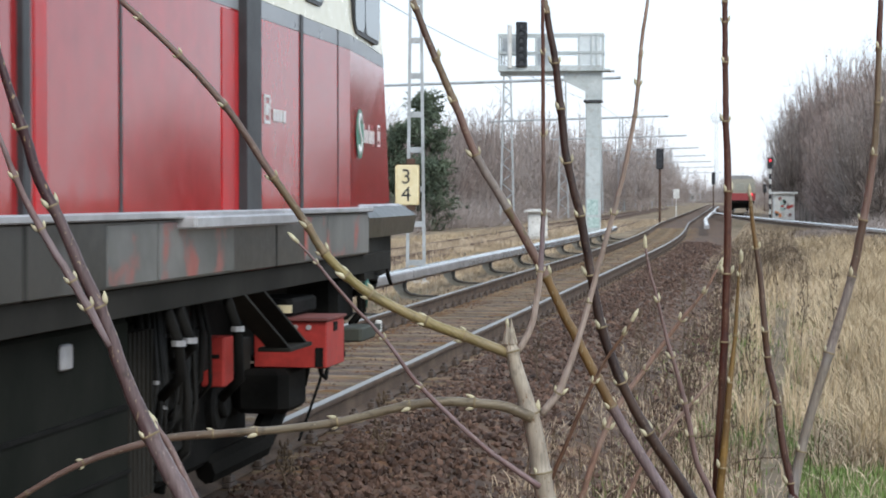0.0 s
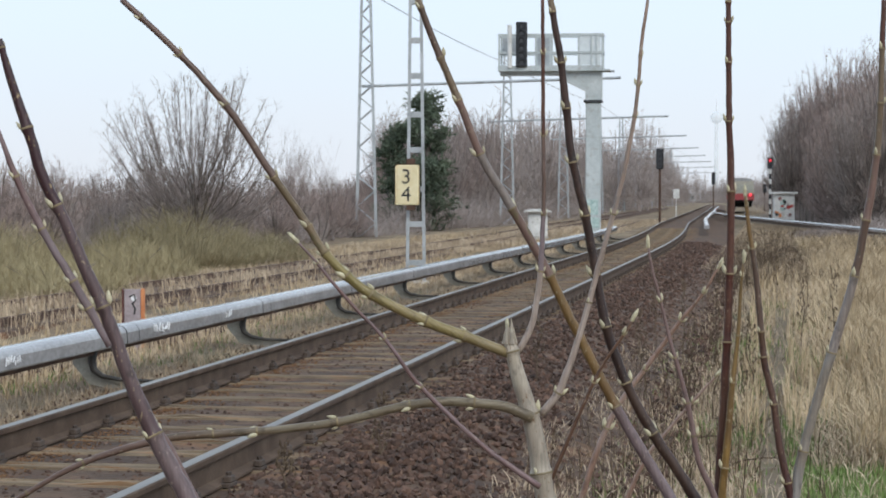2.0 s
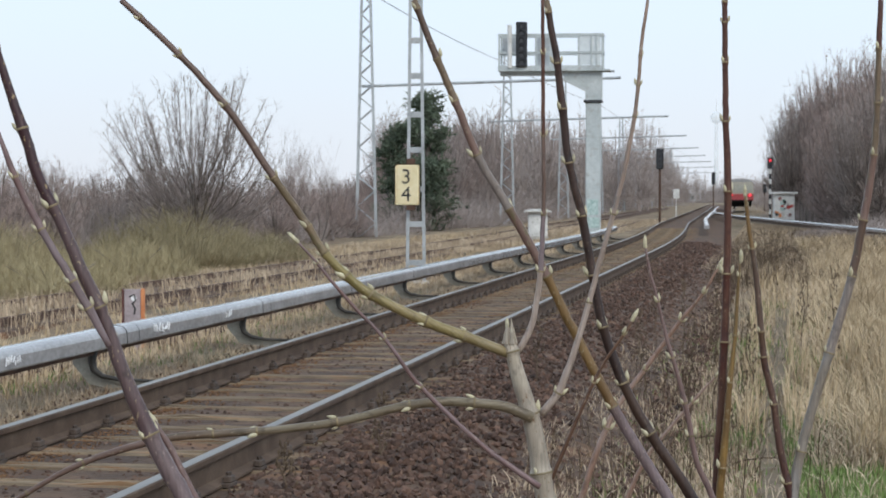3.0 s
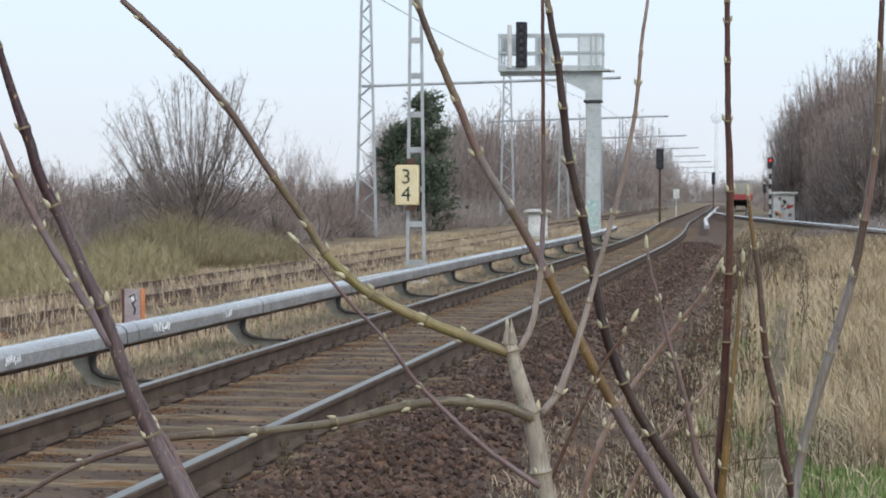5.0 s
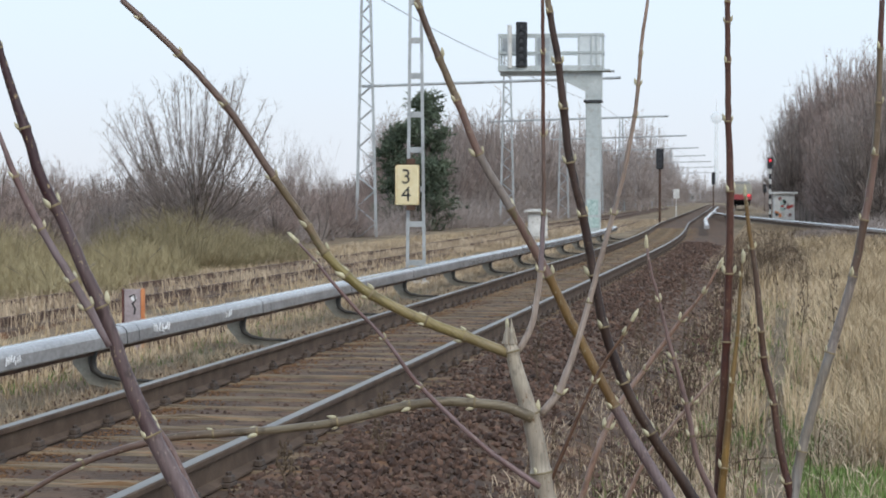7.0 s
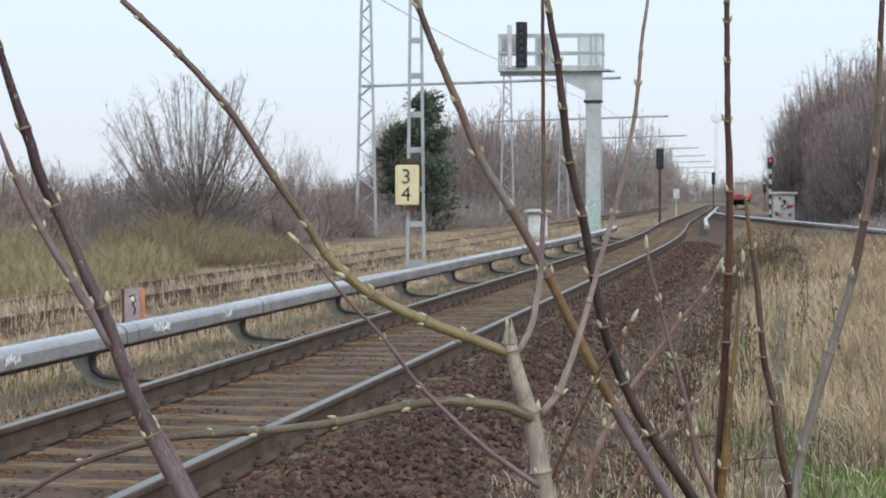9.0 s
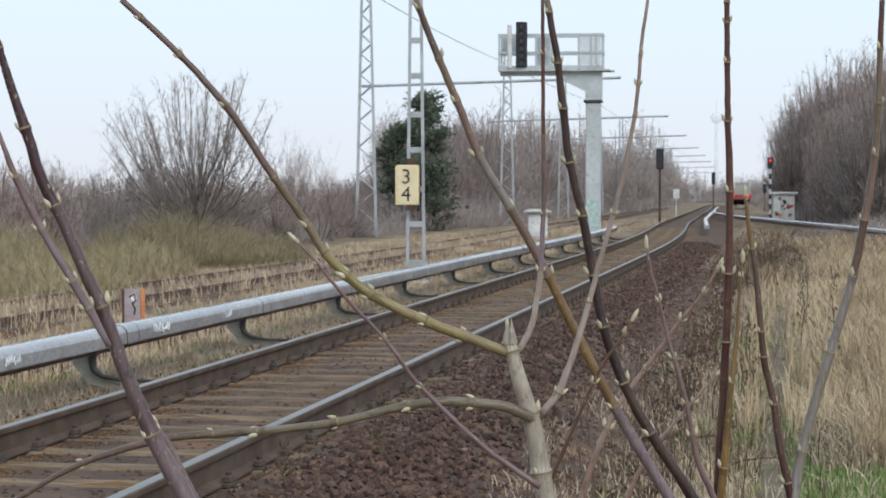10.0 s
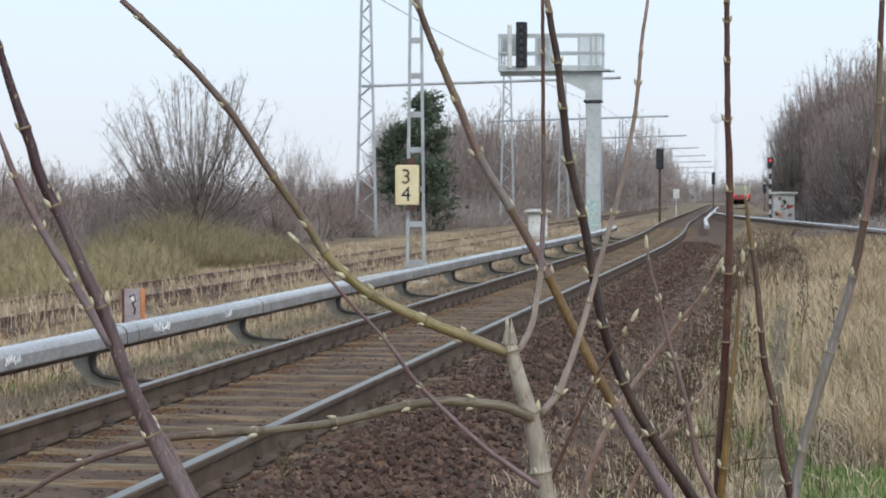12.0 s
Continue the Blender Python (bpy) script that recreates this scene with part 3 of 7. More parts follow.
def build_train():
    t = thing("train", pose(TRACK, 9.9, 0), "red and cream suburban train with dark grubby skirt", "train")
    body = part("body", band(1.25, 2.05), MAT["train_red"], t, "glossy red lower body side")
    part("stripe", band(2.052, 2.125), MAT["train_stripe"], t, "grey waist stripe")
    part("upper_body", band(2.127, 3.0, 0.0, 0.06), MAT["train_cream"], t, "cream upper body side")
    roof = Shape().loft([[(x, y, z) for x, y in plan(i, 0.17 * (z - 1.25))] for z, i in ((3.002, 0.062), (3.3, 0.14), (3.5, 0.4), (3.58, 0.8))])
    part("roof", roof, MAT["train_roof"], t, "grey train roof", True)
    # joints between the panels of the side: dark strips for recessed gaps, seals, pillars
    for y, w, mat, proud, z1 in ((-0.29, 0.014, "seal", 0.003, 3.0), (-1.07, 0.05, "seal", 0.006, 3.0), (-3.62, 0.026, "seal", 0.004, 3.0),
                            (-2.03, 0.23, "seal", 0.035, 3.0), (-4.5, 0.06, "seal", 0.02, 3.0), (-7.0, 0.045, "seal", 0.004, 3.0), (-9.2, 0.2, "seal", 0.03, 3.0), (-11.8, 0.2, "seal", 0.03, 3.0)):
        for sx in (1, -1):
            s = Shape()
            a, b = (1.49, 1.5 + proud) if sx > 0 else (-1.5 - proud, -1.49)
            s.box(a, b, y - w / 2, y + w / 2, 1.245, 2.13, 0.002)
            part("door_seal", s, MAT[mat], body, "black strip for seals and panel gaps")
    # sliding door leaf, a little deeper red, behind the seal
    for sx in (1, -1):
        for y0, y1 in ((-2.40, -2.165), (-4.40, -4.30)):
            a, b = (1.495, 1.504) if sx > 0 else (-1.504, -1.495)
            part("door_edge", Shape().box(a, b, y0, y1, 1.26, 2.04), MAT["train_red_matt"], body, "deep red edge of a door leaf")
        for y0, y1 in ((-1.02, -0.62), (-3.55, -2.25), (-4.35, -3.70), (-8.8, -5.2), (-11.4, -9.6)):
            s = Shape()
            a, b = (1.47, 1.508) if sx > 0 else (-1.508, -1.47)
            s.panel(a, b, y0, y1, 2.22, 2.86, 0.08)
            w = part("window", s, MAT["glass"], t, "dark window with rounded corners")
            fr = Shape().panel(a + 0.003 * (sx < 0), b - 0.003 * (sx > 0), y0 - 0.018, y1 + 0.018, 2.202, 2.878, 0.095)
            part("window_frame", fr, MAT["seal"], w)
    # cab side window on the taper, two panes in one rubber frame
    for sx in (1, -1):
        m = pose(sx * on_nose(0.14), 0.14, 0, 0, 0, 3.5 * sx)
        o = -0.02 if sx > 0 else 0.0
        frame_s = Shape().panel(-0.01 + o, 0.022 + o, 0.0, 0.98, 2.15, 2.86, 0.10)
        fr = part("cab_window", frame_s, MAT["seal"], t, "cab side window in a black rubber frame", at=m)
        part("pane", Shape().panel(0.0 + o, 0.026 + o, 0.022, 0.36, 2.172, 2.838, 0.07), MAT["glass"], fr)
        part("pane", Shape().panel(0.0 + o, 0.026 + o, 0.39, 0.958, 2.172, 2.838, 0.07), MAT["glass"], fr)
    front = Shape().box(-1.05, 1.05, 1.60, 1.66, 2.2, 2.9, 0.04)
    part("windscreen", front, MAT["glass"], t, "dark windscreen")
    # round emblem and wording on the cab flank
    m = pose(on_nose(0.32) + 0.004, 0.32, 1.64, 90, 0, 90 + 3.5)
    ring = part("emblem", Shape().disc((0, 0, 0), (0, 0, 1), 0.13, 0.002, 32), MAT["s_green"], t, "round green emblem", at=m)
    part("emblem_ring", Shape().tube([(0.124 * math.cos(a), 0.124 * math.sin(a), 0.002) for a in np.linspace(0, 2 * math.pi, 33)], 0.005, 4).flat(0.3), MAT["s_white"], ring)
    curl = [(0.052, 0.065), (0.02, 0.092), (-0.03, 0.085), (-0.05, 0.05), (-0.025, 0.018), (0.02, -0.008), (0.05, -0.04), (0.035, -0.08), (-0.015, -0.095), (-0.055, -0.068)]
    part("emblem_curl", Shape().tube([(x, y, 0.018) for x, y in curl], 0.019, 6).flat(0.2), MAT["s_white"], ring, "white curl on the emblem", True)
    bars = Shape()
    for k, (a, b) in enumerate(((0.0, 0.17), (0.20, 0.42))):
        x = a
        while x < b:
            tall = 0.10 if (k, x) in ((0, 0.0), (1, 0.20)) else 0.07
            bars.box(x, x + 0.026, 0, tall, 0, 0.002)
            x += 0.047
    part("lettering", bars, MAT["s_white"], t, "white lettering bars", at=pose(on_nose(0.62) + 0.004, 0.50, 1.60, 90, 0, 90 + 3.5))
    sq = Shape()
    for q in ((0, 0.1, 0, 0.012), (0, 0.1, 0.108, 0.12), (0, 0.012, 0.012, 0.108), (0.088, 0.1, 0.012, 0.108), (0.03, 0.07, 0.035, 0.085)):
        sq.box(*q, 0, 0.002)
    part("square_mark", sq, MAT["s_white"], t, "small square outline mark", at=pose(on_nose(1.0) + 0.004, 1.0, 1.59, 90, 0, 90 + 3.5))
    part("square_mark", sq, MAT["s_white"], t, "small square outline mark", at=pose(1.503, -1.75, 1.62, 90, 0, 90))
    bars = Shape()
    for k in range(4):
        bars.box(k * 0.06, k * 0.06 + 0.045, 0, 0.05, 0, 0.002)
    part("lettering", bars, MAT["s_white"], t, at=pose(1.503, -1.60, 1.635, 90, 0, 90))
    # skirt: ledge, upper panels, lower valance
    for sx in (1, -1):
        q = lambda a, b: (a, b) if sx > 0 else (-b, -a)
        for y0, y1 in ((-17, -9.5), (-9.48, -4.6), (-4.58, -1.72), (-1.70, 0.24)):
            part("skirt_panel", Shape().box(*q(1.40, 1.545), y0, y1, 1.02, 1.235, 0.008), MAT["skirt"], t, "dark scuffed skirt panel")
            part("ledge", Shape().box(*q(1.46, 1.575), y0, y1, 1.237, 1.262, 0.008), MAT["ledge"], t, "worn bright step ledge")
        part("door_step", Shape().box(*q(1.50, 1.62), -3.15, -1.55, 1.20, 1.245, 0.012), MAT["ledge"], t, "scuffed metal door step")
        part("valance", Shape().box(*q(1.38, 1.52), -17, 1.0, 0.92, 1.017, 0.006), MAT["skirt_low"], t, "grimy lower valance")
    # nose shelf that juts out past the body
    shelf = [(1.545, 0.26), (1.545, 0.6), (1.46, 2.15), (1.2, 2.45), (-1.2, 2.45), (-1.46, 2.15), (-1.545, 0.6), (-1.545, 0.26)]
    s = Shape().loft([[(x, y, z) for x, y in [(a * k, 0.26 + (b - 0.26) * m) for a, b in shelf]] for z, k, m in ((1.10, 0.99, 0.98), (1.205, 1.0, 1.0), (1.26, 0.97, 0.90))])
    part("buffer_shelf", s, MAT["skirt"], t, "dark jutting buffer shelf with pale top")
    s = Shape().loft([[(x * k, 0.26 + (y - 0.26) * m, z) for x, y in shelf] for z, k, m in ((1.262, 0.968, 0.898), (1.275, 0.955, 0.86))])
    part("shelf_top", s, MAT["ledge"], t, "pale worn shelf top")
    end = [(1.52, 0.26), (1.50, 0.6), (1.40, 1.62), (-1.40, 1.62), (-1.50, 0.6), (-1.52, 0.26)]
    part("end_valance", Shape().prism(end, 0.88, 1.098), MAT["skirt_low"], t)
    for y0, y1, mat in ((-3.9, -3.38, "skirt_pale"), (-3.36, -2.4, "skirt_pale"), (-1.2, -0.75, "skirt_pale"), (-0.73, 0.23, "skirt_pale")):
        part("scrubbed_panel", Shape().box(1.50, 1.549, y0, y1, 1.03, 1.225, 0.004), MAT[mat], t, "pale grey panel with scrubbed red spray traces")
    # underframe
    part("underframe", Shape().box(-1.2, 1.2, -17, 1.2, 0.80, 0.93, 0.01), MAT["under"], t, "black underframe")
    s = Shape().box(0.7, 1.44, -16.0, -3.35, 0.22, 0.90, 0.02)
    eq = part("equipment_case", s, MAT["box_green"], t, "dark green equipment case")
    for k in range(8):
        part("rib", Shape().box(1.30, 1.40, -3.33 + k * 0.05, -3.31 + k * 0.05, 0.25, 0.84), MAT["skirt_low"], eq)
    part("backing", Shape().box(0.9, 1.28, -3.34, -2.92, 0.24, 0.86), MAT["under"], eq)
    part("socket", Shape().box(1.435, 1.46, -4.05, -3.96, 0.78, 0.86, 0.01), MAT["ledge"], eq, "pale grey socket cover")
    part("case_seam", Shape().box(1.435, 1.447, -16, -3.36, 0.60, 0.615), MAT["under"], eq)
    part("case_seam", Shape().box(1.435, 1.447, -16, -3.36, 0.38, 0.392), MAT["under"], eq)
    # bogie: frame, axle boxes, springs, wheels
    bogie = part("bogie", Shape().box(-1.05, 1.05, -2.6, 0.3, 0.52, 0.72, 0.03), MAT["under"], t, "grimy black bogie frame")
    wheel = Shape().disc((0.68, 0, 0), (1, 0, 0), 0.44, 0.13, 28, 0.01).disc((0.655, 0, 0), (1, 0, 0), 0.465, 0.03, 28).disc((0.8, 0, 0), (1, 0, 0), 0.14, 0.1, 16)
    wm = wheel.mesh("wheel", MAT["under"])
    for yc in (-2.2, 0.1):
        for sx in (0, 180):
            part("wheel", wm, None, bogie, at=pose(0, yc, 0.44, 0, 0, sx))
    part("wheel", wm, None, bogie, at=pose(0, -14.5, 0.44))
    for yc in (-2.2, -1.65, -0.55, 0.1):
        coil = Shape().tube([(1.0 + 0.075 * math.cos(a), yc + 0.075 * math.sin(a), 0.42 + a * 0.007) for a in np.linspace(0, 36, 80)], 0.014, 5)
        part("spring", coil, MAT["under"], bogie, "coil spring", True)
        part("axle_box", Shape().box(0.86, 1.12, yc - 0.12, yc + 0.12, 0.28, 0.42, 0.03), MAT["under"], bogie)
    clutter = random.Random(8)
    for k in range(30):
        # cables and rods that catch a little light in front of the bogie
        yc, xx = clutter.uniform(-3.0, -2.05), clutter.uniform(1.23, 1.36)
        z0, lean = clutter.uniform(0.3, 0.62), clutter.uniform(-0.12, 0.12)
        r0 = clutter.choice((0.006, 0.009, 0.012, 0.018))
        rod = part("hose", Shape().tube([(xx, yc, 0.92), (xx + 0.03, yc + lean * 0.4, z0 + 0.2), (xx + 0.02, yc + lean, z0), (xx - 0.06, yc + lean * 1.4, z0 - 0.08)], r0, 7), MAT["worn_black"], bogie, "scuffed black hose", True)
        if k % 8 == 0:
            part("hose_clip", Shape().disc((xx + 0.028, yc + lean * 0.42, z0 + 0.19), (0, 0, 1), r0 * 1.25, 0.014, 8), MAT["ledge"], rod, "bright hose clip")
    for k in range(14):
        yc, zc = clutter.uniform(-3.1, -2.05), clutter.uniform(0.25, 0.82)
        a, b = clutter.uniform(0.04, 0.13), clutter.uniform(0.03, 0.10)
        part("gear_block", Shape().box(1.18, clutter.uniform(1.24, 1.33), yc - a, yc + a, zc - b, zc + b, 0.015), MAT["worn_black"], bogie, "scuffed black gear case")
    for yc, rr in ((-2.75, 0.10), (-2.2, 0.15), (-1.55, 0.12)):
        part("gear_cover", Shape().disc((1.18, yc, 0.42), (1, 0, 0), rr, 0.08, 20, 0.012).disc((1.26, yc, 0.42), (1, 0, 0), rr * 0.45, 0.03, 14, 0.006), MAT["worn_black"], bogie, "round black axle cover")
    for k in range(26):
        yc = clutter.uniform(-2.8, 0.9)
        xx = clutter.uniform(0.75, 1.2)
        z0 = clutter.uniform(0.3, 0.8)
        part("pipe", Shape().tube([(xx, yc, z0 + 0.25), (xx + clutter.uniform(-0.05, 0.05), yc + clutter.uniform(-0.1, 0.15), z0), (xx, yc + clutter.uniform(-0.2, 0.3), z0 - 0.2)], clutter.uniform(0.012, 0.03), 6), MAT["under"], bogie, smooth=True)
    for yc, zc, ww, hh in ((-2.7, 0.5, 0.3, 0.5), (-1.9, 0.6, 0.5, 0.36), (-1.0, 0.55, 0.5, 0.5), (-0.15, 0.62, 0.4, 0.4), (0.6, 0.74, 0.8, 0.2)):
        part("gear_block", Shape().box(0.5, 0.98, yc - ww / 2, yc + ww / 2, zc - hh / 2, zc + hh / 2, 0.04), MAT["under"], bogie)
    part("axle_drive", Shape().disc((-0.5, -0.4, 0.45), (1, 0, 0), 0.3, 1.0, 20, 0.03), MAT["under"], bogie)
    for yc in (-2.45, -1.4):
        part("hose", Shape().tube([(1.12, yc, 0.9), (1.17, yc + 0.02, 0.7), (1.15, yc + 0.06, 0.5), (1.05, yc + 0.02, 0.36)], 0.022, 7), MAT["under"], bogie, "black rubber hose", True)
        part("hose_clip", Shape().disc((1.16, yc + 0.03, 0.585), (0, 0, 1), 0.034, 0.03, 8), MAT["ledge"], bogie, "bright hose clip")
    # collector gear on the bogie side: red cases, hangers, hoses
    rb = part("red_case", Shape().box(1.33, 1.66, -1.27, -0.90, 0.56, 0.765, 0.006), MAT["bogie_red"], t, "red steel case on the bogie side")
    part("case_lid", Shape().box(1.30, 1.67, -1.29, -0.885, 0.767, 0.78, 0.004), MAT["bogie_red_dull"], rb, "dull red lid")
    part("slot", Shape().box(1.61, 1.645, -1.276, -1.268, 0.565, 0.65), MAT["under"], rb)
    part("slot", Shape().box(1.655, 1.664, -1.13, -1.06, 0.715, 0.755), MAT["under"], rb)
    for xb in (1.52, 1.58):
        part("bolt", Shape().disc((xb, -1.268, 0.74), (0, -1, 0), 0.012, 0.01, 8), MAT["ledge"], rb)
    part("tray", Shape().box(1.2, 1.5, -1.25, -0.75, 0.785, 0.86, 0.02), MAT["under"], rb)
    part("stencil", Shape().box(1.42, 1.50, -1.257, -1.252, 0.80, 0.835), MAT["sign"], rb, "worn cream stencil plate")
    part("lower_lug", Shape().box(1.25, 1.5, -1.35, -0.95, 0.36, 0.556, 0.04), MAT["under"], rb)
    part("brake_link", Shape().tube([(1.4, -1.15, 0.38), (1.36, -1.3, 0.22), (1.2, -1.6, 0.14)], 0.06, 8), MAT["under"], rb)
    rb2 = part("red_case", Shape().box(1.27, 1.37, -1.9, -1.75, 0.53, 0.735, 0.008), MAT["bogie_red"], t, "small red steel case")
    part("slot", Shape().box(1.29, 1.35, -1.908, -1.898, 0.65, 0.665), MAT["under"], rb2)
    # added block: deepens the dark under the train, hides the rails behind
    part("bogie_side", Shape().box(0.62, 1.22, -3.30, -0.95, 0.16, 0.90, 0.05), MAT["under"], t, "black block that fills the dark space at the bogie")
    part("grey_plate", Shape().box(1.33, 1.40, -1.72, -1.58, 0.58, 0.72, 0.01), MAT["skirt_low"], t, "dull grey plate")
    for y in (-2.17, -1.86):
        s = Shape().loft([[(1.425, y - 0.01, 0.925), (1.53, y - 0.01, 0.925), (1.53, y + 0.02, 0.925), (1.425, y + 0.02, 0.925)],
                          [(1.535, y + 0.33, 0.69), (1.63, y + 0.33, 0.69), (1.63, y + 0.36, 0.69), (1.535, y + 0.36, 0.69)]])
        part("step_hanger", s, MAT["skirt_low"], t, "dark slanting step hanger")
    part("step", Shape().box(1.5, 1.64, -1.86, -1.46, 0.675, 0.692, 0.004), MAT["skirt_low"], t, "narrow foot step")
    for yc, z1 in ((-2.33, 0.52), (-2.98, 0.70), (-3.12, 0.6)):
        part("hose", Shape().tube([(1.5, yc, 0.92), (1.54, yc + 0.01, 0.80), (1.54, yc + 0.04, z1 + 0.08), (1.45, yc + 0.1, z1)], 0.02, 7), MAT["under"], t, "black rubber hose", True)
        part("hose_clip", Shape().disc((1.54, yc + 0.012, 0.79), (0, 0, 1), 0.027, 0.02, 8), MAT["ledge"], t, "bright hose clip")
    # collector shoe beam under the nose
    cp = part("shoe_beam", Shape().box(1.58, 1.70, -0.70, -0.36, 0.635, 0.70, 0.012).box(1.62, 1.66, -0.36, -0.02, 0.65, 0.68), MAT["coupler"], t, "dark olive collector beam")
    part("beam_tip", Shape().box(1.63, 1.66, -0.018, 0.012, 0.635, 0.695, 0.006), MAT["white"], cp, "white painted beam tip")
    part("valve_block", Shape().box(0.9, 1.45, -0.1, 0.34, 0.68, 0.915, 0.04), MAT["under"], t, "black valve block")
    part("valve", Shape().tube([(1.49, 0.36, 0.895), (1.50, 0.37, 0.85), (1.49, 0.38, 0.74)], [0.02, 0.03, 0.02], 10), MAT["valve_green"], t, "dull green air valve", True)
    part("valve_ring", Shape().disc((1.50, 0.37, 0.83), (0, 0, 1), 0.034, 0.018, 12), MAT["valve_green"], t)
    knob = Shape().tube([(1.42, 0.40, 0.885), (1.47, 0.58, 0.895), (1.48, 0.72, 0.885), (1.46, 0.79, 0.855), (1.46, 0.70, 0.82), (1.43, 0.42, 0.81)], [0.02, 0.026, 0.026, 0.026, 0.024, 0.02], 8)
    part("coupling_eye", knob, MAT["under"], t, "black looped coupling eye", True)
    for yc in (0.18, 0.28):
        part("hose", Shape().tube([(1.47, yc, 0.91), (1.50, yc + 0.04, 0.82), (1.49, yc + 0.10, 0.72), (1.45, yc + 0.05, 0.66)], 0.015, 7), MAT["under"], t, "black rubber hose", True)
        part("hose_clip", Shape().disc((1.485, yc + 0.02, 0.875), (0, 0, 1), 0.019, 0.012, 8), MAT["ledge"], t, "bright hose clip")
    loop = [(1.5, -0.62, 0.64), (1.52, -0.60, 0.54), (1.52, -0.66, 0.46), (1.52, -0.76, 0.49), (1.5, -0.78, 0.6)]
    part("cable_loop", Shape().tube(loop, 0.010, 7), MAT["under"], t, "looped black cable", True)
    part("cable_loop", Shape().tube([(1.5, -0.5, 0.63), (1.53, -0.42, 0.55), (1.53, -0.3, 0.54), (1.5, -0.22, 0.63)], 0.010, 7), MAT["under"], t, "looped black cable", True)
    part("drop_cable", Shape().tube([(1.5, -0.5, 0.62), (1.5, -0.7, 0.45), (1.46, -0.95, 0.2)], 0.007, 5), MAT["under"], t)
    part("cable", Shape().tube([(1.43, 1.33, 0.93), (1.45, 1.32, 0.85), (1.45, 1.36, 0.82), (1.43, 1.39, 0.85), (1.41, 1.39, 0.93)], 0.010, 6), MAT["under"], t, "hanging black cable", True)
    # automatic coupler on the centre line
    cp = part("coupler", Shape().tube([(0.0, 1.0, 0.62), (0.0, 1.9, 0.60)], 0.09, 10), MAT["under"], t, "black automatic coupler")
    part("coupler_head", Shape().box(-0.2, 0.22, 1.85, 2.22, 0.44, 0.84, 0.04), MAT["under"], cp)
    return t


train = build_train()


# ---- masts, gantry, signals ----
def ladder_mast():
    x, y, g = -6.33, 35.9, -0.32
    t = thing("ladder_mast", pose(x, y, g, 0, 0, 9), "pale galvanised ladder-like mast on a concrete foot", "mast")
    part("foot", Shape().box(-0.26, 0.26, -0.26, 0.26, -0.1, 0.12, 0.03), MAT["concrete"], t, "pale concrete foot")
    top = 7.2
    for sx in (-1, 1):
        a, b = 0.155 * sx, 0.075 * sx
        w = 0.028
        s = Shape().loft([[(c - w, -0.06, z), (c + w, -0.06, z), (c + w, 0.06, z), (c - w, 0.06, z)] for c, z in ((a, 0.12), (b, top))])
        part("leg", s, MAT["galvanised"], t)
    z, k = 0.45, 0
    while z < top:
        h = 0.155 - 0.08 * z / top
        part("rung", Shape().box(-h + 0.026, h - 0.026, -0.045, 0.045, z - 0.05, z + 0.05, 0.005), MAT["galvanised"], t)
        z += 0.64 if k % 2 else 0.70
        k += 1
    return t


ladder_mast()


def distance_sign():
    t = thing("distance_sign", pose(-6.44, 35.65, 1.18, 0, 0, 9), "cream enamel distance sign with black numerals on the mast", "sign")
    part("panel", Shape().box(-0.215, 0.215, -0.025, 0.0, 0.0, 0.72, 0.03), MAT["sign"], t)
    part("rim", Shape().box(-0.225, 0.225, -0.014, 0.006, -0.01, 0.73, 0.03), MAT["old_rail"], t, "rusty brown rim")
    for ch, z in (("3", 0.385), ("4", 0.07)):
        text_shape("numeral", ch, 0.37, MAT["sign_ink"], t, pose(-0.115, -0.027, z, 90, 0, 0))
    part("clamp", Shape().box(-0.02, 0.14, 0.006, 0.06, -0.10, 0.83, 0.01), MAT["old_rail"], t)
    return t


distance_sign()


def lattice_mast(x, y, g, height, w0=0.43, w1=0.16):
    t = thing("lattice_mast", pose(x, y, g, 0, 0, 9), "tall tapering galvanised lattice mast", "mast", "overhead line masts")
    w = lambda z: w0 + (w1 - w0) * z / height
    for sx in (-1, 1):
        for sy in (-1, 1):
            s = Shape().loft([[(sx * w(z) + d * 0.045, sy * w(z) + e * 0.045, z) for d, e in ((-1, -1), (1, -1), (1, 1), (-1, 1))] for z in (0.0, height)])
            part("leg", s, MAT["galvanised"], t)
    n, z = 0, 0.1
    brace = Shape()
    while z < height - 0.6:
        z2 = z + max(0.42, w(z) * 1.7)
        s = 1 if n % 2 else -1
        for sy in (-1, 1):
            brace.tube([(s * w(z), sy * w(z), z), (-s * w(z2), sy * w(z2), z2)], 0.022, 4)
            brace.tube([(sy * w(z), s * w(z), z), (sy * w(z2), -s * w(z2), z2)], 0.022, 4)
        z, n = z2, n + 1
    part("bracing", brace, MAT["galvanised"], t, "zigzag steel bracing")
    return t


PORTALS = (84.0, 124.0, 163.0, 203.0, 240.0, 280.0, 330.0, 400.0)
for k, py in enumerate(PORTALS):
    lattice_mast(-16.95 if k == 0 else -16.1 - 0.012 * (py - 124), py, -0.6, 11.5)
    t = thing("portal_beam", pose(-16.75 - 0.012 * max(0, py - 124), py, 6.04), "thin grey cross beam of the overhead line", "beam", "overhead line beams")
    part("tube", Shape().tube([(-0.4, 0, 0), (10.6, 0, 0.26)], 0.06, 8), MAT["galvanised"], t)
WIRE = ((-12.24, 60.0, 7.68), (-11.36, 84.0, 7.13), (-10.41, 124.0, 7.05), (-11.36, 203.0, 7.38), (-11.38, 280.0, 7.17), (-12.38, 400.0, 7.21))
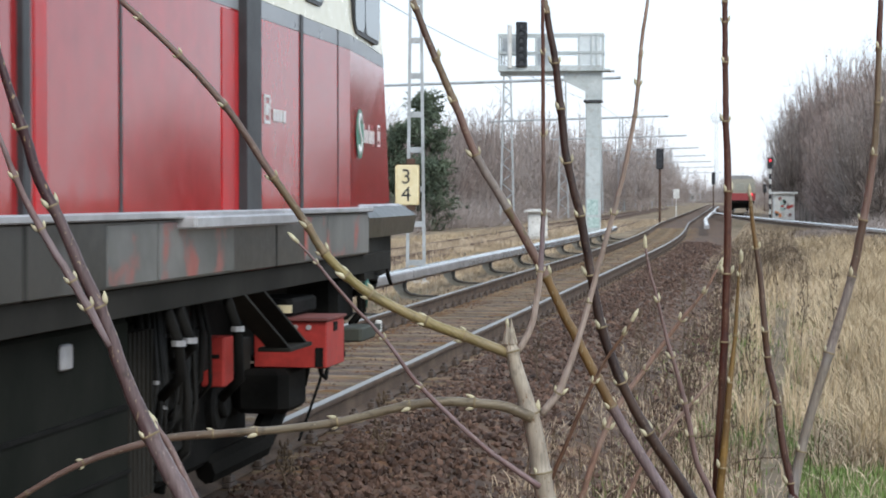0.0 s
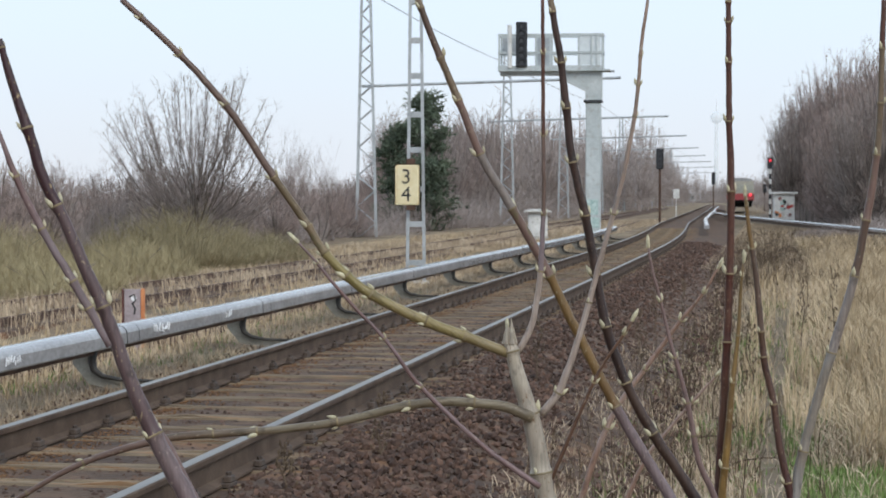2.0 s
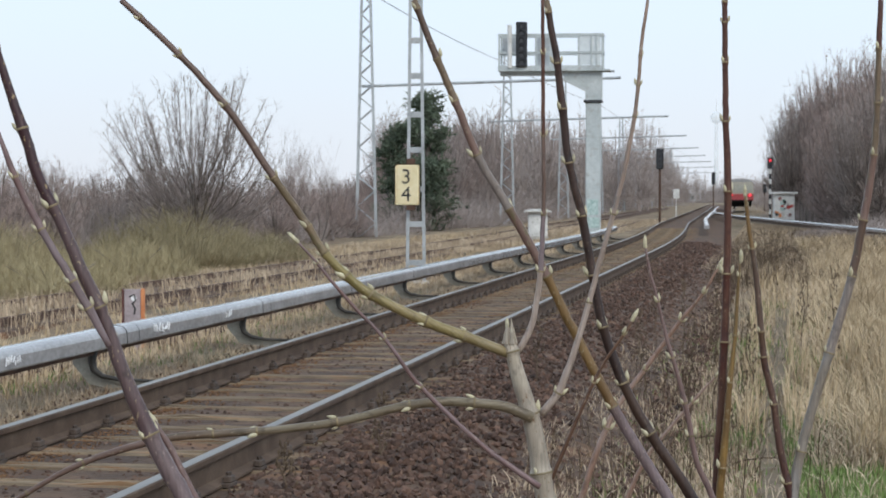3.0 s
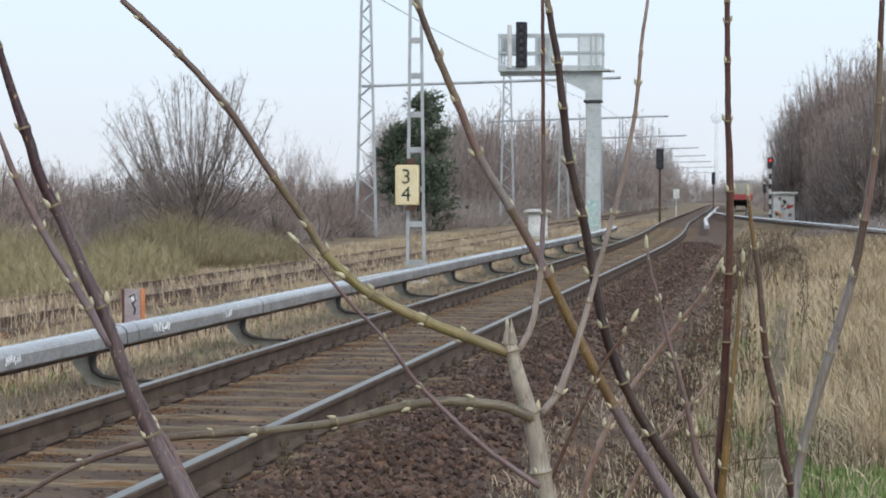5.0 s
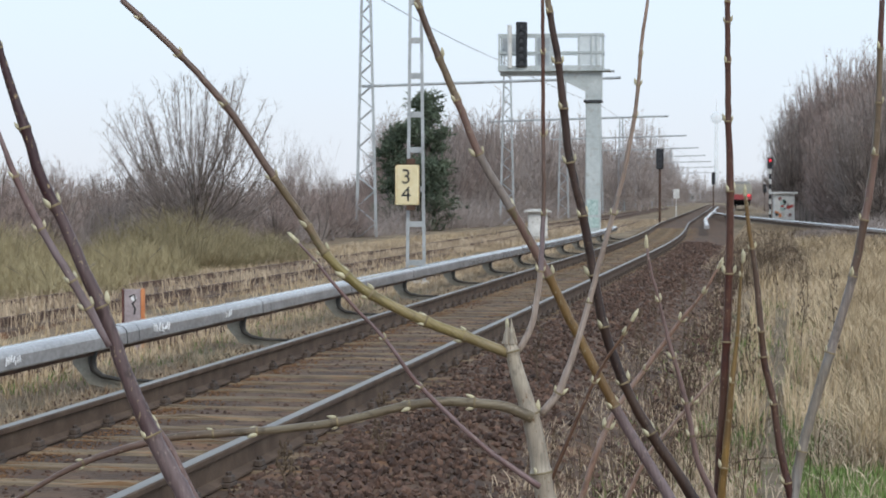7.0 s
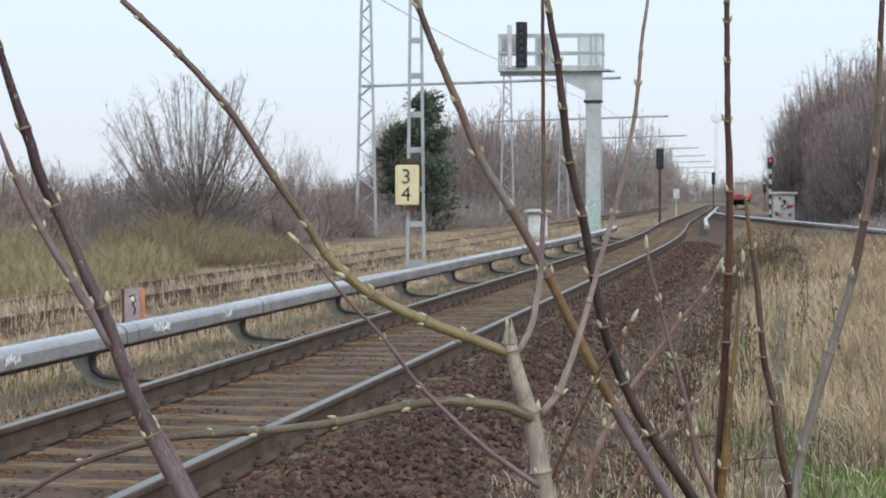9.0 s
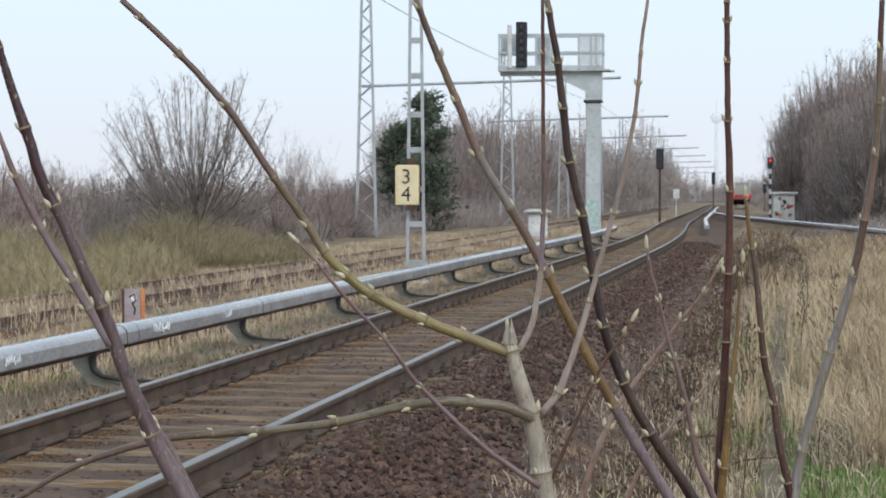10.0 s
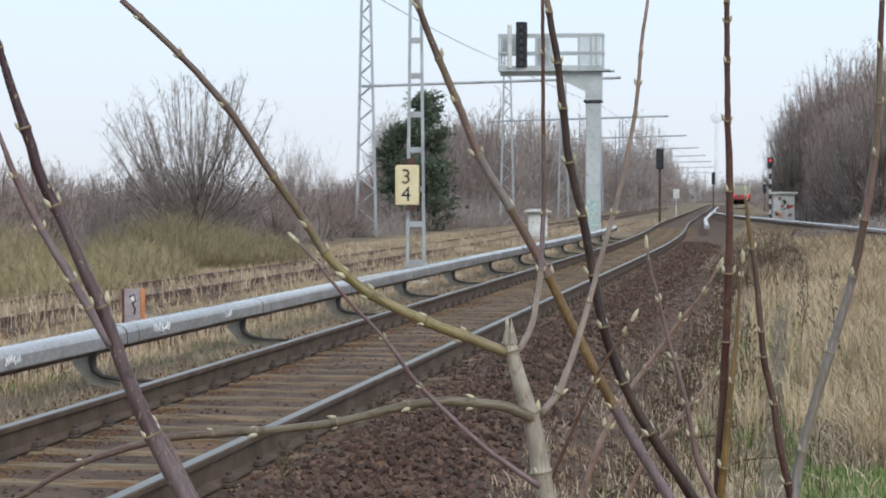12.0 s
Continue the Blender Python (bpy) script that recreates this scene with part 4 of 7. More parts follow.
for a, b in zip(WIRE[:-1], WIRE[1:]):
    a, b = Vector(a), Vector(b)
    o = part("overhead_wire", Shape().tube([a.lerp(b, q) - Vector((0, 0, 0.5 * q * (1 - q))) for q in np.linspace(0, 1, 9)], 0.012, 4), MAT["wire"])
    tagged(o, "thin dark wire sagging between masts", "wire", "overhead wires")


def signal_gantry():
    t = thing("signal_gantry", pose(-6.78, 78.2, -0.36, 0, 0, 2), "pale grey cantilever signal gantry with railed platform", "signal gantry")
    post = part("post", Shape().box(-0.285, 0.285, -0.285, 0.285, 0.0, 5.35, 0.03), MAT["grey_paint"], t, "square grey post with faded spray on its lower part")
    part("spray", Shape().box(-0.23, 0.2, -0.293, -0.286, 1.0, 1.6).box(-0.2, 0.25, -0.293, -0.286, 0.5, 0.9), MAT["graffiti"], post, "faded greenish spray paint")
    part("cap", Shape().box(-0.36, 0.36, -0.36, 0.36, 5.352, 5.45, 0.02), MAT["seal"], t, "dark flange")
    knee = Shape().loft([[(0.34, y, 5.452), (0.34, y, 6.42), (-1.15, y, 6.42), (-1.15, y, 6.22), (-0.30, y, 5.80), (-0.30, y, 5.452)] for y in (-0.28, 0.28)])
    part("knee", knee, MAT["grey_paint"], t)
    part("arm", Shape().box(-3.62, 0.34, -0.26, 0.26, 6.422, 6.56, 0.02), MAT["grey_paint"], t)
    part("deck", Shape().box(-3.67, 0.66, -0.5, 0.5, 6.562, 6.63, 0.01), MAT["grey_paint"], t)
    part("stub", Shape().box(0.662, 0.82, -0.06, 0.06, 6.53, 6.61, 0.01), MAT["galvanised"], t)
    for y in (-0.48, 0.48):
        for x in (-3.63, -2.95, -2.2, -1.65, -0.55, -0.06, 0.14, 0.36):
            part("upright", Shape().box(x - 0.035, x + 0.035, y - 0.03, y + 0.03, 6.632, 8.0, 0.005), MAT["grey_paint"], t)
        for z in (7.28, 7.97):
            part("rail", Shape().box(-3.67, 0.40, y - 0.02, y + 0.02, z - 0.045, z + 0.045, 0.005), MAT["grey_paint"], t)
        part("kick_plate", Shape().box(-3.67, 0.40, y - 0.015, y + 0.015, 6.632, 6.78), MAT["grey_paint"], t)
    for x in (-3.65, 0.38):
        for z in (6.7, 7.28, 7.97):
            part("end_rail", Shape().box(x - 0.03, x + 0.03, -0.44, 0.44, z - 0.04, z + 0.04), MAT["grey_paint"], t)
    part("panel", Shape().box(-3.58, -2.98, 0.40, 0.44, 7.33, 7.92), MAT["galvanised"], t, "grey sheet behind the railing")
    part("panel", Shape().box(-2.2, -1.75, 0.40, 0.44, 6.8, 7.92), MAT["galvanised"], t)
    part("panel", Shape().box(-0.5, 0.30, -0.46, -0.44, 6.8, 7.92), MAT["glass_mesh"], t, "fine wire mesh panel")
    part("conduit", Shape().tube([(-3.22, -0.52, 6.7), (-3.22, -0.52, 8.35)], 0.09, 8), MAT["white"], t, "white lamp tube")
    return t


MAT["glass_mesh"] = material("fine_mesh_panel", (0.62, 0.68, 0.70), (0.70, 0.75, 0.77), 0.6, bump=0.05)
signal_gantry()


def light_signal(x, y, z, w, h, n, label, lit=None, hood=True):
    """A signal head on its own: case, hoods and lenses; z is its foot."""
    t = thing("light_signal", pose(x, y, z, 0, 0, 6), label, "signal")
    part("case", Shape().box(-w / 2, w / 2, -0.12, 0.12, 0, h, 0.05), MAT["black_paint"], t)
    for k in range(n):
        zc = h * (k + 0.6) / (n + 0.2)
        glow = lit == k
        part("lens", Shape().disc((0, -0.121, zc), (0, -1, 0), w * (0.3 if glow else 0.2), 0.02, 16), MAT["red_glow"] if glow else MAT["lens"], t, "glowing red lens" if glow else "dark lens")
        if hood:
            s = Shape().tube([(w * 0.3 * math.cos(a), -0.2, zc + w * 0.3 * math.sin(a)) for a in np.linspace(-0.4, math.pi + 0.4, 12)], 0.025, 4)
            part("hood", s, MAT["black_paint"], t)
    return t


light_signal(-9.52, 77.6, 6.36, 0.44, 1.75, 6, "tall black multi-lamp signal on the gantry")


def post_signal(x, y, g, post_h, stripes, label, lit=None, head=(0.55, 1.15, 3)):
    t = thing("signal_post", pose(x, y, g), label, "signal")
    n = 10 if stripes else 1
    for k in range(n):
        z0, z1 = post_h * k / n, post_h * (k + 1) / n - 0.002
        part("post_band" if stripes else "post", Shape().disc((0, 0, z0), (0, 0, 1), 0.085 if stripes else 0.075, z1 - z0, 10), MAT["white"] if stripes and k % 2 else (MAT["black_paint"] if stripes else MAT["old_rail"]), t)
    w, h, m = head
    case = part("case", Shape().box(-w / 2, w / 2, -0.14, 0.14, post_h, post_h + h, 0.06), MAT["black_paint"], t)
    for k in range(m):
        zc = post_h + h * (k + 0.6) / (m + 0.2)
        part("lens", Shape().disc((0, -0.141, zc), (0, -1, 0), 0.085 if k == lit else 0.07, 0.02, 16), MAT["red_glow"] if k == lit else MAT["lens"], case)
    return t


post_signal(-6.48, 120.6, -0.3, 3.3, False, "black signal head on a thin rusty post", head=(0.44, 1.25, 4))
post_signal(0.02, 152.0, -0.3, 3.75, True, "red signal light on a black and white banded post", lit=1, head=(0.42, 0.85, 2))
post_signal(-5.9, 215.0, -0.3, 3.0, False, "small black signal far down the line", head=(0.4, 1.3, 3))
post_signal(-0.6, 240.0, -0.3, 2.2, False, "small black signal far down the line", head=(0.45, 1.0, 3))


def cabinet(x, y, g, w, h, label, mat="white", wide_roof=0.16):
    t = thing("relay_cabinet", pose(x, y, g, 0, 0, 8), label, "cabinet")
    part("plinth", Shape().box(-w / 2 - 0.04, w / 2 + 0.04, -w / 2, w / 2, 0, 0.15, 0.02), MAT["concrete"], t)
    part("body", Shape().box(-w / 2, w / 2, -w / 2 + 0.04, w / 2 - 0.04, 0.152, h, 0.03), MAT[mat], t)
    part("door", Shape().box(-w / 2 + 0.08, w / 2 - 0.08, -w / 2 + 0.015, -w / 2 + 0.038, 0.24, h - 0.08, 0.008), MAT[mat], t)
    part("roof", Shape().loft([[(sx * (w / 2 + wide_roof) * k, sy * (w / 2 + wide_roof) * k, z) for sx, sy in ((-1, -1), (1, -1), (1, 1), (-1, 1))] for z, k in ((h + 0.002, 1.0), (h + 0.05, 1.0), (h + 0.13, 0.35))]), MAT["concrete"], t, "shallow overhanging lid")
    return t


cabinet(-8.7, 76.0, -0.3, 0.72, 1.05, "white weathered relay cabinet with an overhanging lid")


def marker_post():
    t = thing("marker_post", pose(-6.42, 19.75, -0.36, 0, 0, 10), "mauve grey plate post with brown edge and orange side", "post")
    part("plate", Shape().box(-0.085, 0.085, -0.02, 0.02, 0, 0.735, 0.006), MAT["plate"], t)
    part("edge", Shape().box(-0.106, -0.087, -0.03, 0.03, 0, 0.74, 0.005), MAT["brown_paint"], t, "oxblood edge strip")
    part("orange_side", Shape().box(0.087, 0.125, -0.03, 0.03, 0.0, 0.74, 0.005), MAT["orange"], t, "orange side strip")
    s = Shape().tube([(-0.03, -0.023, 0.66), (0.02, -0.023, 0.68), (0.035, -0.023, 0.62), (0.0, -0.023, 0.59), (0.03, -0.023, 0.54), (0.02, -0.023, 0.48)], 0.009, 5)
    part("scribble", s, MAT["seal"], t, "dark scribble")
    part("blot", Shape().disc((0.015, -0.021, 0.645), (0, -1, 0), 0.03, 0.003, 10), MAT["scribble"], t, "pale blot")
    return t


marker_post()


def hut():
    t = thing("trackside_hut", pose(0.95, 142.0, -0.3, 0, 0, 5), "small sprayed hut with a flat white roof beside the line", "hut")
    part("wall", Shape().box(-0.7, 0.7, -0.6, 0.6, 0, 1.85, 0.02), MAT["white"], t)
    part("roof", Shape().box(-0.9, 0.9, -0.8, 0.8, 1.852, 2.0, 0.03), MAT["white"], t, "flat white roof slab")
    rnd = random.Random(12)
    for k in range(15):
        x, z, mm = rnd.uniform(-0.55, 0.55), rnd.uniform(0.35, 1.6), rnd.choice(("orange", "graffiti", "scrubbed", "black_paint", "bogie_red", "valve_green"))
        ring = [(x + rnd.uniform(0.08, 0.2) * math.cos(a), z + rnd.uniform(0.06, 0.2) * math.sin(a)) for a in np.linspace(0, 6.28, 9)[:-1]]
        part("spray", Shape().loft([[(a, y, b) for a, b in ring] for y in (-0.601, -0.604 - 0.001 * k)]), MAT[mm], t, "patch of spray paint")
    return t


hut()
for k in range(4):
    o = part("fence_stake", Shape().box(-0.07, 0.07, -0.05, 0.05, 0, 1.15, 0.01), MAT["dark_bark"], None, at=pose(2.05 + k * 0.42, 140.5 - 0.3 * k, -0.3))
    tagged(o, "dark wooden stake beside the hut", "stake", "stakes by the hut")

# old rail lying along the verge, and the disused track behind it
o = part("old_rail", ribbon([(-2.95, -0.32), (-2.80, -0.32), (-2.82, -0.20), (-2.93, -0.20)], near_line, 6, 140, 4.0), MAT["old_rail"])
tagged(o, "rusty old rail lying in the grass", "rail")
disused = tagged(new("disused_track"), "disused rusty track sunk in dry grass", "railway track", kind="structure")
for off in (-5.75, -7.25):
    part("rail", ribbon([(off - 0.06, -0.36), (off + 0.06, -0.36), (off + 0.04, -0.17), (off - 0.04, -0.17)], near_line, 6, 300, 4.0, 0.0), MAT["old_rail"], disused, "rusty rail")


bed = part("disused_bed", ribbon([(-7.9, -0.45), (-5.1, -0.45), (-5.3, -0.275), (-7.7, -0.275)], near_line, 6, 300, 4.0), MAT["ballast"])
tagged(bed, "brown overgrown ballast under the disused track", "ballast", kind="structure")


# ---- far things: houses, tower, the receding train ----
def far_house(x, y, w, h, d, label, roof="far_roof"):
    t = thing("house", pose(x, y, -0.6), label, "house", "far houses")
    wall = part("wall", Shape().box(-w / 2, w / 2, -d / 2, d / 2, 0, h), MAT["far_wall"], t)
    s = Shape().loft([[(-w / 2 - 0.3, -d / 2 - 0.3, h), (-w / 2 - 0.3, d / 2 + 0.3, h), (-w / 2 - 0.3, 0, h + d * 0.3)], [(w / 2 + 0.3, -d / 2 - 0.3, h), (w / 2 + 0.3, d / 2 + 0.3, h), (w / 2 + 0.3, 0, h + d * 0.3)]])
    part("roof", s, MAT[roof], t)
    n = max(2, int(w / 3))
    for i in range(n):
        for z in np.arange(1.2, h - 1.0, 2.9):
            xc = -w / 2 + w * (i + 0.5) / n
            part("window", Shape().box(xc - 0.55, xc + 0.55, -d / 2 - 0.05, -d / 2 + 0.02, z, z + 1.4), MAT["glass"], wall)
    return t


far_house(-30.5, 620, 3.4, 3.4, 4, "pale far house above the line")
far_house(-27.5, 760, 4.0, 3.4, 5, "pale far house behind trees")
o = part("notice_board", Shape().box(-0.24, 0.24, -0.03, 0.03, 1.56, 2.28, 0.02).box(-0.03, 0.03, -0.02, 0.02, 0, 1.56), MAT["white"], None, at=pose(-7.3, 160, -0.3))
tagged(o, "white blank notice board by the line", "sign")


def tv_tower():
    t = thing("tower", pose(-62, 2380, -1), "pale slender far tower with a ball, haze put into its material", "tower")
    part("shaft", Shape().tube([(0, 0, 0), (0, 0, 90)], [3.0, 1.8], 12), MAT["tower_hazed"], t)
    part("ball", Shape().loft([[(7 * math.cos(p) * math.cos(a), 7 * math.cos(p) * math.sin(a), 96 + 7 * math.sin(p)) for a in np.linspace(0, 2 * math.pi, 17)[:-1]] for p in np.linspace(-1.45, 1.45, 9)]), MAT["tower_hazed"], t, smooth=True)
    part("spire", Shape().tube([(0, 0, 102), (0, 0, 122)], [0.8, 0.2], 8), MAT["tower_hazed"], t)


# a near-sky tone and low alpha put the haze into the tower's material
MAT["tower_hazed"] = material("hazed_far_concrete", (0.86, 0.91, 0.94), (0.90, 0.94, 0.96), 0.9, bump=0)
MAT["tower_hazed"].node_tree.nodes["Principled BSDF"].inputs["Alpha"].default_value = 0.36
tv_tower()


def far_train():
    t = thing("receding_train", pose(right_track(203), 203, 0), "red and cream suburban train moving off into the distance", "train")
    def ring(z, k):
        return [(-1.5 * k, 0, z), (1.5 * k, 0, z), (1.5 * k, 36, z), (-1.5 * k, 36, z)]
    part("lower_body", Shape().loft([ring(1.0, 1), ring(1.75, 1)]), MAT["train_red_hazed"], t, "red lower body")
    part("upper_body", Shape().loft([ring(1.752, 1), ring(2.9, 0.97), ring(3.15, 0.9)]), MAT["cream_hazed"], t, "cream upper body")
    part("roof", Shape().loft([ring(3.152, 0.9), ring(3.4, 0.75), ring(3.5, 0.45)]), MAT["train_roof"], t)
    part("underframe", Shape().box(-1.25, 1.25, 0.2, 35.8, 0.25, 0.998, 0.03), MAT["under"], t)
    part("buffer_beam", Shape().box(-1.35, 1.35, -0.25, 0.19, 0.75, 1.05, 0.03), MAT["under"], t)
    for x in (-1.0, 0.0, 1.0):
        part("windscreen", Shape().box(x - 0.42, x + 0.42, -0.05, 0.02, 1.95, 2.75, 0.02), MAT["glass_pale"], t, "dark end window")
    for x in (-1.08, 1.08):
        part("tail_lamp", Shape().disc((x, -0.001, 1.62), (0, -1, 0), 0.14, 0.06, 14), MAT["red_glow"], t, "glowing red tail lamp")
    for yy in (3.0, 15.0, 21.0, 33.0):
        for x in (-0.75, 0.75):
            part("wheel", Shape().disc((x - 0.07, yy, 0.44), (1, 0, 0), 0.44, 0.14, 18), MAT["under"], t)
    return t


# red and cream are dulled: distance haze put into the colours
MAT["train_red_hazed"] = material("hazed_train_red", (0.30, 0.05, 0.055), (0.36, 0.065, 0.065), 0.6, bump=0)
MAT["cream_hazed"] = material("hazed_train_cream", (0.34, 0.32, 0.27), (0.40, 0.38, 0.32), 0.6, bump=0)
MAT["glass_pale"] = material("pale_train_glass", (0.30, 0.30, 0.26), (0.36, 0.36, 0.31), 0.5, bump=0)
receding = far_train()


# ---- trees, scrub and grass ----
def branchy(seed, height, spread, levels=5, trunks=1, twig_n=5, thin=0.011, trunk_r=0.12, up=0.25, lean=0.0):
    """A bare tree: tapered trunks, limbs and many fine twigs. Returns wood and twig shapes."""
    rnd = random.Random(seed)
    wood, twigs = Shape(), Shape()

    def grow(p, d, length, r, lev):
        n = 3 if lev < levels else 2
        pts, q, dd = [p], p.copy(), d.copy()
        for _ in range(n):
            dd = (dd + Vector((rnd.uniform(-1, 1), rnd.uniform(-1, 1), rnd.uniform(-0.5, 1) * up)) * 0.22).normalized()
            q = q + dd * (length / n)
            pts.append(q.copy())
        r2 = max(thin * 0.6, r * 0.62)
        rad = [r + (r2 - r) * k / n for k in range(n + 1)]
        if r > thin * 2.2:
            wood.tube(pts, rad, 5 if r > 0.04 else 3, caps=False)
        else:
            # fine twigs are single slivers
            w = Vector((rnd.uniform(-1, 1), rnd.uniform(-1, 1), rnd.uniform(-0.3, 0.3))).normalized() * r * 1.15
            i = len(twigs.v)
            if lev >= levels:
                twigs.v += [pts[0] - w, pts[0] + w, pts[-1]]
                twigs.f.append((i, i + 1, i + 2))
            else:
                twigs.v += [pts[0] - w, pts[0] + w, pts[-1] + w * 0.6, pts[-1] - w * 0.6]
                twigs.f.append((i, i + 1, i + 2, i + 3))
        if lev >= levels:
            return
        kids = rnd.choice((2, 3, 3)) if lev < levels - 2 else twig_n
        for k in range(kids):
            a = rnd.uniform(0, 2 * math.pi)
            side = Vector((math.cos(a), math.sin(a), rnd.uniform(-0.1, 0.55)))
            nd = (dd * (1.0 - spread) + side * spread + Vector((0, 0, up))).normalized()
            f = rnd.uniform(0.2, 1.0)
            base = pts[0].lerp(pts[-1], f) if lev else pts[-1].lerp(pts[1], rnd.uniform(0, 0.6))
            grow(base, nd, length * (rnd.uniform(0.58, 0.82) if lev < levels - 3 else rnd.uniform(0.72, 1.0)), r2 * rnd.uniform(0.55, 0.8), lev + 1)

    for k in range(trunks):
        a = rnd.uniform(0, 6.28)
        d = Vector((math.cos(a) * lean, math.sin(a) * lean, 1)).normalized()
        grow(Vector((math.cos(a), math.sin(a), 0)) * (0.3 if trunks > 1 else 0), d, height * 0.36, trunk_r, 0)
    return wood, twigs


def tree_kind(seed, label, group, wood_mat, twig_mat, **kw):
    """A tree of height 1, to be scaled where it is planted."""
    wood, twigs = branchy(seed, **kw)
    top = max(p[2] for p in twigs.v)
    for s in (wood, twigs):
        s.v = [(p[0] / top, p[1] / top, max(p[2], 0) / top) for p in s.v]
    t = thing("bare_tree", pose(0, 0, -50), label, "tree", group)
    part("trunk", wood, MAT[wood_mat], t)
    part("crown", twigs, MAT[twig_mat], t)
    return t


def domed(seed, wide, low, limbs, side, twig_n, twig, thin, stems=1, trunk_r=0.012):
    """A bare tree of height 1 with a rounded crown: straight limbs fan out from low down, with side branches and fine twigs.
    wide: crown radius; low: height at which the crown begins; twig: twig length; thin: half a twig's width."""
    rnd = random.Random(seed)
    wood, twigs = Shape(), Shape()

    def sliver(p, e, w0):
        w = Vector((rnd.uniform(-1, 1), rnd.uniform(-1, 1), rnd.uniform(-0.3, 0.3))).normalized() * w0
        i = len(twigs.v)
        twigs.v += [p - w, p + w, e]
        twigs.f.append((i, i + 1, i + 2))

    def stray(k):
        return Vector((rnd.gauss(0, k), rnd.gauss(0, k), rnd.gauss(0, k)))

    for k in range(stems):
        a = k * 2.4
        foot = Vector((math.cos(a), math.sin(a), 0)) * (0.03 if stems > 1 else 0)
        wood.tube([foot, foot * 1.6 + Vector((0.004, 0.003, low + 0.1)), foot * 2.0 + Vector((0.0, 0.01, low + 0.34))], [trunk_r, trunk_r * 0.75, trunk_r * 0.4], 6, caps=False)
    for k in range(limbs):
        a, up = k * 2.39996 + rnd.uniform(-0.3, 0.3), rnd.uniform(0.0, 1.0)
        # the tip lies on an uneven dome
        lump = 0.9 + 0.22 * noise.noise((math.cos(a) * 1.6 + seed, math.sin(a) * 1.6, up * 2))
        z = low + 0.06 + (1 - low - 0.06) * up * lump
        r = wide * lump * math.sqrt(max(0.05, 1 - (2 * (z - low) / (1 - low) - 0.95) ** 2 * 0.84)) * rnd.random() ** 0.4
        tip = Vector((math.cos(a) * r, math.sin(a) * r, min(z, 0.96)))
        start = Vector((tip.x * 0.06, tip.y * 0.06, min(low + 0.3, max(0.03, low * 0.7 + 0.35 * (z - low) * rnd.uniform(0.3, 1.0)))))
        sag = start.lerp(tip, 0.55) + Vector((tip.x * 0.12, tip.y * 0.12, -0.02)) + stray(0.012)
        line = [start, start.lerp(sag, 0.5) + stray(0.006), sag, sag.lerp(tip, 0.5) + stray(0.006), tip]
        wood.tube(line, [trunk_r * 0.34, trunk_r * 0.27, trunk_r * 0.2, thin * 1.6, thin], 3, caps=False)
        way = (tip - sag).normalized()
        for j in range(side):
            f = 0.25 + 0.75 * (j + rnd.random()) / side
            q = line[int(f * 3.999)].lerp(line[int(f * 3.999) + 1], (f * 4) % 1.0)
            d = (way * 0.75 + stray(0.62) + Vector((0, 0, 0.2))).normalized()
            n = twig * rnd.uniform(1.2, 2.6) * (1.25 - 0.6 * f)
            e = q + d * n
            sliver(q, e, thin * 1.4)
            for m in range(twig_n):
                g = rnd.uniform(0.1, 1.0)
                p = q.lerp(e, g)
                sliver(p, p + (d * 0.75 + stray(0.6) + Vector((0, 0, 0.2))).normalized() * twig * rnd.uniform(0.5, 1.1), thin)
    return wood, twigs


def domed_kind(seed, label, group, wood_mat, twig_mat, **kw):
    wood, twigs = domed(seed, **kw)
    t = thing("bare_tree", pose(0, 0, -50), label, "tree", group)
    part("trunk", wood, MAT[wood_mat], t)
    part("crown", twigs, MAT[twig_mat], t)
    return t


rnd_tree = random.Random(5)


def plant(kinds, spots, group=""):
    for x, y, h, w in spots:
        k = rnd_tree.choice(kinds)
        o = copy_thing(k, pose(x, y, ground_z(x, y) - 0.05, 0, 0, rnd_tree.uniform(0, 360)))
        o.scale = (h * w, h * w, h)
        if group:
            tagged(o, group=group)


def distant_wood(kinds, spots, mat, label):
    """Far trees that nobody could count, in one mesh."""
    s = Shape()
    for x, y, h, w in spots:
        k = rnd_tree.choice(kinds)
        a, g = rnd_tree.uniform(0, 6.28), ground_z(x, y)
        ca, sa = math.cos(a), math.sin(a)
        for child in k.children:
            i = len(s.v)
            s.v += [(x + h * w * (v.co.x * ca - v.co.y * sa), y + h * w * (v.co.x * sa + v.co.y * ca), g + h * v.co.z) for v in child.data.vertices]
            s.f += [tuple(i + j for j in p.vertices) for p in child.data.polygons]
    o = part("distant_wood", s, MAT[mat])
    return tagged(o, label, "wood", kind="stuff")


def drop_kind(t):
    for o in (*t.children_recursive, t):
        bpy.data.objects.remove(o)


# the rounded bare tree that stands by itself
lone = [domed_kind(11, "rounded bare tree with fine upward twigs and first buds", "", "dark_bark", "wood_twigs", wide=0.57, low=0.04, limbs=170, side=14, twig_n=8, twig=0.055, thin=0.0012, stems=5, trunk_r=0.011)]
plant(lone, ((-16.75, 57.5, 5.6, 1.0),))
small = [tree_kind(s, "small sparse bare tree with fine twigs", "thicket trees", "dark_bark", "wood_twigs", height=6, spread=0.5, levels=5, trunks=3, twig_n=4, thin=0.008, trunk_r=0.06, up=0.42, lean=0.5) for s in (15, 16)]
plant(small, ((-17.6, 73, 4.9, 0.8), (-15.9, 70, 3.8, 0.8), (-18.6, 80, 4.6, 0.8), (-20.5, 56, 3.4, 0.9)))
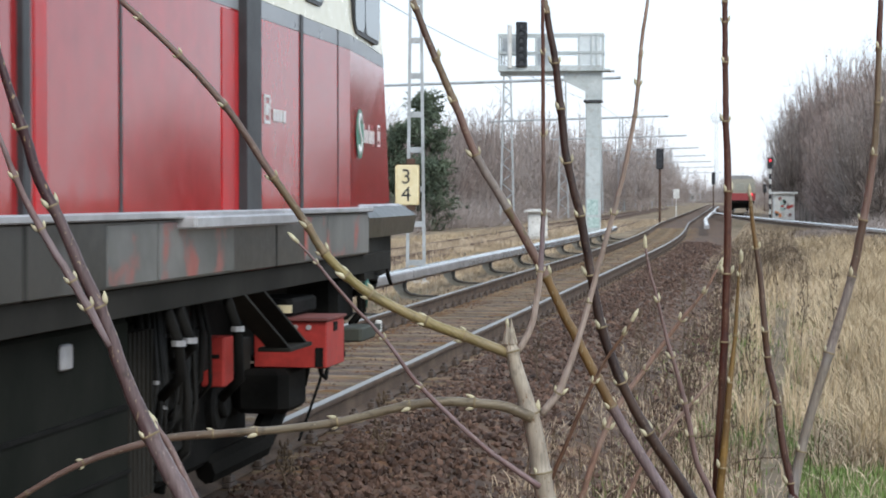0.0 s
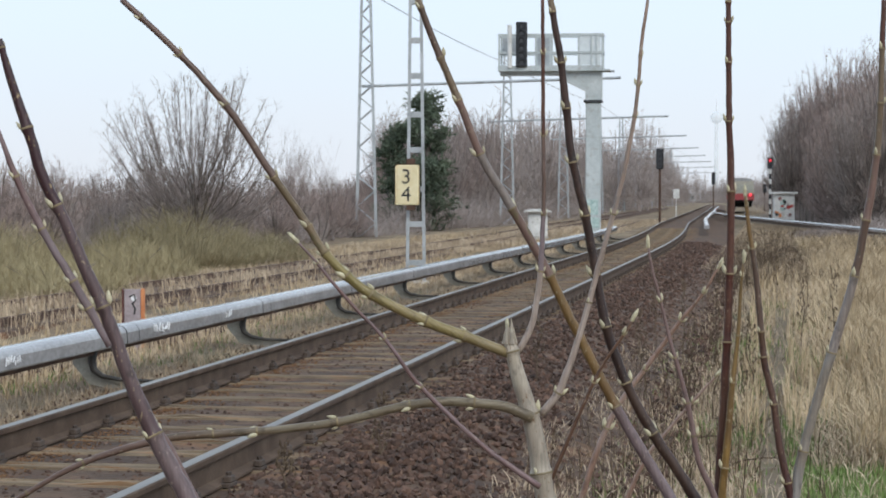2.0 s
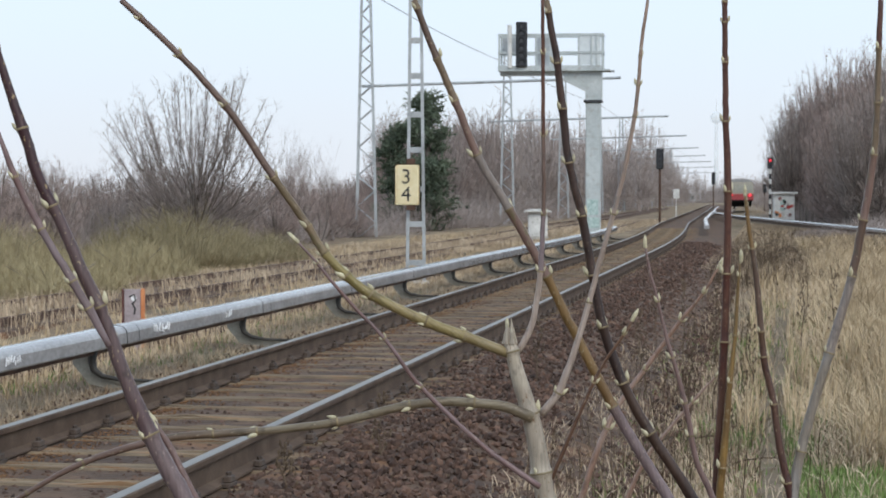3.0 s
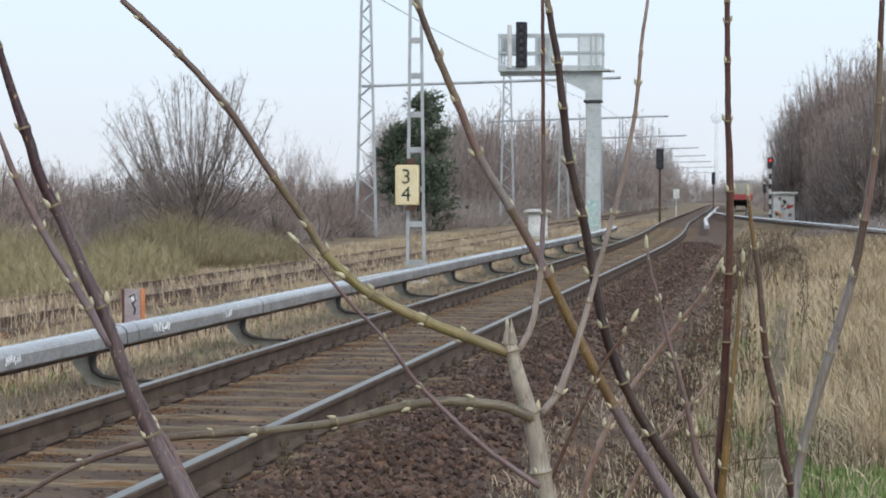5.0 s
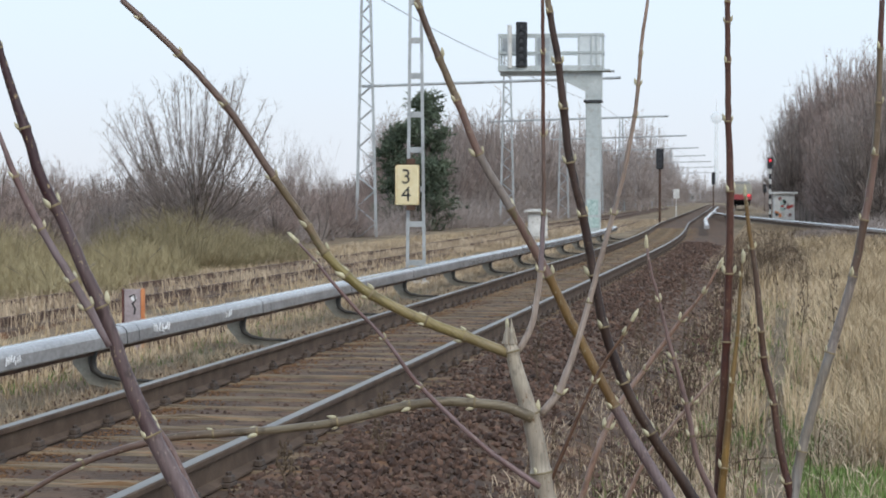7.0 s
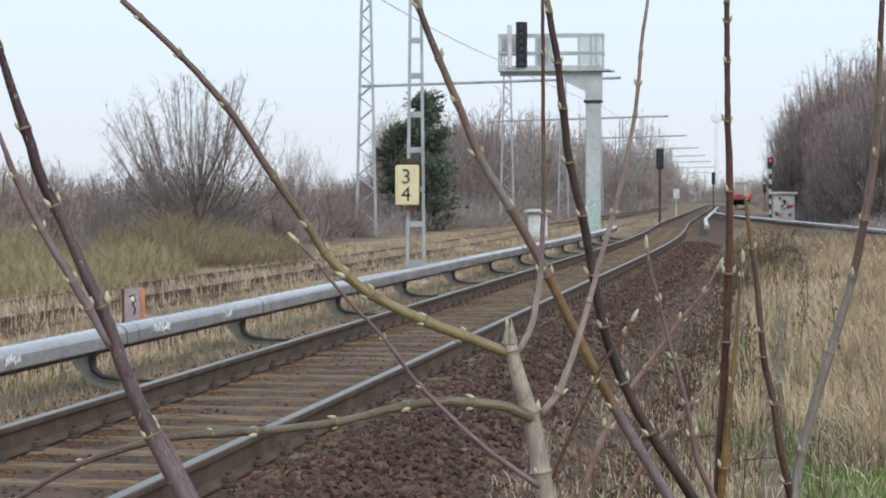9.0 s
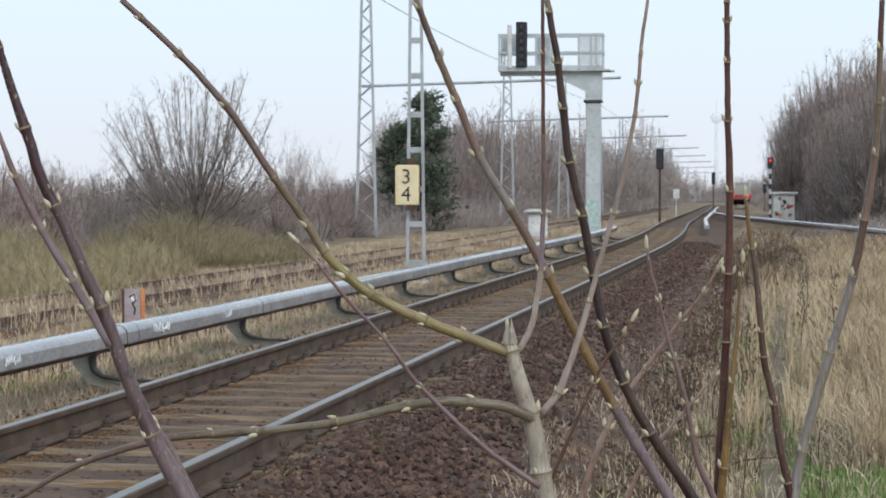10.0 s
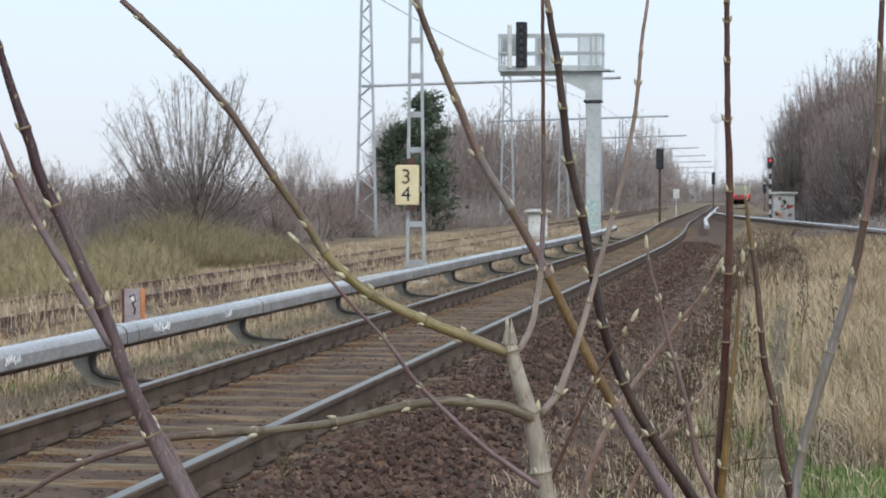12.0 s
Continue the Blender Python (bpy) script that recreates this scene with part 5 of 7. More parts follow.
tall = [domed_kind(k, "tall bare grey-brown tree in the wood", "far wood trees", "dark_bark", "wood_twigs", wide=0.36, low=0.14, limbs=74, side=11, twig_n=7, twig=0.06, thin=0.0014, trunk_r=0.012) for k in (21, 22, 23)]
bushy = [domed_kind(k, "bare reddish brown thicket tree", "thicket trees", "dark_bark", "wood_twigs_red", wide=0.4, low=0.02, limbs=76, side=11, twig_n=7, twig=0.062, thin=0.0014, stems=3, trunk_r=0.009) for k in (31, 32, 33)]
U = rnd_tree.uniform
# low wood behind the scrub, then higher trees along the line
spots = [(U(-50, -23), U(70, 112), U(2.9, 3.8), 1.4) for k in range(60)][:46]
for k in range(62):
    y = U(108, 175)
    tx = -19 - rnd_tree.random() * 9 + bend(y)
    # the high wood ends along a slanting edge; saplings grow outside it
    if tx < -0.19 * y:
        spots.append((tx, y, (1.6 + 0.0145 * y) * U(0.8, 1.05), 1.1))
        continue
    spots.append((tx, y, (6.3 + 2.4 * smoothstep(115, 150, y)) * U(0.85, 1.05), 0.85))
plant(tall + bushy, spots, "far wood trees")
spots = [(U(-23, -17) - (y - 36) * 0.08, y, U(2.0, 3.2), 1.2) for y in (U(38, 62) for k in range(16))]
spots += [(U(-22, -16.8), y, U(2.2, 3.1), 1.2) for y in (U(60, 92) for k in range(22))]
plant(bushy, spots, "thicket trees")
# wood on the other side, its edge close to the second line
spots = []
for k in range(72):
    y = U(106, 158)
    d = rnd_tree.random() * 13
    # clear of the second track, and of the hut
    edge = max(right_track(y) + 2.4, 3.7 if y < 153 else 1.6)
    spots.append((edge + d, y, min(11.7, 7.4 + 1.05 * d) * U(0.9, 1.08), 0.8))
for k in range(26):
    d = rnd_tree.random() ** 1.2 * 9
    spots.append((1.5 + d, U(154, 170), min(13.2, 8.6 + 1.3 * d) * U(0.92, 1.05), 0.85))
for k in range(40):
    y = U(162, 210)
    d = rnd_tree.random() ** 1.3 * 12
    spots.append((1.5 + d, y, min(12.4, 5.6 + 2.2 * d) * U(0.9, 1.05), 0.75))
plant(tall + bushy + bushy, spots, "trees by the second line")
# unseen trees added past the meadow, to darken the reflection in the train's side
spots = [(x, y, U(3.6, 5.2), 1.4) for x, y in ((U(8, 34), U(44, 78)) for k in range(12))]
plant(tall + bushy, spots, "trees past the meadow")
spots = [(-19 - rnd_tree.random() * 8 + bend(y), y, (11.0 - 0.012 * max(0, y - 230)) * U(0.85, 1.08), 1.0) for y in (U(172, 330) for k in range(72))]
spots += [(-20 - rnd_tree.random() * 12 + bend(y), y, 8.0 * U(0.85, 1.15), 1.0) for y in (U(330, 560) for k in range(26))]
spots += [(near_line(y) - 6.5 - rnd_tree.random() * 13, y, U(9.0, 12.0), 0.8) for y in (U(215, 520) for k in range(70))]
spots += [(U(-75, 30), U(730, 800), U(9, 12.5), 1.2) for k in range(34)]
spots += [(2.0 + rnd_tree.random() * 10 + bend(y) * 0.8, y, U(2.6, 3.6), 1.3) for y in (U(215, 420) for k in range(30))]
far_kind = [domed_kind(k, "far bare tree", "", "dark_bark", "wood_twigs", wide=0.36, low=0.08, limbs=34, side=7, twig_n=5, twig=0.09, thin=0.0024, trunk_r=0.012) for k in (26, 27, 28)]
distant_wood(far_kind, spots, "wood_twigs", "far bare wood along the line")
for t in lone + small + tall + bushy + far_kind:
    drop_kind(t)


def conifer(x, y, h, seed):
    rnd = random.Random(seed)
    t = thing("pine_tree", pose(x, y, -0.6), "dark green pine with an uneven crown and gaps", "tree")
    part("trunk", Shape().tube([(0, 0, 0), (0.1, 0, h * 0.5), (0, 0.1, h * 0.96)], [0.22, 0.15, 0.04], 8), MAT["dark_bark"], t)
    limb, s = Shape(), Shape()
    for k in range(60):
        z = h * rnd.uniform(0.10, 0.97)
        reach = (0.6 + 1.1 * (1 - z / h) ** 0.6) * rnd.uniform(0.45, 1.15)
        a = rnd.uniform(0, 6.28)
        d = Vector((math.cos(a), math.sin(a), rnd.uniform(0.05, 0.35)))
        p0 = Vector((0, 0, z))
        limb.tube([p0, p0 + d * reach], [0.04, 0.012], 4)
        for j in range(34):
            q = p0 + d * reach * rnd.uniform(0.3, 1.05) + Vector((rnd.gauss(0, 0.22), rnd.gauss(0, 0.22), rnd.gauss(0, 0.18)))
            for m in range(5):
                e = q + Vector((rnd.gauss(0, 0.16), rnd.gauss(0, 0.16), rnd.gauss(0.06, 0.14)))
                w = Vector((rnd.uniform(-1, 1), rnd.uniform(-1, 1), rnd.uniform(-1, 1))).normalized() * 0.05
                i = len(s.v)
                s.v += [q + w, q - w, e]
                s.f.append((i, i + 1, i + 2))
    part("limb_work", limb, MAT["dark_bark"], t)
    part("crown", s, MAT["needles"], t, "dark green needles")


conifer(-18.6, 109, 7.7, 3)
conifer(-19.1, 104, 5.7, 4)
conifer(-17.2, 100, 3.4, 6)
conifer(-21.9, 46, 4.1, 5)


def scrub(name, boxes, n, h, mat, label, seed, wide=0.007, side=9):
    """Low thicket: rounded bushes of thin branching stems that run into one another."""
    rnd = random.Random(seed)
    s = Shape()
    bushes = []
    for x0, x1, y0, y1 in boxes:
        count = max(6, int((x1 - x0) * (y1 - y0) / (h * h * 0.55)))
        bushes.append([])
        for k in range(min(count, 420)):
            u, v = rnd.random(), rnd.random()
            dome = max(0.25, (1 - abs(2 * u - 1) ** 2.5)) * max(0.35, (1 - abs(2 * v - 1) ** 3))
            bushes[-1].append((x0 + (x1 - x0) * u, y0 + (y1 - y0) * v, h * dome * rnd.uniform(0.6, 1.1)))
    for k in range(n):
        group = bushes[k % len(boxes)]
        bx, by, hh = group[(k // len(boxes)) % len(group)]
        a = rnd.uniform(0, 6.28)
        out, r = Vector((math.cos(a), math.sin(a), 0)), rnd.random() ** 0.6
        wide_r = max(hh * 0.75, h * 0.55)
        x, y = bx + out.x * r * wide_r * 0.75, by + out.y * r * wide_r * 0.75
        p = Vector((x, y, ground_z(x, y) - 0.03))
        top = hh * (1 - 0.75 * r * r) * rnd.uniform(0.72, 1.06)
        tip = p + out * r * wide_r * 0.4 + Vector((rnd.gauss(0, 0.12) * top, rnd.gauss(0, 0.12) * top, top))
        mid_p = p.lerp(tip, 0.5) + Vector((rnd.gauss(0, 0.08), rnd.gauss(0, 0.08), 0)) * top
        b = rnd.uniform(0, 3.14)
        w = Vector((math.cos(b), math.sin(b), 0)) * wide
        i = len(s.v)
        s.v += [p - w, p + w, mid_p + w * 0.5, mid_p - w * 0.5, tip]
        s.f += [(i, i + 1, i + 2, i + 3), (i + 3, i + 2, i + 4)]
        for j in range(side):
            q = mid_p.lerp(tip, rnd.uniform(-0.6, 1.0))
            e = q + Vector((rnd.gauss(0, 0.2), rnd.gauss(0, 0.2), rnd.gauss(0.06, 0.14))) * (0.5 + 0.35 * hh)
            i = len(s.v)
            s.v += [q - w * 0.6, q + w * 0.6, e]
            s.f.append((i, i + 1, i + 2))
    o = part(name, s, MAT[mat])
    return tagged(o, label, name.replace("_", " "), kind="stuff")


def bush(x, y, rx, ry, h, n, seed, label="rounded olive brown leafless bush behind the tracks", mat="scrub", thin=0.005):
    """A rounded bush of fine upright stems with short side twigs."""
    rnd = random.Random(seed)
    t = thing("bush", pose(x, y, ground_z(x, y) - 0.04), label, "bush", "leafless bushes")
    s = Shape()
    for k in range(n):
        a, r = rnd.uniform(0, 6.28), rnd.random() ** 0.55
        c = Vector((math.cos(a) * rx, math.sin(a) * ry, 0))
        dome = max(0.12, 1 - r * r) ** 0.5 * (0.9 + 0.28 * noise.noise((c.x * r * 1.1 + seed, c.y * r * 1.1, 0)))
        p = c * r * 0.8
        tip = c * r * 1.02 + Vector((rnd.gauss(0, 0.1), rnd.gauss(0, 0.1), h * dome * rnd.uniform(0.62, 1.04)))
        b = rnd.uniform(0, 3.14)
        w = Vector((math.cos(b), math.sin(b), 0)) * thin
        i = len(s.v)
        s.v += [p - w, p + w, tip]
        s.f.append((i, i + 1, i + 2))
        for j in range(7):
            q = p.lerp(tip, rnd.uniform(0.35, 1.0))
            e = q + Vector((rnd.gauss(0, 0.1), rnd.gauss(0, 0.1), rnd.uniform(0.05, 0.26)))
            i = len(s.v)
            s.v += [q - w * 0.8, q + w * 0.8, e]
            s.f.append((i, i + 1, i + 2))
    tagged(part("crown", s, MAT[mat], t, "fine olive twigs"), kind="stuff")
    for k in range(6):
        a = k * 1.05 + rnd.uniform(-0.3, 0.3)
        tip = Vector((math.cos(a) * rx * 0.6, math.sin(a) * ry * 0.6, h * 0.75))
        part("stem", Shape().tube([tip * 0.05, tip * 0.5 + Vector((0, 0, h * 0.08)), tip], [0.02, 0.014, 0.006], 5), MAT["dark_bark"], t)


for k, (bx, by, brx, bry, bh, bn) in enumerate(((-13.9, 46, 2.3, 2.6, 1.55, 3200), (-12.6, 49, 1.3, 2.0, 0.95, 1200), (-14.7, 36.5, 2.0, 2.2, 1.45, 2600), (-12.4, 38, 1.2, 2.2, 0.95, 1500),
                                                 (-11.6, 31.5, 1.1, 2.2, 0.8, 1400), (-17.6, 38.5, 2.0, 3.0, 1.3, 1800), (-13.4, 31, 1.3, 2.0, 1.05, 1600))):
    bush(bx, by, brx, bry, bh, bn, 300 + k)
scrub("brown_scrub", ((-21, -17.2, 52, 84), (-30, -17, 62, 100), (-19.5, -16.2, 84, 130), (-21, -15.5, 110, 200), (-55, -24, 62, 80), (-55, -26, 80, 95)), 20000, 3.0, "wood_twigs", "grey brown bare scrub at the foot of the wood", 42, 0.014)
scrub("far_scrub", ((-27, -17, 105, 180), (-32, -17.5, 180, 300), (-40, -18, 300, 430), (-80, 30, 590, 700), (4.0, 14, 205, 330)), 15000, 5.6, "wood_twigs", "pale bare scrub and saplings far along the line", 46, 0.024)
scrub("far_scrub", ((-25, -8, 600, 610), (-20, 0, 600, 612)), 2400, 3.2, "wood_twigs", "low hazy hedge at the end of the line", 50, 0.05)
scrub("far_scrub", ((-60, -20, 425, 445), (-46, -19, 445, 455)), 3600, 8.0, "wood_twigs", "far bare hedge where the line bends", 47, 0.045)
scrub("far_scrub", ((-60, 12, 785, 800), (-60, 12, 800, 810)), 4200, 13.0, "wood_twigs", "far wooded rise at the end of the line", 49, 0.11)
scrub("far_scrub", ((-36, -24.5, 190, 200), (-36, -25, 230, 240)), 3600, 6.5, "wood_twigs", "bare undergrowth of the far wood", 48, 0.03)
scrub("scrub", ((1.4, 9.0, 78, 104),), 5000, 1.25, "wood_twigs", "pale bare scrub in front of the wood", 43, 0.008)
scrub("dark_scrub", ((4.2, 16, 100, 130), (1.5, 8, 128, 200), (2.8, 10, 150, 163)), 16000, 4.2, "wood_twigs", "grey brown bare undergrowth of the wood", 44, 0.015)


def path_x(y):
    """Line of the trodden footpath."""
    return 0.03 + 0.15 * smoothstep(16, 31, y)


def footpath():
    s, rows = Shape(), []
    for y in np.arange(8.0, 30.0, 0.25):
        half = 0.10 + 0.07 * noise.noise((y * 0.9, 3.0, 0.0))
        rows.append([(path_x(y) + half * u, y, ground_z(path_x(y) + half * u, y) + 0.014 * (1 - u * u) + 0.01) for u in (-1, -0.5, 0, 0.5, 1)])
    s.loft(rows, closed=False)
    tagged(part("footpath", s, MAT["path"], None, smooth=True), "narrow trodden footpath of grey soil through the grass", "path", kind="structure")


footpath()


def grass(name, zones, n, h, mat, label, seed, wide=0.0035, lean=0.28, clump=1.4):
    """Blades in uneven clumps; zones are (x0, x1, y0, y1)."""
    rnd = random.Random(seed)
    s = Shape()
    areas = [(b - a) * (d - c) ** 0.5 for a, b, c, d in zones]
    total = sum(areas)
    for (x0, x1, y0, y1), ar in zip(zones, areas):
        for k in range(int(n * ar / total)):
            x = rnd.uniform(x0, x1)
            y = y0 + (y1 - y0) * rnd.random() ** 1.7
            den = 0.5 + 0.5 * noise.noise((x * clump, y * clump * 0.7, seed * 7.1))
            if 8 < y < 33 and abs(x - path_x(y)) < 0.05 + 0.13 * (1 - den) and rnd.random() < 0.85:
                continue
            if rnd.random() > den * 1.5:
                continue
            hh = h * rnd.uniform(0.45, 1.15) * (0.55 + 0.7 * den)
            g = ground_z(x, y) - 0.01
            a = rnd.uniform(0, 6.28)
            ll = hh * abs(rnd.gauss(0, lean))
            p = Vector((x, y, g))
            m = p + Vector((math.cos(a) * ll * 0.3, math.sin(a) * ll * 0.3, hh * 0.62))
            e = p + Vector((math.cos(a) * ll, math.sin(a) * ll, hh))
            w = Vector((math.cos(a + 1.3), math.sin(a + 1.3), 0)) * wide * (1 + y * 0.02)
            i = len(s.v)
            s.v += [p - w, p + w, m + w * 0.8, m - w * 0.8, e]
            s.f += [(i, i + 1, i + 2, i + 3), (i + 3, i + 2, i + 4)]
    o = part(name, s, MAT[mat])
    return tagged(o, label, "grass", kind="stuff")


grass("dry_grass", ((0.55, 2.8, 13.5, 34), (0.9, 6.5, 26, 74)), 46000, 0.46, "straw", "tall pale dry grass in the meadow", 51, lean=0.6)
grass("dry_grass", ((0.3, 3.8, 13.3, 60),), 34000, 0.26, "straw_dull", "short matted dry grass", 52, lean=0.95)
grass("green_grass", ((0.1, 2.6, 10.2, 14.6), (0.1, 2.6, 10.2, 13.6), (0.3, 1.6, 15, 30)), 26000, 0.11, "fresh", "fresh green grass shoots", 53)
grass("dry_grass", ((-6.9, -5.7, 11, 70), (-9.0, -7.0, 14, 90), (-14.5, -11.2, 20, 90)), 30000, 0.15, "straw", "dry pale grass between the tracks", 54, lean=0.8)
grass("dry_grass", ((-7.2, -5.5, 10, 60), (-11.2, -8.4, 14, 110), (-14, -6.4, 60, 140)), 44000, 0.17, "straw_dull", "dull dry grass over the disused track", 55, lean=0.8)
grass("dry_grass", ((-11.2, -8.9, 14, 100), (-6.75, -6.1, 12, 70)), 20000, 0.30, "straw_dull", "dry tufts that half hide the old rails", 60, lean=0.5, clump=2.6)
grass("green_grass", ((-6.6, -5.5, 15, 32),), 1500, 0.07, "fresh", "small green tufts by the third rail", 56)
grass("verge_weeds", ((-1.15, 0.35, 10.5, 45), (-1.3, 3.0, 40, 100)), 6000, 0.34, "weed", "thin brown dead weeds on the verge", 57, 0.003, 0.7)
grass("dry_grass", ((-1.0, 0.7, 11, 45), (-0.6, 0.7, 11, 30), (-1.5, 4.5, 45, 135)), 32000, 0.16, "straw_dull", "thin dry grass on the verge", 59, lean=0.8)
grass("green_grass", ((-1.1, 0.5, 10.5, 26),), 7000, 0.08, "fresh", "sparse green shoots on the verge", 58)


grass("dry_grass", ((-6.0, -5.02, 9, 60),), 12000, 0.10, "straw_dull", "short dry grass beside the far rail", 68, lean=0.9, clump=2.2)
grass("green_grass", ((0.2, 1.3, 10.4, 15.0),), 15000, 0.10, "fresh", "bright green grass by the footpath", 66)
grass("verge_weeds", ((-0.4, 7.5, 52, 76), (-1.2, 1.5, 40, 70)), 5500, 0.5, "weed", "tall dark dead weeds below the second line", 67, 0.003, 0.6)
grass("dry_grass", ((-0.25, 1.4, 15, 46), (1.0, 7.5, 42, 57)), 17000, 0.44, "straw", "tall dull dry grass at the edge of the meadow", 61, lean=0.5)
grass("green_grass", ((-0.3, 1.2, 14, 34),), 5000, 0.16, "fresh", "green blades among the dry grass", 62)


grass("dry_grass", ((-1.5, 0.2, 9.3, 22),), 9000, 0.13, "straw_dull", "matted dead grass at the foot of the ballast", 63, lean=1.0)
grass("verge_weeds", ((-1.4, 0.1, 9.5, 22),), 1300, 0.30, "weed", "brown dead stems at the foot of the ballast", 64, 0.003, 0.8)


def dead_plant(x, y, h, seed, label="brown dried flower stalk beside the rail"):
    rnd = random.Random(seed)
    g = ground_z(x, y)
    t = thing("dead_plant", pose(x, y, g - 0.02), label, "plant", "dried stalks")
    s, pods = Shape(), Shape()
    pts = [(rnd.gauss(0, 0.008) * k, rnd.gauss(0, 0.008) * k, h * k / 5) for k in range(6)]
    s.tube(pts, [0.006, 0.006, 0.005, 0.005, 0.004, 0.003], 5)
    for k in range(26):
        z = h * rnd.uniform(0.25, 1.0)
        a = rnd.uniform(0, 6.28)
        r = 0.02 + 0.05 * (1 - z / h)
        e = (math.cos(a) * r, math.sin(a) * r, z + 0.03)
        s.tube([(0, 0, z), e], 0.0025, 3)
        pods.tube([e, (e[0] * 1.1, e[1] * 1.1, e[2] + 0.012), (e[0] * 1.1, e[1] * 1.1, e[2] + 0.026)], [0.004, 0.009, 0.003], 5)
    part("stalk", s, MAT["weed"], t)
    tagged(part("seed_head", pods, MAT["weed"], t), kind="stuff")


dead_plant(-2.18, 11.25, 0.42, 1)
dead_plant(-2.42, 9.9, 0.30, 2)
dead_plant(-0.42, 15.5, 0.75, 3, "tall brown dead stalk on the verge")
dead_plant(0.35, 22.5, 0.95, 4, "tall brown dead stalk in the grass")
dead_plant(-0.55, 21.0, 0.80, 5, "tall brown dead stalk on the verge")
dead_plant(-0.15, 17.0, 0.85, 6, "tall brown dead stalk on the verge")

for k, (px, py, ph) in enumerate(((-1.87, 16.3, 0.8), (-0.88, 21.0, 0.9), (-0.7, 18.5, 0.8), (-0.45, 25.0, 1.0), (0.45, 26.0, 0.9), (-1.2, 19.0, 0.7), (0.62, 20.0, 1.0), (-1.35, 24.0, 0.8), (-0.3, 14.2, 0.5))):
    dead_plant(px, py, ph, 20 + k, "tall brown dead stalk in the verge grass")


def fallen_twig(x, y, turn, n, seed):
    """A dark dead twig with short side twigs, lying in the grass."""
    rnd = random.Random(seed)
    t = thing("fallen_twig", pose(x, y, ground_z(x, y) + 0.07, 0, -6, turn), "dark dead twig lying in the grass", "twig", "fallen twigs")
    part("stem", Shape().tube([(-n / 2, 0, -0.02), (-n / 6, 0.02, 0.012), (n / 6, -0.01, 0.02), (n / 2, 0.02, 0.0)], [0.008, 0.007, 0.005, 0.003], 6), MAT["weed"], t, smooth=True)
    for k in range(9):
        p = -n / 2 + n * (k + rnd.random()) / 9
        part("side_twig", Shape().tube([(p, 0, 0.01), (p + 0.03, rnd.uniform(-0.05, 0.05), rnd.uniform(0.02, 0.08))], [0.004, 0.002], 5), MAT["weed"], t)


fallen_twig(-0.10, 13.3, 8, 0.42, 1)
fallen_twig(-0.05, 15.4, 60, 0.7, 2)
fallen_twig(-0.45, 14.4, -25, 0.4, 3)


def litter(x, y, z, w, seed):
    """A crumpled scrap of pale plastic."""
    rnd = random.Random(seed)
    s, rows = Shape(), []
    for i in range(5):
        rows.append([(w * (i / 4 - 0.5) + rnd.gauss(0, w * 0.05), w * 0.5 * (j / 3 - 0.5) + rnd.gauss(0, w * 0.05), abs(rnd.gauss(0.012, 0.014))) for j in range(4)])
    top = [[(a, b, c + 0.002) for a, b, c in r] for r in rows]
    s.loft([r + list(reversed(q)) for r, q in zip(rows, top)])
    o = part("scrap", s, MAT["white"], None, at=pose(x, y, z, 0, 0, rnd.uniform(0, 180)))
    tagged(o, "crumpled scrap of pale plastic on the ballast", "litter", "litter")


litter(-2.05, 16.9, -0.36, 0.11, 1)
litter(-1.52, 17.0, -0.43, 0.16, 2)
litter(-2.3, 18.6, -0.31, 0.12, 3)


# ---- shoots close to the eye ----
SHOOTS = {}
TONES = dict(A="mauve mauve mauve mauve mauve_olive olive olive_bright olive_bright olive_bright olive_bright olive",
             B="mauve_olive olive_grey mauve_olive olive ashen_warm olive gold_dull plum_grey",
             C="mauve_olive dark dark dark dark dark dark dark dark", D="mauve red red red red red red red",
             F="red mauve_olive mauve_olive olive olive_grey ashen_warm ashen ashen", H="gold gold_dull olive_grey dusk dusk dusk dusk",
             G="plumdark plumdark plumdark plum_brown plum_brown plum_grey", K="plum plum plum_grey plum_grey plum_grey",
             L="mauve mauve mauve olive_grey olive_grey olive_grey olive_grey olive_grey olive_grey", I="red red mauve plum_grey pale")
SLIM = dict(M=0.00092, G=0.00092, G2=0.00092, K=0.0009, L=0.00095, N=0.0009, P=0.0009, m=0.00085, O=0.0009)


def bowed(p, k, t):
    """A point between waypoints k and k + 1 on a smooth line through them."""
    def slope(i):
        if i == 0 or i == len(p) - 1:
            return (p[min(i + 1, len(p) - 1)] - p[max(i - 1, 0)]).normalized()
        return ((p[i + 1] - p[i]).normalized() + (p[i] - p[i - 1]).normalized()).normalized()
    a, b = p[k], p[k + 1]
    n = (b - a).length
    c, d = slope(k) * n, slope(k + 1) * n
    return a * (2 * t ** 3 - 3 * t * t + 1) + c * (t ** 3 - 2 * t * t + t) + b * (3 * t * t - 2 * t ** 3) + d * (t ** 3 - t * t)


bud_shape = Shape().tube([(0, 0, 0), (0, 0, 0.0035), (0, 0.0004, 0.0075), (0, 0.001, 0.0125)], [0.0016, 0.003, 0.0025, 0.0004], 7)
BUD = bud_shape.mesh("bud", MAT["bud"], True)


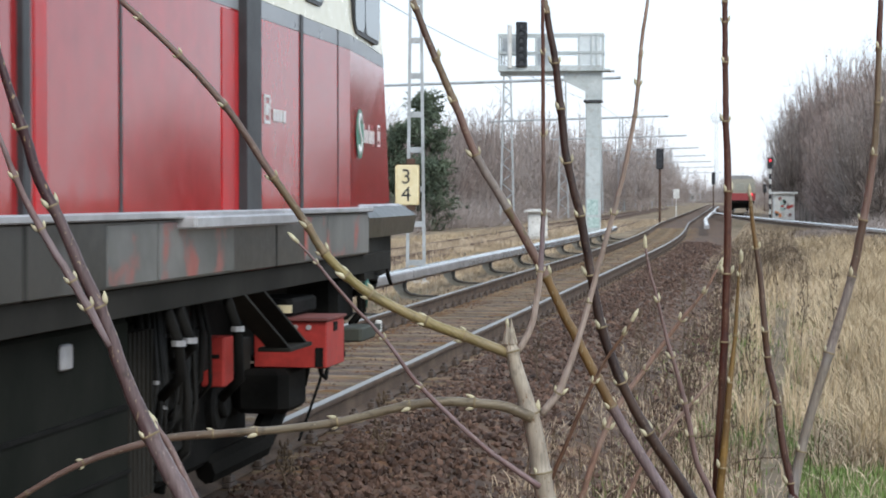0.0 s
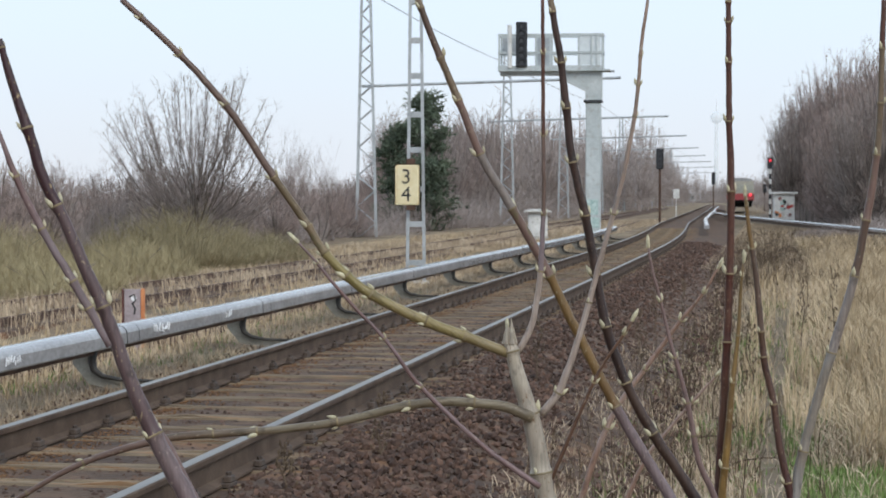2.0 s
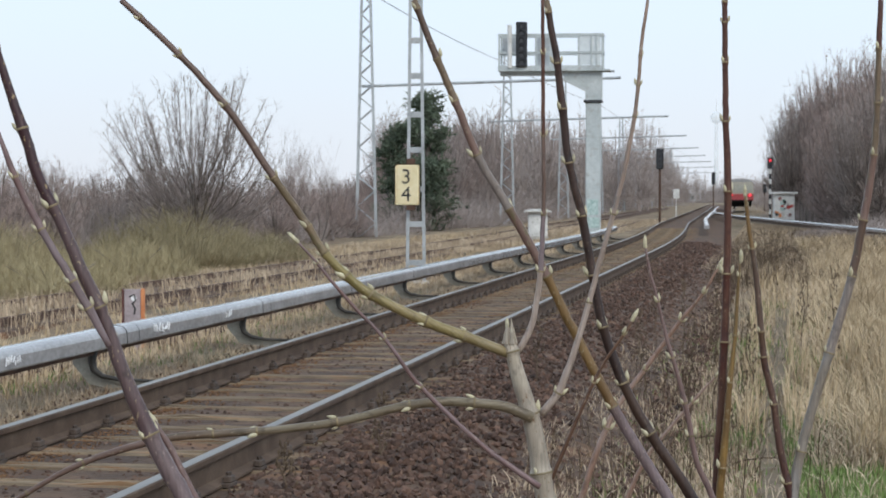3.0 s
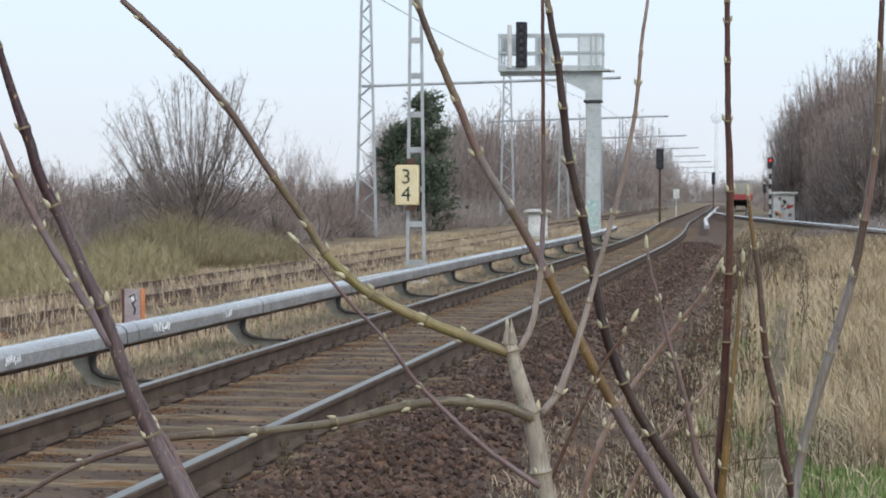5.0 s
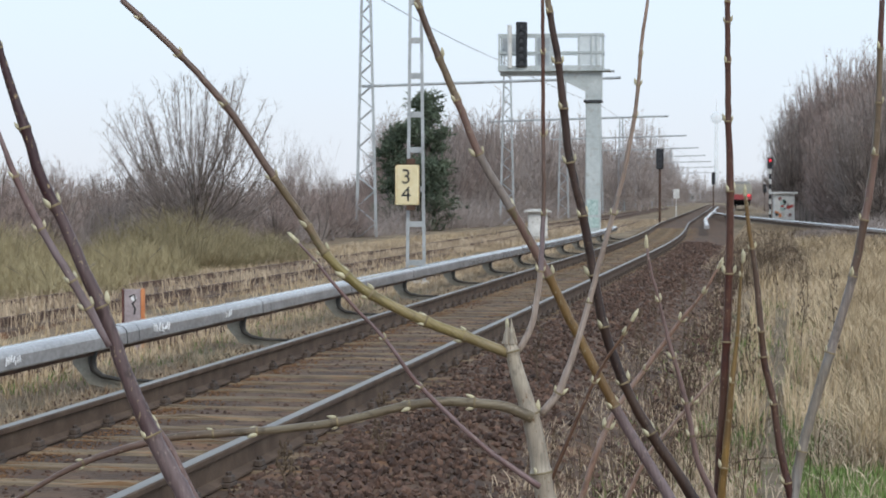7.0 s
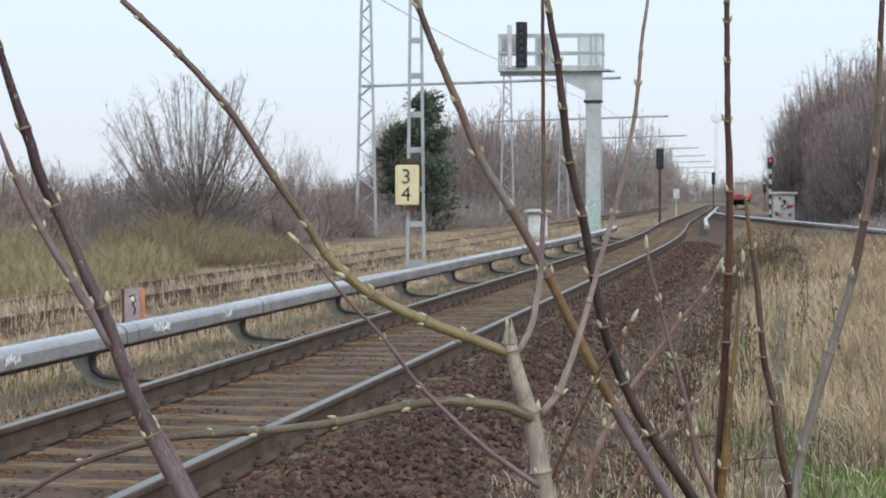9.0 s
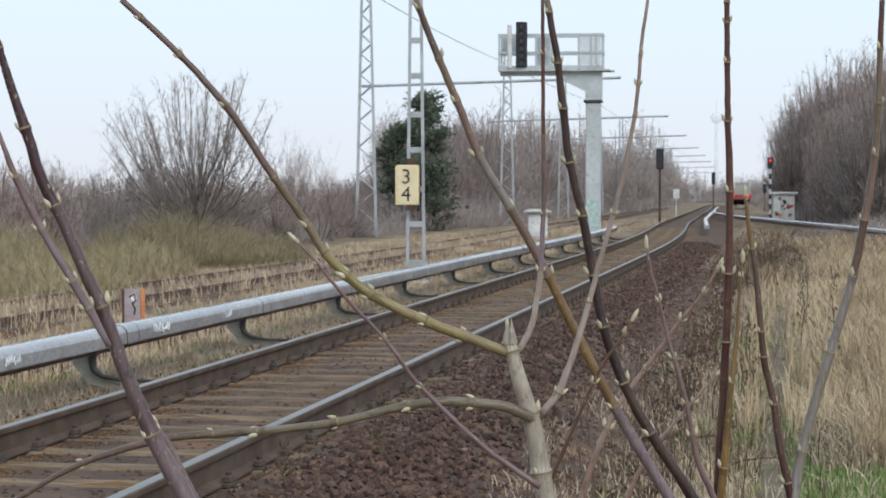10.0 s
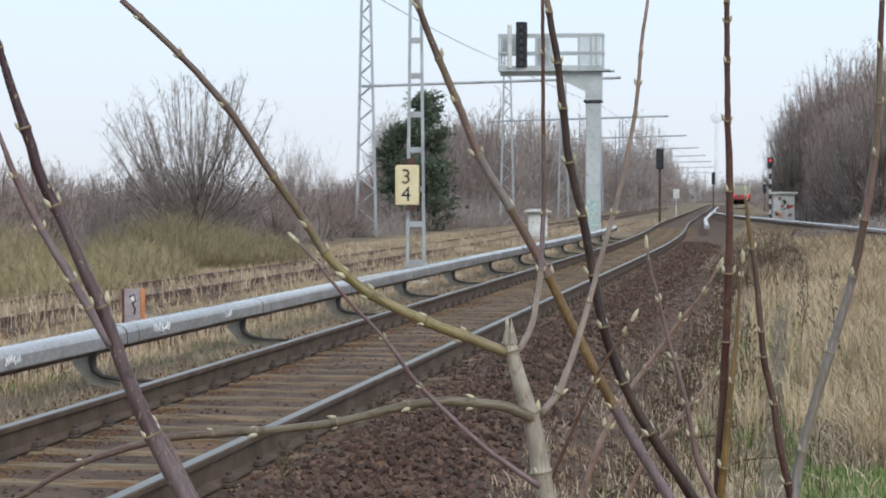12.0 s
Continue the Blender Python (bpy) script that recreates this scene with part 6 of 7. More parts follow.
def shoot(key, shrub, base, bark, way, rooted, bud_size=1.0, nodes=()):
    """One shoot: waypoints (x, y, z, radius in mm) and joints (metres) from its tip down. It turns about its lowest point."""
    rnd = random.Random(key)
    slim = SLIM.get(key, 0.0008)
    pts = [Vector((x, y, z, r * slim)) for x, y, z, r in way]
    joints = list(nodes)
    if rooted:
        low = pts[-1]
        pts.append(Vector((low.x * 0.5 + base[0] * 0.5, low.y * 0.5 + base[1] * 0.5, 0.25, low.w * 1.1)))
        pts.append(Vector((base[0] + rnd.uniform(-0.05, 0.05), base[1] + rnd.uniform(-0.05, 0.05), -0.53, low.w * 1.25)))
    fine = []
    for k in range(len(pts) - 1):
        m = 6
        fine += [bowed(pts, k, j / m) for j in range(m)]
    fine.append(pts[-1])
    pivot = pts[-1].to_3d()
    # swell at the nodes
    run, found, marks = 0.0, [], []
    path, radii = [fine[0].to_3d() - pivot], [fine[0].w]
    for a, b in zip(fine[:-1], fine[1:]):
        seg = (b.to_3d() - a.to_3d()).length
        while joints and run + seg > joints[0]:
            q = a.lerp(b, (joints.pop(0) - run) / seg)
            d = (a.to_3d() - b.to_3d()).normalized()
            while len(path) > 1 and (path[-1] - (q.to_3d() - pivot)).length < 0.009:
                path.pop()
                radii.pop()
            for off, f in ((0.006, 1.0), (0.0025, 1.12), (-0.0015, 1.18), (-0.0045, 1.08), (-0.008, 1.0)):
                path.append(q.to_3d() - pivot + d * off)
                radii.append(q.w * f)
            marks.append(len(path) - 3)
            found.append((q.to_3d() - pivot, d, q.w))
        run += seg
        if (path[-1] - (b.to_3d() - pivot)).length > 0.012:
            wob = rnd.gauss(0, 0.0003)
            path.append(b.to_3d() - pivot + Vector((wob, wob, 0)))
            radii.append(b.w * rnd.uniform(0.97, 1.03))
    # the shoot's own z runs from its lowest point to its tip
    turn = (path[0] - path[-1]).to_track_quat("Z", "Y").to_matrix()
    back = turn.inverted()
    path, found = [back @ q for q in path], [(back @ q, back @ d, r) for q, d, r in found]
    ob = part("shoot", Shape().tube(path, radii, 10), MAT["bark_" + bark], shrub, smooth=True, at=Matrix.Translation(pivot - Vector((base[0], base[1], -0.5))) @ turn.to_4x4())
    view = back @ Vector((-0.16, 0.987, 0))
    for k, (q, d, r) in enumerate(found):
        # pairs of buds stand crosswise from joint to joint
        twist = (0.15 if k % 2 else 0.9) + rnd.uniform(-0.2, 0.2)
        part("leaf_scar", Shape().tube([q - d * 0.0026, q - d * 0.001, q + d * 0.0008, q + d * 0.002], [r * 1.08, r * 1.24, r * 1.2, r * 1.06], 10), MAT["scar"], ob, "pale ring of a leaf scar", True)
        side = d.cross(view).normalized()
        side = (side * math.cos(twist) + view * -math.sin(twist)).normalized()
        for sgn in (1, -1):
            if rnd.random() < 0.12:
                continue
            z = (d * 0.9 + side * sgn * 0.42).normalized()
            s = 0.95 * bud_size * rnd.uniform(0.7, 1.15) * min(1.35, max(0.8, r / 0.005))
            m = Matrix.Translation(q + side * sgn * r * 0.9) @ z.to_track_quat("Z", "Y").to_matrix().to_4x4() @ Matrix.Diagonal((s, s, s, 1))
            part("bud", BUD, None, ob, at=m)
    # end bud
    if fine[0].z < 1.6 and fine[0].w < 0.004:
        d = back @ (fine[0] - fine[1]).to_3d().normalized()
        for k in range(3):
            dd = (d + Vector((rnd.gauss(0, 0.25), rnd.gauss(0, 0.1), rnd.gauss(0, 0.25))) * (k > 0)).normalized()
            m = Matrix.Translation(path[0] - d * 0.004 * k) @ dd.to_track_quat("Z", "Y").to_matrix().to_4x4() @ Matrix.Diagonal((1.1, 1.1, 1.25, 1))
            part("bud", BUD, None, ob, at=m)
    # the bark changes colour from joint to joint
    tones = TONES.get(key, "").split()
    if tones:
        ob.data.materials.clear()
        for tone in tones:
            ob.data.materials.append(MAT["bark_" + tone])
        for p in ob.data.polygons:
            ring = min(p.index // 10, len(path) - 1)
            p.material_index = min(sum(m <= ring for m in marks), len(tones) - 1)
    SHOOTS[key] = ob
    return ob



shrub_centre = thing("leafless_shrub", pose(-0.312, 2.977, -0.5), "leafless shrub with a cut pale stem and long budding shoots", "shrub", "leafless shrubs")
shoot("M", shrub_centre, (-0.312, 2.977), "grey",
      [(-0.385, 2.973, 1.116, 3.8), (-0.379, 2.973, 1.081, 11.0), (-0.363, 2.974, 1.024, 13.1), (-0.346, 2.975, 0.965, 14.7), (-0.333, 2.975, 0.889, 16.4), (-0.318, 2.976, 0.805, 17.7)],
      True, nodes=(0.036, 0.133, 0.222))
shoot("A", shrub_centre, (-0.312, 2.977), "olive",
      [(-0.956, 2.893, 1.605, 5.5), (-0.926, 2.897, 1.577, 5.9), (-0.868, 2.905, 1.521, 5.9), (-0.801, 2.914, 1.446, 6.7), (-0.730, 2.923, 1.340, 7.2), (-0.680, 2.929, 1.268, 7.6), (-0.650, 2.932, 1.222, 8.4), (-0.600, 2.939, 1.175, 9.3), (-0.550, 2.947, 1.146, 9.7), (-0.500, 2.954, 1.123, 10.1), (-0.442, 2.963, 1.101, 10.1), (-0.379, 2.973, 1.076, 10.1)],
      False, nodes=(0.039, 0.12, 0.221, 0.351, 0.44, 0.487, 0.534, 0.58, 0.671, 0.733))
shoot("L", shrub_centre, (-0.312, 2.977), "olive_grey",
      [(-1.107, 2.829, 0.858, 3.8), (-1.083, 2.833, 0.873, 4.2), (-1.025, 2.843, 0.907, 4.6), (-0.959, 2.855, 0.933, 5.4), (-0.876, 2.869, 0.954, 6.3), (-0.794, 2.882, 0.961, 6.3), (-0.711, 2.896, 0.967, 6.3), (-0.629, 2.909, 0.978, 6.7), (-0.579, 2.918, 0.990, 6.7), (-0.529, 2.926, 1.002, 7.1), (-0.472, 2.936, 1.008, 7.5), (-0.422, 2.944, 1.005, 7.5), (-0.381, 2.950, 0.999, 8.4), (-0.346, 2.955, 0.984, 9.2)],
      False, nodes=(0.027, 0.122, 0.225, 0.32, 0.385, 0.505, 0.615, 0.711))
shoot("I", shrub_centre, (-0.312, 2.977), "plum",
      [(-0.338, 3.013, 1.607, 3.4), (-0.337, 3.011, 1.522, 3.8), (-0.336, 3.008, 1.403, 3.8), (-0.335, 3.007, 1.327, 4.2), (-0.337, 3.004, 1.242, 4.7), (-0.341, 3.002, 1.183, 5.5), (-0.349, 2.999, 1.132, 5.9), (-0.361, 2.996, 1.098, 6.4), (-0.378, 2.993, 1.071, 6.8)],
      False, nodes=(0.081, 0.204, 0.323, 0.408))
shoot("J", shrub_centre, (-0.312, 2.977), "pale",
      [(-0.182, 3.039, 1.607, 3.0), (-0.191, 3.035, 1.539, 3.4), (-0.199, 3.032, 1.446, 3.8), (-0.212, 3.028, 1.369, 4.2), (-0.232, 3.022, 1.285, 4.7), (-0.253, 3.017, 1.208, 5.1), (-0.273, 3.012, 1.132, 5.5), (-0.294, 3.006, 1.064, 6.4), (-0.315, 3.002, 1.013, 7.2), (-0.344, 2.996, 0.978, 7.6)],
      False, nodes=(0.085, 0.129, 0.176, 0.327, 0.464, 0.608))
shoot("m", shrub_centre, (-0.312, 2.977), "plum",
      [(-0.687, 2.876, 1.249, 1.7), (-0.656, 2.881, 1.215, 2.5), (-0.615, 2.886, 1.165, 2.9), (-0.557, 2.894, 1.103, 3.3), (-0.508, 2.900, 1.037, 3.7), (-0.459, 2.907, 0.987, 4.1), (-0.409, 2.914, 0.941, 4.6), (-0.331, 2.925, 0.886, 5.4)],
      False, nodes=(0.048, 0.196, 0.286))
shoot("O", shrub_centre, (-0.312, 2.977), "rust",
      [(-0.203, 3.053, 1.128, 2.3), (-0.221, 3.050, 1.098, 2.6), (-0.246, 3.045, 1.062, 2.6), (-0.263, 3.041, 1.029, 3.0), (-0.288, 3.035, 0.972, 3.4), (-0.317, 3.029, 0.903, 3.9), (-0.337, 3.025, 0.856, 4.3)],
      False, bud_size=1.35, nodes=(0.03, 0.116))

shrub_low = thing("leafless_shrub", pose(-0.280, 3.432, -0.5), "thin leafless shoots with pale buds", "shrub", "leafless shrubs")
shoot("N", shrub_low, (-0.280, 3.432), "tan",
      [(-0.085, 3.480, 1.194, 1.9), (-0.112, 3.474, 1.147, 2.9), (-0.150, 3.467, 1.099, 3.9), (-0.211, 3.454, 1.015, 4.8), (-0.259, 3.445, 0.947, 5.3), (-0.287, 3.439, 0.884, 5.8), (-0.316, 3.432, 0.797, 6.3), (-0.337, 3.426, 0.719, 6.8)],
      True, bud_size=1.35, nodes=(0.056, 0.116, 0.221, 0.341))
shoot("P", shrub_low, (-0.280, 3.432), "tan",
      [(-0.086, 3.525, 1.005, 2.0), (-0.132, 3.516, 0.954, 2.9), (-0.180, 3.507, 0.897, 3.4), (-0.204, 3.502, 0.868, 3.9), (-0.233, 3.496, 0.809, 4.4), (-0.267, 3.488, 0.720, 5.4)],
      True, bud_size=1.35, nodes=(0.009, 0.069))

shrub_upright = thing("leafless_shrub", pose(-0.066, 3.218, -0.5), "leafless shrub of dark reddish upright shoots with buds", "shrub", "leafless shrubs")
shoot("B", shrub_upright, (-0.066, 3.218), "taupe",
      [(-0.540, 3.062, 1.615, 6.1), (-0.506, 3.065, 1.528, 7.0), (-0.475, 3.068, 1.454, 7.4), (-0.442, 3.071, 1.374, 7.8), (-0.397, 3.077, 1.297, 8.3), (-0.345, 3.083, 1.206, 8.7), (-0.311, 3.087, 1.136, 9.1), (-0.267, 3.091, 1.049, 9.6), (-0.228, 3.096, 0.975, 10.0), (-0.189, 3.100, 0.910, 10.4), (-0.151, 3.105, 0.847, 10.9), (-0.116, 3.109, 0.788, 11.3)],
      True, nodes=(0.014, 0.097, 0.168, 0.258, 0.355, 0.474, 0.699))
shoot("C", shrub_upright, (-0.066, 3.218), "dark",
      [(-0.346, 3.144, 1.620, 6.2), (-0.330, 3.144, 1.531, 7.1), (-0.320, 3.144, 1.449, 8.0), (-0.310, 3.144, 1.367, 8.0), (-0.290, 3.145, 1.283, 8.8), (-0.272, 3.145, 1.186, 8.8), (-0.256, 3.145, 1.107, 9.7), (-0.224, 3.148, 1.018, 9.7), (-0.184, 3.153, 0.943, 10.6), (-0.149, 3.157, 0.890, 10.6), (-0.118, 3.161, 0.841, 11.5), (-0.085, 3.165, 0.779, 11.5)],
      True, nodes=(0.02, 0.101, 0.173, 0.258, 0.344, 0.438, 0.521, 0.614, 0.704))
shoot("D", shrub_upright, (-0.066, 3.218), "red",
      [(-0.071, 3.341, 1.634, 5.6), (-0.070, 3.339, 1.532, 6.0), (-0.069, 3.336, 1.435, 6.5), (-0.065, 3.334, 1.329, 7.9), (-0.066, 3.331, 1.217, 7.9), (-0.068, 3.328, 1.125, 8.3), (-0.072, 3.325, 1.032, 8.8), (-0.077, 3.322, 0.930, 9.3), (-0.082, 3.318, 0.817, 10.2), (-0.086, 3.316, 0.745, 10.7)],
      True, nodes=(0.003, 0.036, 0.102, 0.199, 0.314, 0.449, 0.561))
shoot("D2", shrub_upright, (-0.066, 3.218), "gold",
      [(-0.044, 3.314, 1.211, 1.8), (-0.049, 3.312, 1.153, 3.7), (-0.052, 3.310, 1.089, 4.1), (-0.059, 3.307, 1.024, 5.5), (-0.064, 3.305, 0.969, 6.9), (-0.070, 3.302, 0.896, 7.8), (-0.077, 3.299, 0.820, 8.3), (-0.082, 3.296, 0.748, 8.3)],
      True, nodes=(0.029, 0.126, 0.203, 0.343))
shoot("E", shrub_upright, (-0.066, 3.218), "plum",
      [(-0.196, 3.260, 1.235, 2.3), (-0.191, 3.260, 1.200, 3.2), (-0.177, 3.261, 1.146, 3.2), (-0.159, 3.262, 1.073, 4.1), (-0.145, 3.263, 1.027, 4.6), (-0.127, 3.264, 0.954, 5.5), (-0.113, 3.264, 0.881, 5.9), (-0.088, 3.267, 0.826, 6.8), (-0.079, 3.266, 0.753, 7.3)],
      True, bud_size=1.35, nodes=(0.095, 0.189, 0.265, 0.319))

shrub_side = thing("leafless_shrub", pose(0.043, 3.438, -0.5), "leafless shrub of grey-brown shoots with swelling buds", "shrub", "leafless shrubs")
shoot("H", shrub_side, (0.043, 3.438), "dusk",
      [(-0.041, 3.439, 1.318, 3.3), (-0.035, 3.439, 1.262, 4.8), (-0.022, 3.439, 1.176, 6.2), (-0.015, 3.438, 1.100, 6.7), (-0.008, 3.437, 1.033, 7.2), (0.009, 3.438, 0.957, 7.6), (0.018, 3.438, 0.890, 8.1), (0.033, 3.438, 0.823, 8.6), (0.049, 3.439, 0.737, 9.1)],
      True, nodes=(0.021, 0.095, 0.236, 0.279, 0.361, 0.496))
shoot("F", shrub_side, (0.043, 3.438), "ashen",
      [(0.186, 3.485, 1.644, 5.7), (0.183, 3.482, 1.558, 6.2), (0.181, 3.479, 1.472, 6.7), (0.175, 3.476, 1.382, 7.6), (0.158, 3.470, 1.272, 8.6), (0.138, 3.464, 1.172, 9.1), (0.103, 3.456, 1.052, 10.0), (0.075, 3.449, 0.957, 10.0), (0.049, 3.442, 0.852, 10.5), (0.036, 3.437, 0.737, 11.0)],
      True, nodes=(0.082, 0.174, 0.262, 0.374, 0.471, 0.606, 0.779))

shrub_plum = thing("leafless_shrub", pose(-0.706, 2.509, -0.5), "leafless shrub with thick plum-brown shoots", "shrub", "leafless shrubs")
shoot("G", shrub_plum, (-0.706, 2.509), "plumdark",
      [(-0.987, 2.480, 1.514, 4.7), (-0.965, 2.482, 1.441, 6.6), (-0.950, 2.483, 1.398, 7.7), (-0.928, 2.485, 1.332, 8.0), (-0.903, 2.488, 1.281, 8.0), (-0.877, 2.490, 1.222, 8.8), (-0.852, 2.493, 1.168, 9.5), (-0.826, 2.495, 1.098, 10.2), (-0.790, 2.499, 1.011, 11.7), (-0.764, 2.502, 0.960, 12.4), (-0.732, 2.505, 0.894, 13.1)],
      True, nodes=(0.011, 0.12, 0.228, 0.372, 0.55))
shoot("G2", shrub_plum, (-0.706, 2.509), "plum",
      [(-0.791, 2.519, 1.019, 3.7), (-0.767, 2.522, 0.979, 5.2), (-0.737, 2.525, 0.916, 6.3), (-0.715, 2.528, 0.872, 6.6)],
      True)
shoot("K", shrub_plum, (-0.706, 2.509), "plum",
      [(-0.979, 2.458, 1.398, 3.3), (-0.953, 2.460, 1.332, 4.7), (-0.921, 2.464, 1.268, 5.4), (-0.881, 2.469, 1.201, 6.2), (-0.856, 2.472, 1.158, 6.2), (-0.836, 2.474, 1.119, 4.3)],
      False, nodes=(0.066, 0.141, 0.219, 0.259))
for k in range(6):
    a = k * 1.05
    tip = Vector((0.006 * math.cos(a), 0.006 * math.sin(a), 0.018 + 0.007 * (k % 3)))
    s = Shape().tube([(0.008 * math.cos(a), 0.008 * math.sin(a), -0.006), tip], [0.0042, 0.0006], 5)
    part("splinter", s, MAT["bark_grey"], SHOOTS["M"], at=SHOOTS["M"].matrix_basis.inverted() @ Matrix.Translation(Vector((-0.382, 2.973, 1.098)) - Vector((-0.312, 2.977, -0.5))))


# ---- pieces: sleepers, fastenings, ballast stones ----
rnd_piece = random.Random(77)
SLEEPER_STEP, SLEEPER_START = 0.63, 4.35


def worn_plank(seed):
    """An old wooden sleeper: uneven edges, two long splits in its top, crumbled ends."""
    rnd = random.Random(seed)
    a, b = rnd.uniform(0.02, 0.06), rnd.uniform(-0.08, -0.03)
    prof = [(-0.125, -0.14), (0.125, -0.14), (0.127, -0.018), (0.108, 0.0), (a + 0.012, 0.0), (a, -0.016), (a - 0.012, 0.0), (b + 0.01, 0.0), (b, -0.014), (b - 0.01, 0.0), (-0.108, 0.0), (-0.127, -0.018)]
    rings = []
    for k in range(11):
        x = -1.3 + 0.26 * k
        end = 0.02 if k in (0, 10) else 0.0
        rings.append([(x + rnd.gauss(0, 0.004 + end), y * (1 - end * 2) + rnd.gauss(0, 0.005), z + (rnd.gauss(0, 0.005) - end * 0.5 if z > -0.1 else 0)) for y, z in prof])
    return Shape().loft(rings).mesh("sleeper", MAT["sleeper"])


plank = [worn_plank(700 + k) for k in range(8)]
for k in range(150):
    y = SLEEPER_START + k * SLEEPER_STEP
    part("sleeper", plank[k % 8], None, near_track, at=pose(near_line(y) + rnd_piece.uniform(-0.03, 0.03), y, -0.172 + rnd_piece.uniform(-0.012, 0.0), 0, 0, rnd_piece.uniform(-1.2, 1.2)))
clip_shape = Shape().box(-0.11, 0.11, -0.075, 0.075, -0.012, 0.010, 0.003)
for cx in (-0.085, 0.085):
    clip_shape.box(cx - 0.022, cx + 0.022, -0.05, 0.05, 0.011, 0.045, 0.008)
    clip_shape.disc((cx, 0.0, 0.045), (0, 0, 1), 0.016, 0.018, 6)
clip_mesh = clip_shape.mesh("fastening", MAT["clip"])
for k in range(120):
    y = SLEEPER_START + k * SLEEPER_STEP
    for side in (-0.75, 0.75):
        part("fastening", clip_mesh, None, near_track, at=pose(near_line(y) + side, y, -0.165))


def stone_faces(r, rnd):
    """An angular lump: a squashed, uneven octahedron with cut corners."""
    base = [(1, 0, 0), (0.4, 0.9, 0.1), (-0.5, 0.8, -0.1), (-1, 0, 0.1), (-0.4, -0.9, 0), (0.5, -0.8, 0.1), (0.2, 0.1, 0.75), (-0.3, -0.1, 0.7), (0, 0, -0.7)]
    v = [(x * r * rnd.uniform(0.7, 1.25), y * r * rnd.uniform(0.7, 1.25), z * r * rnd.uniform(0.6, 1.1)) for x, y, z in base]
    f = [(0, 1, 6), (1, 2, 6), (2, 7, 6), (2, 3, 7), (3, 4, 7), (4, 5, 7), (5, 6, 7), (5, 0, 6), (1, 0, 8), (2, 1, 8), (3, 2, 8), (4, 3, 8), (5, 4, 8), (0, 5, 8)]
    return v, f


def bed_height(d):
    if d < 1.45:
        return -0.192 if d < 0.85 else -0.176
    return -0.178 - 0.26 * smoothstep(1.55, 2.75, d)


def lay_stones():
    rnd = random.Random(91)
    heap = Shape()
    for k in range(30000):
        u = rnd.random()
        y = 7.5 + 60 * u ** 2.2
        zone = rnd.random()
        if zone < 0.66:
            d = rnd.uniform(0.88, 2.95)
        elif zone < 0.92:
            d = rnd.uniform(-0.68, 0.68)
            if abs(((y - SLEEPER_START) / SLEEPER_STEP) % 1 - 0.5) > 0.34 and rnd.random() < 0.8:
                continue
        else:
            d = rnd.uniform(-1.6, -0.85)
        r = rnd.uniform(0.010, 0.029) * (1 + 0.5 * u) * (0.7 if d < 1.0 else 1) * (0.6 if d < -0.8 else 1)
        v, f = stone_faces(r, rnd)
        q = Euler((rnd.uniform(0, 6), rnd.uniform(0, 6), rnd.uniform(0, 6))).to_matrix()
        c = Vector((near_line(y) + d, y, bed_height(d) + rnd.uniform(-0.2, 0.7) * r * (0.3 if d < 1.3 else 1)))
        i = len(heap.v)
        heap.v += [c + q @ Vector(p) for p in v]
        heap.f += [tuple(i + a for a in t) for t in f]
    rusty = Shape()
    for k in range(7500):
        y = 7.5 + 45 * rnd.random() ** 1.8
        side = -0.64 if rnd.random() < 0.7 else 0.64
        d = side - math.copysign(abs(rnd.gauss(0, 0.13)), side)
        r = rnd.uniform(0.004, 0.012)
        v, f = stone_faces(r, rnd)
        c = Vector((near_line(y) + d, y, bed_height(d) + 0.012))
        i = len(rusty.v)
        rusty.v += [c + Vector(p) for p in v]
        rusty.f += [tuple(i + a for a in t) for t in f]
    tagged(part("rusty_grit", rusty, MAT["rust_stone"], near_track), "orange rust-stained grit along the rails", kind="stuff")
    o = part("loose_ballast", heap, MAT["stone"], shoulder)
    tagged(o, "loose angular reddish brown ballast stones", kind="stuff")
    kinds = []
    for k in range(8):
        s = Shape()
        s.v, s.f = stone_faces(0.027, rnd)
        kinds.append(s.mesh("stone", MAT["stone"]))
    for k in range(260):
        y = rnd.uniform(9.0, 16.0)
        d = rnd.uniform(1.35, 2.8)
        part("stone", kinds[k % 8], None, shoulder, at=pose(near_line(y) + d, y, bed_height(d) + 0.01, rnd.uniform(0, 360), rnd.uniform(0, 360), rnd.uniform(0, 360)))


lay_stones()


# ---- what moves ----
def sway(key, values, axis_gain=1.0):
    """Small sideways rocking of a shoot about its foot: (seconds, mm at one metre above the foot)."""
    ob = SHOOTS[key]
    p = ob.matrix_basis.translation.copy()
    rest = ob.matrix_basis.to_3x3().to_4x4()
    rows = []
    for t, mm in values:
        a = math.degrees(math.atan(mm / 1000)) * axis_gain
        rows.append((t, pose(*p, 0, a, 0) @ rest))
    walk(ob, rows)


